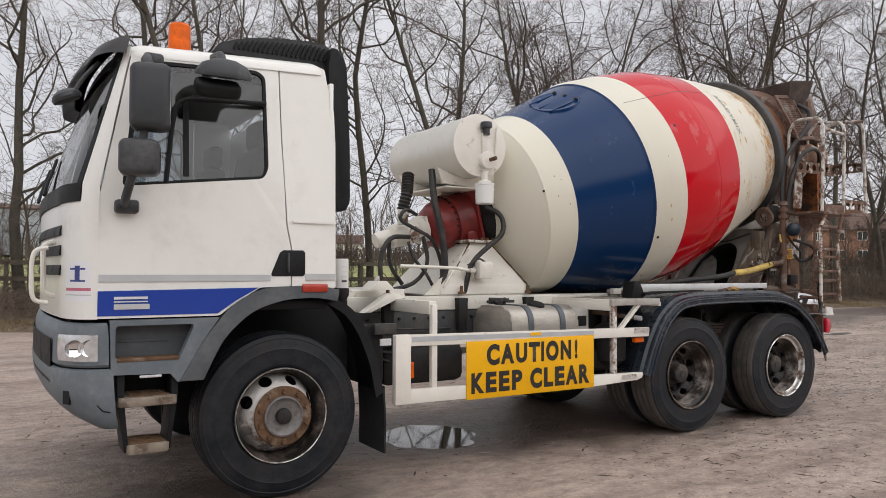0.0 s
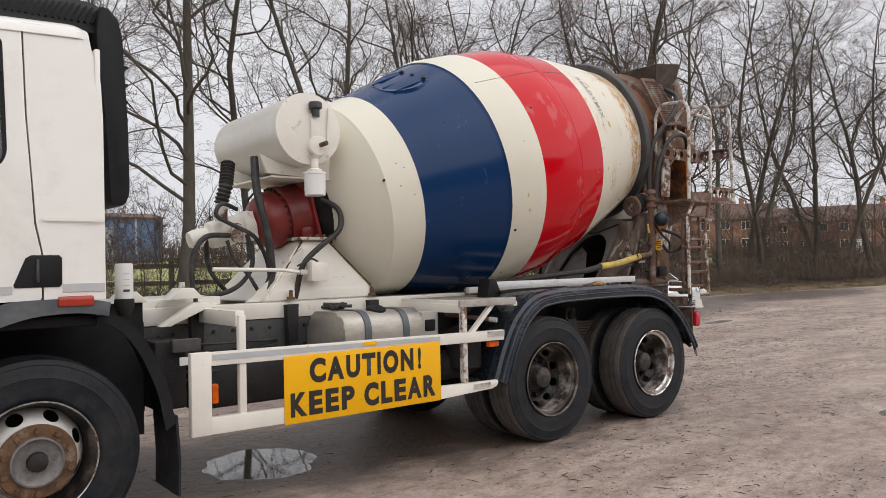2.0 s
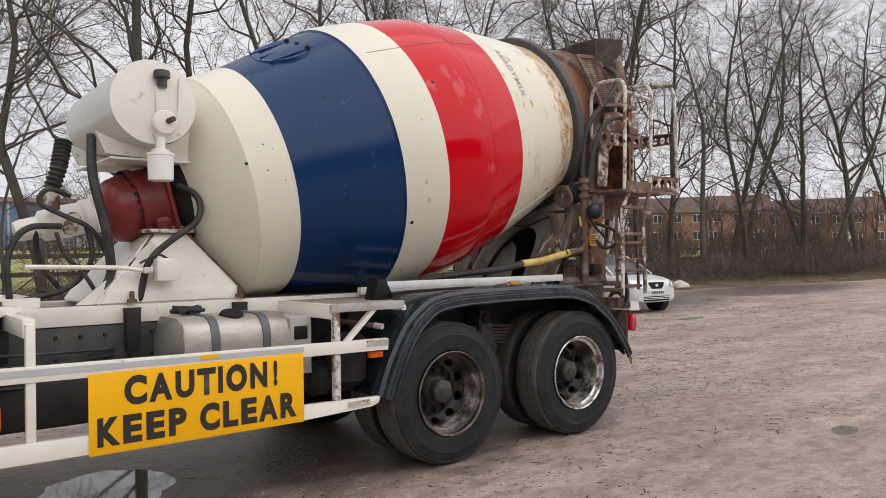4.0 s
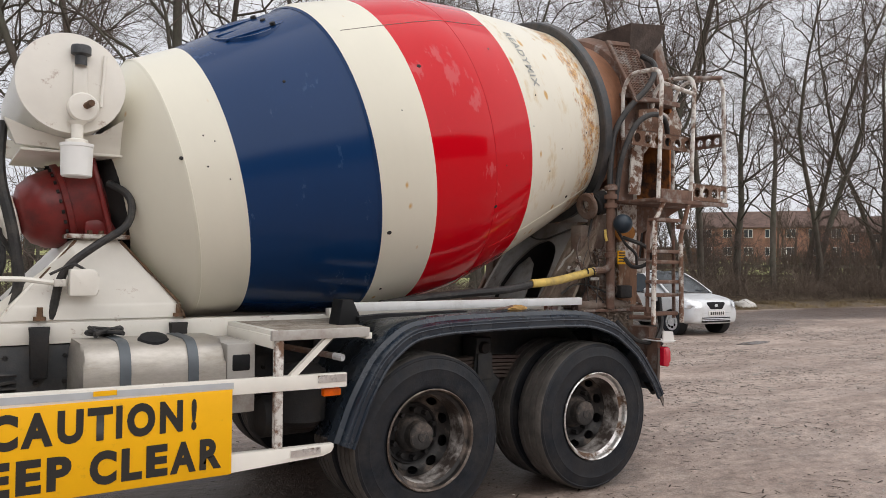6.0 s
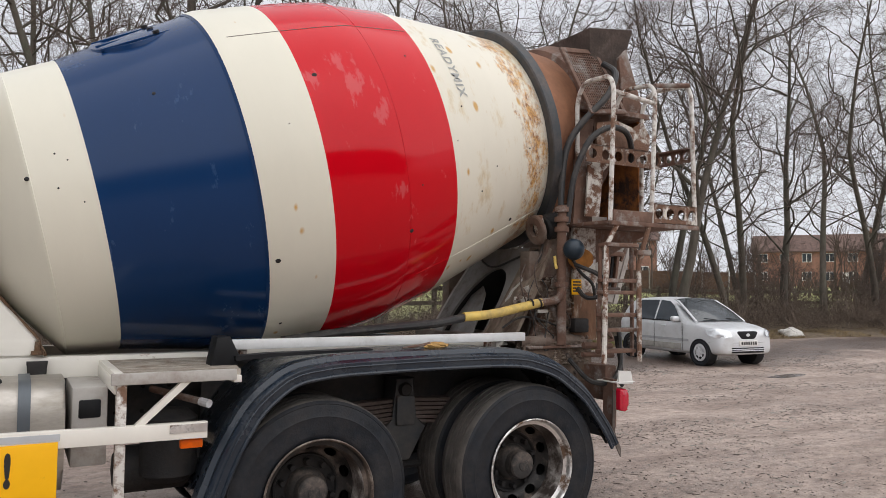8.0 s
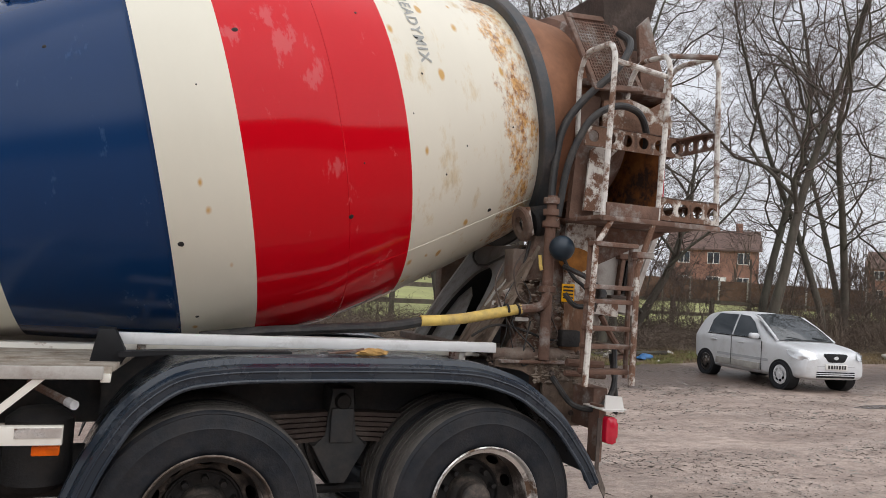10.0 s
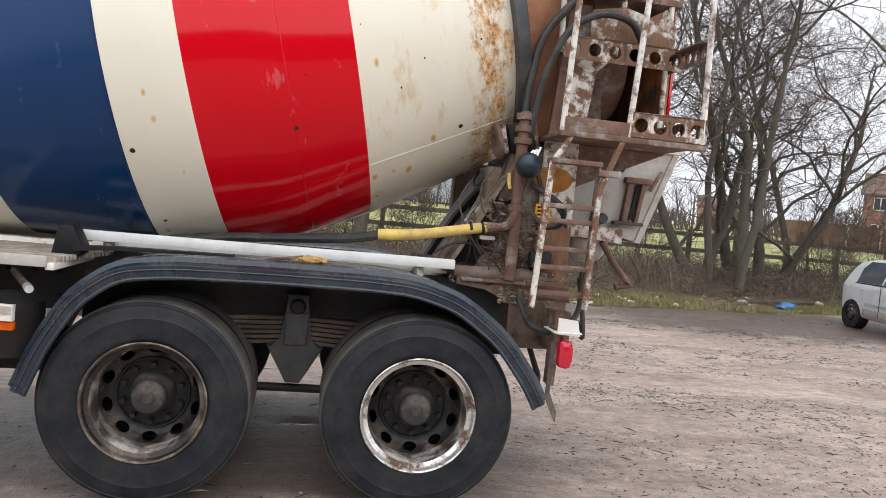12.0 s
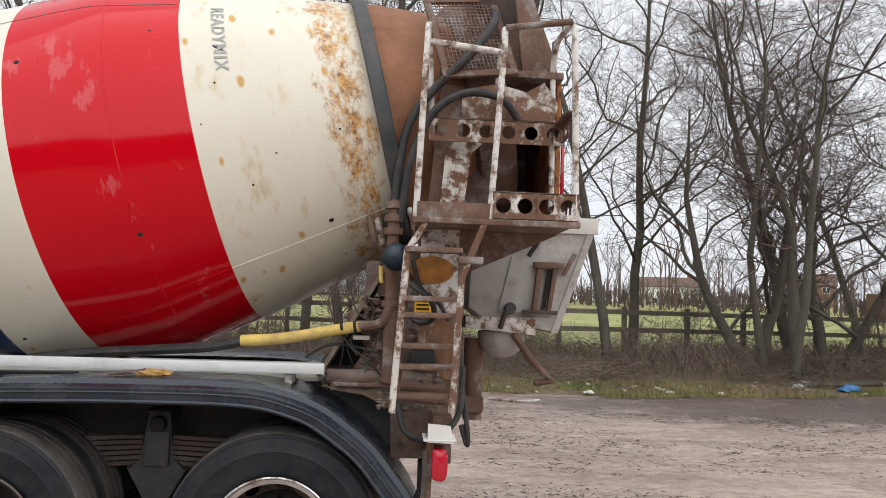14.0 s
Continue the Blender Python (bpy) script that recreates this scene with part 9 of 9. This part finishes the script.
def board_fence():
    """Tall brown garden fence before the houses, as single boards and pale posts."""
    ob = empty("garden_fence", "tall brown boarded garden fence with concrete posts", "fence")
    pts = [(38, 46), (54, 36)]
    for (x0, y0), (x1, y1) in zip(pts, pts[1:]):
        n = int(math.hypot(x1 - x0, y1 - y0) / 2.0)
        turn = math.degrees(math.atan2(y1 - y0, x1 - x0))
        for k in range(n):
            u = (k + 0.5) / n
            m = Matrix.Translation(on_field(x0 + (x1 - x0) * u, y0 + (y1 - y0) * u)) @ pose(0, 0, 0, 0, 0, turn)
            part("fence_panel", box(bmesh.new(), (-0.98, -0.03, 0.1), (0.98, 0.03, 1.9), 0, m), shade_fence, ob)
            part("fence_post", box(bmesh.new(), (0.95, -0.07, 0.0), (1.05, 0.07, 2.1), 0, m), stone_grey, ob)


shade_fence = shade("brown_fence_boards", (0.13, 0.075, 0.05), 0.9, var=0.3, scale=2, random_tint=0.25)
board_fence()
lamp = empty("street_lamp", "grey street lamp post beyond the trees", "street lamp", on_field(-3.8, 38))
part("post", Tube([(0, 0, 0), (0, 0, 7.2), (0.25, 0, 7.6), (0.9, 0, 7.65)], 0.06, 10, 0.2), shed_grey, lamp)
part("lantern", Box((0.8, -0.12, 7.58), (1.45, 0.12, 7.72), 0.04), shed_grey, lamp)


def woods():
    """The hazy line of far trees at the horizon: bare stems that fork twice."""
    rnd = random.Random(77)
    vs, fs = [], []

    def stick(p, d, ln, r, level):
        q = p + d * ln
        b = len(vs)
        for c, rr in ((p, r), (q, r * 0.5)):
            for k in range(3):
                vs.append((c.x + rr * math.cos(2.09 * k), c.y + rr * math.sin(2.09 * k), c.z))
        for k in range(3):
            fs.append((b + k, b + (k + 1) % 3, b + 3 + (k + 1) % 3, b + 3 + k))
        if level:
            for _ in range(4):
                e = (d + Vector((rnd.gauss(0, 0.5), rnd.gauss(0, 0.5), rnd.gauss(0.1, 0.25)))).normalized()
                stick(p.lerp(q, rnd.uniform(0.4, 1)), e, ln * rnd.uniform(0.5, 0.8), r * 0.45, level - 1)
    for k in range(300):
        a = radians(rnd.uniform(-75, 100))
        dist = rnd.uniform(60, 130)
        stick(Vector((dist * math.sin(a), dist * math.cos(a), field_height(dist * math.cos(a) - 20) - 0.3)), Vector((0, 0, 1)), rnd.uniform(2.5, 5.0), 0.12, 2)
    for k in range(2600):
        a = radians(rnd.uniform(-20, 82))
        dist = rnd.uniform(66, 84)
        x, y = dist * math.sin(a), dist * math.cos(a)
        stick(Vector((x, y, field_height(y - edge(x) - 6) - 0.2)), Vector((rnd.gauss(0, 0.2), rnd.gauss(0, 0.2), 1)).normalized(), rnd.uniform(0.7, 1.8), 0.07, 1)
    loose_mesh("far_woods", vs, fs, twig_mat, "far bare woodland along the horizon", "woodland")


woods()


# ---- the long building on the other side of the yard ----
part("wall_behind", Box((-26, -34, -0.1), (34, -27, 6.2), 0), shade("dark_yard_brick", (0.10, 0.075, 0.065), 0.9, var=0.25, scale=1.5), None, tag=("long dark brick yard building", "building", "", "structure"))
part("roof_behind", Prism([(-34.6, 6.15), (-30.5, 8.0), (-26.4, 6.15), (-26.4, 6.3), (-30.5, 8.2), (-34.6, 6.3)], -26.4, 34.4, "x"), roof_brown, None, tag=("dark sheet roof of the yard building", "roof", "", "structure"))
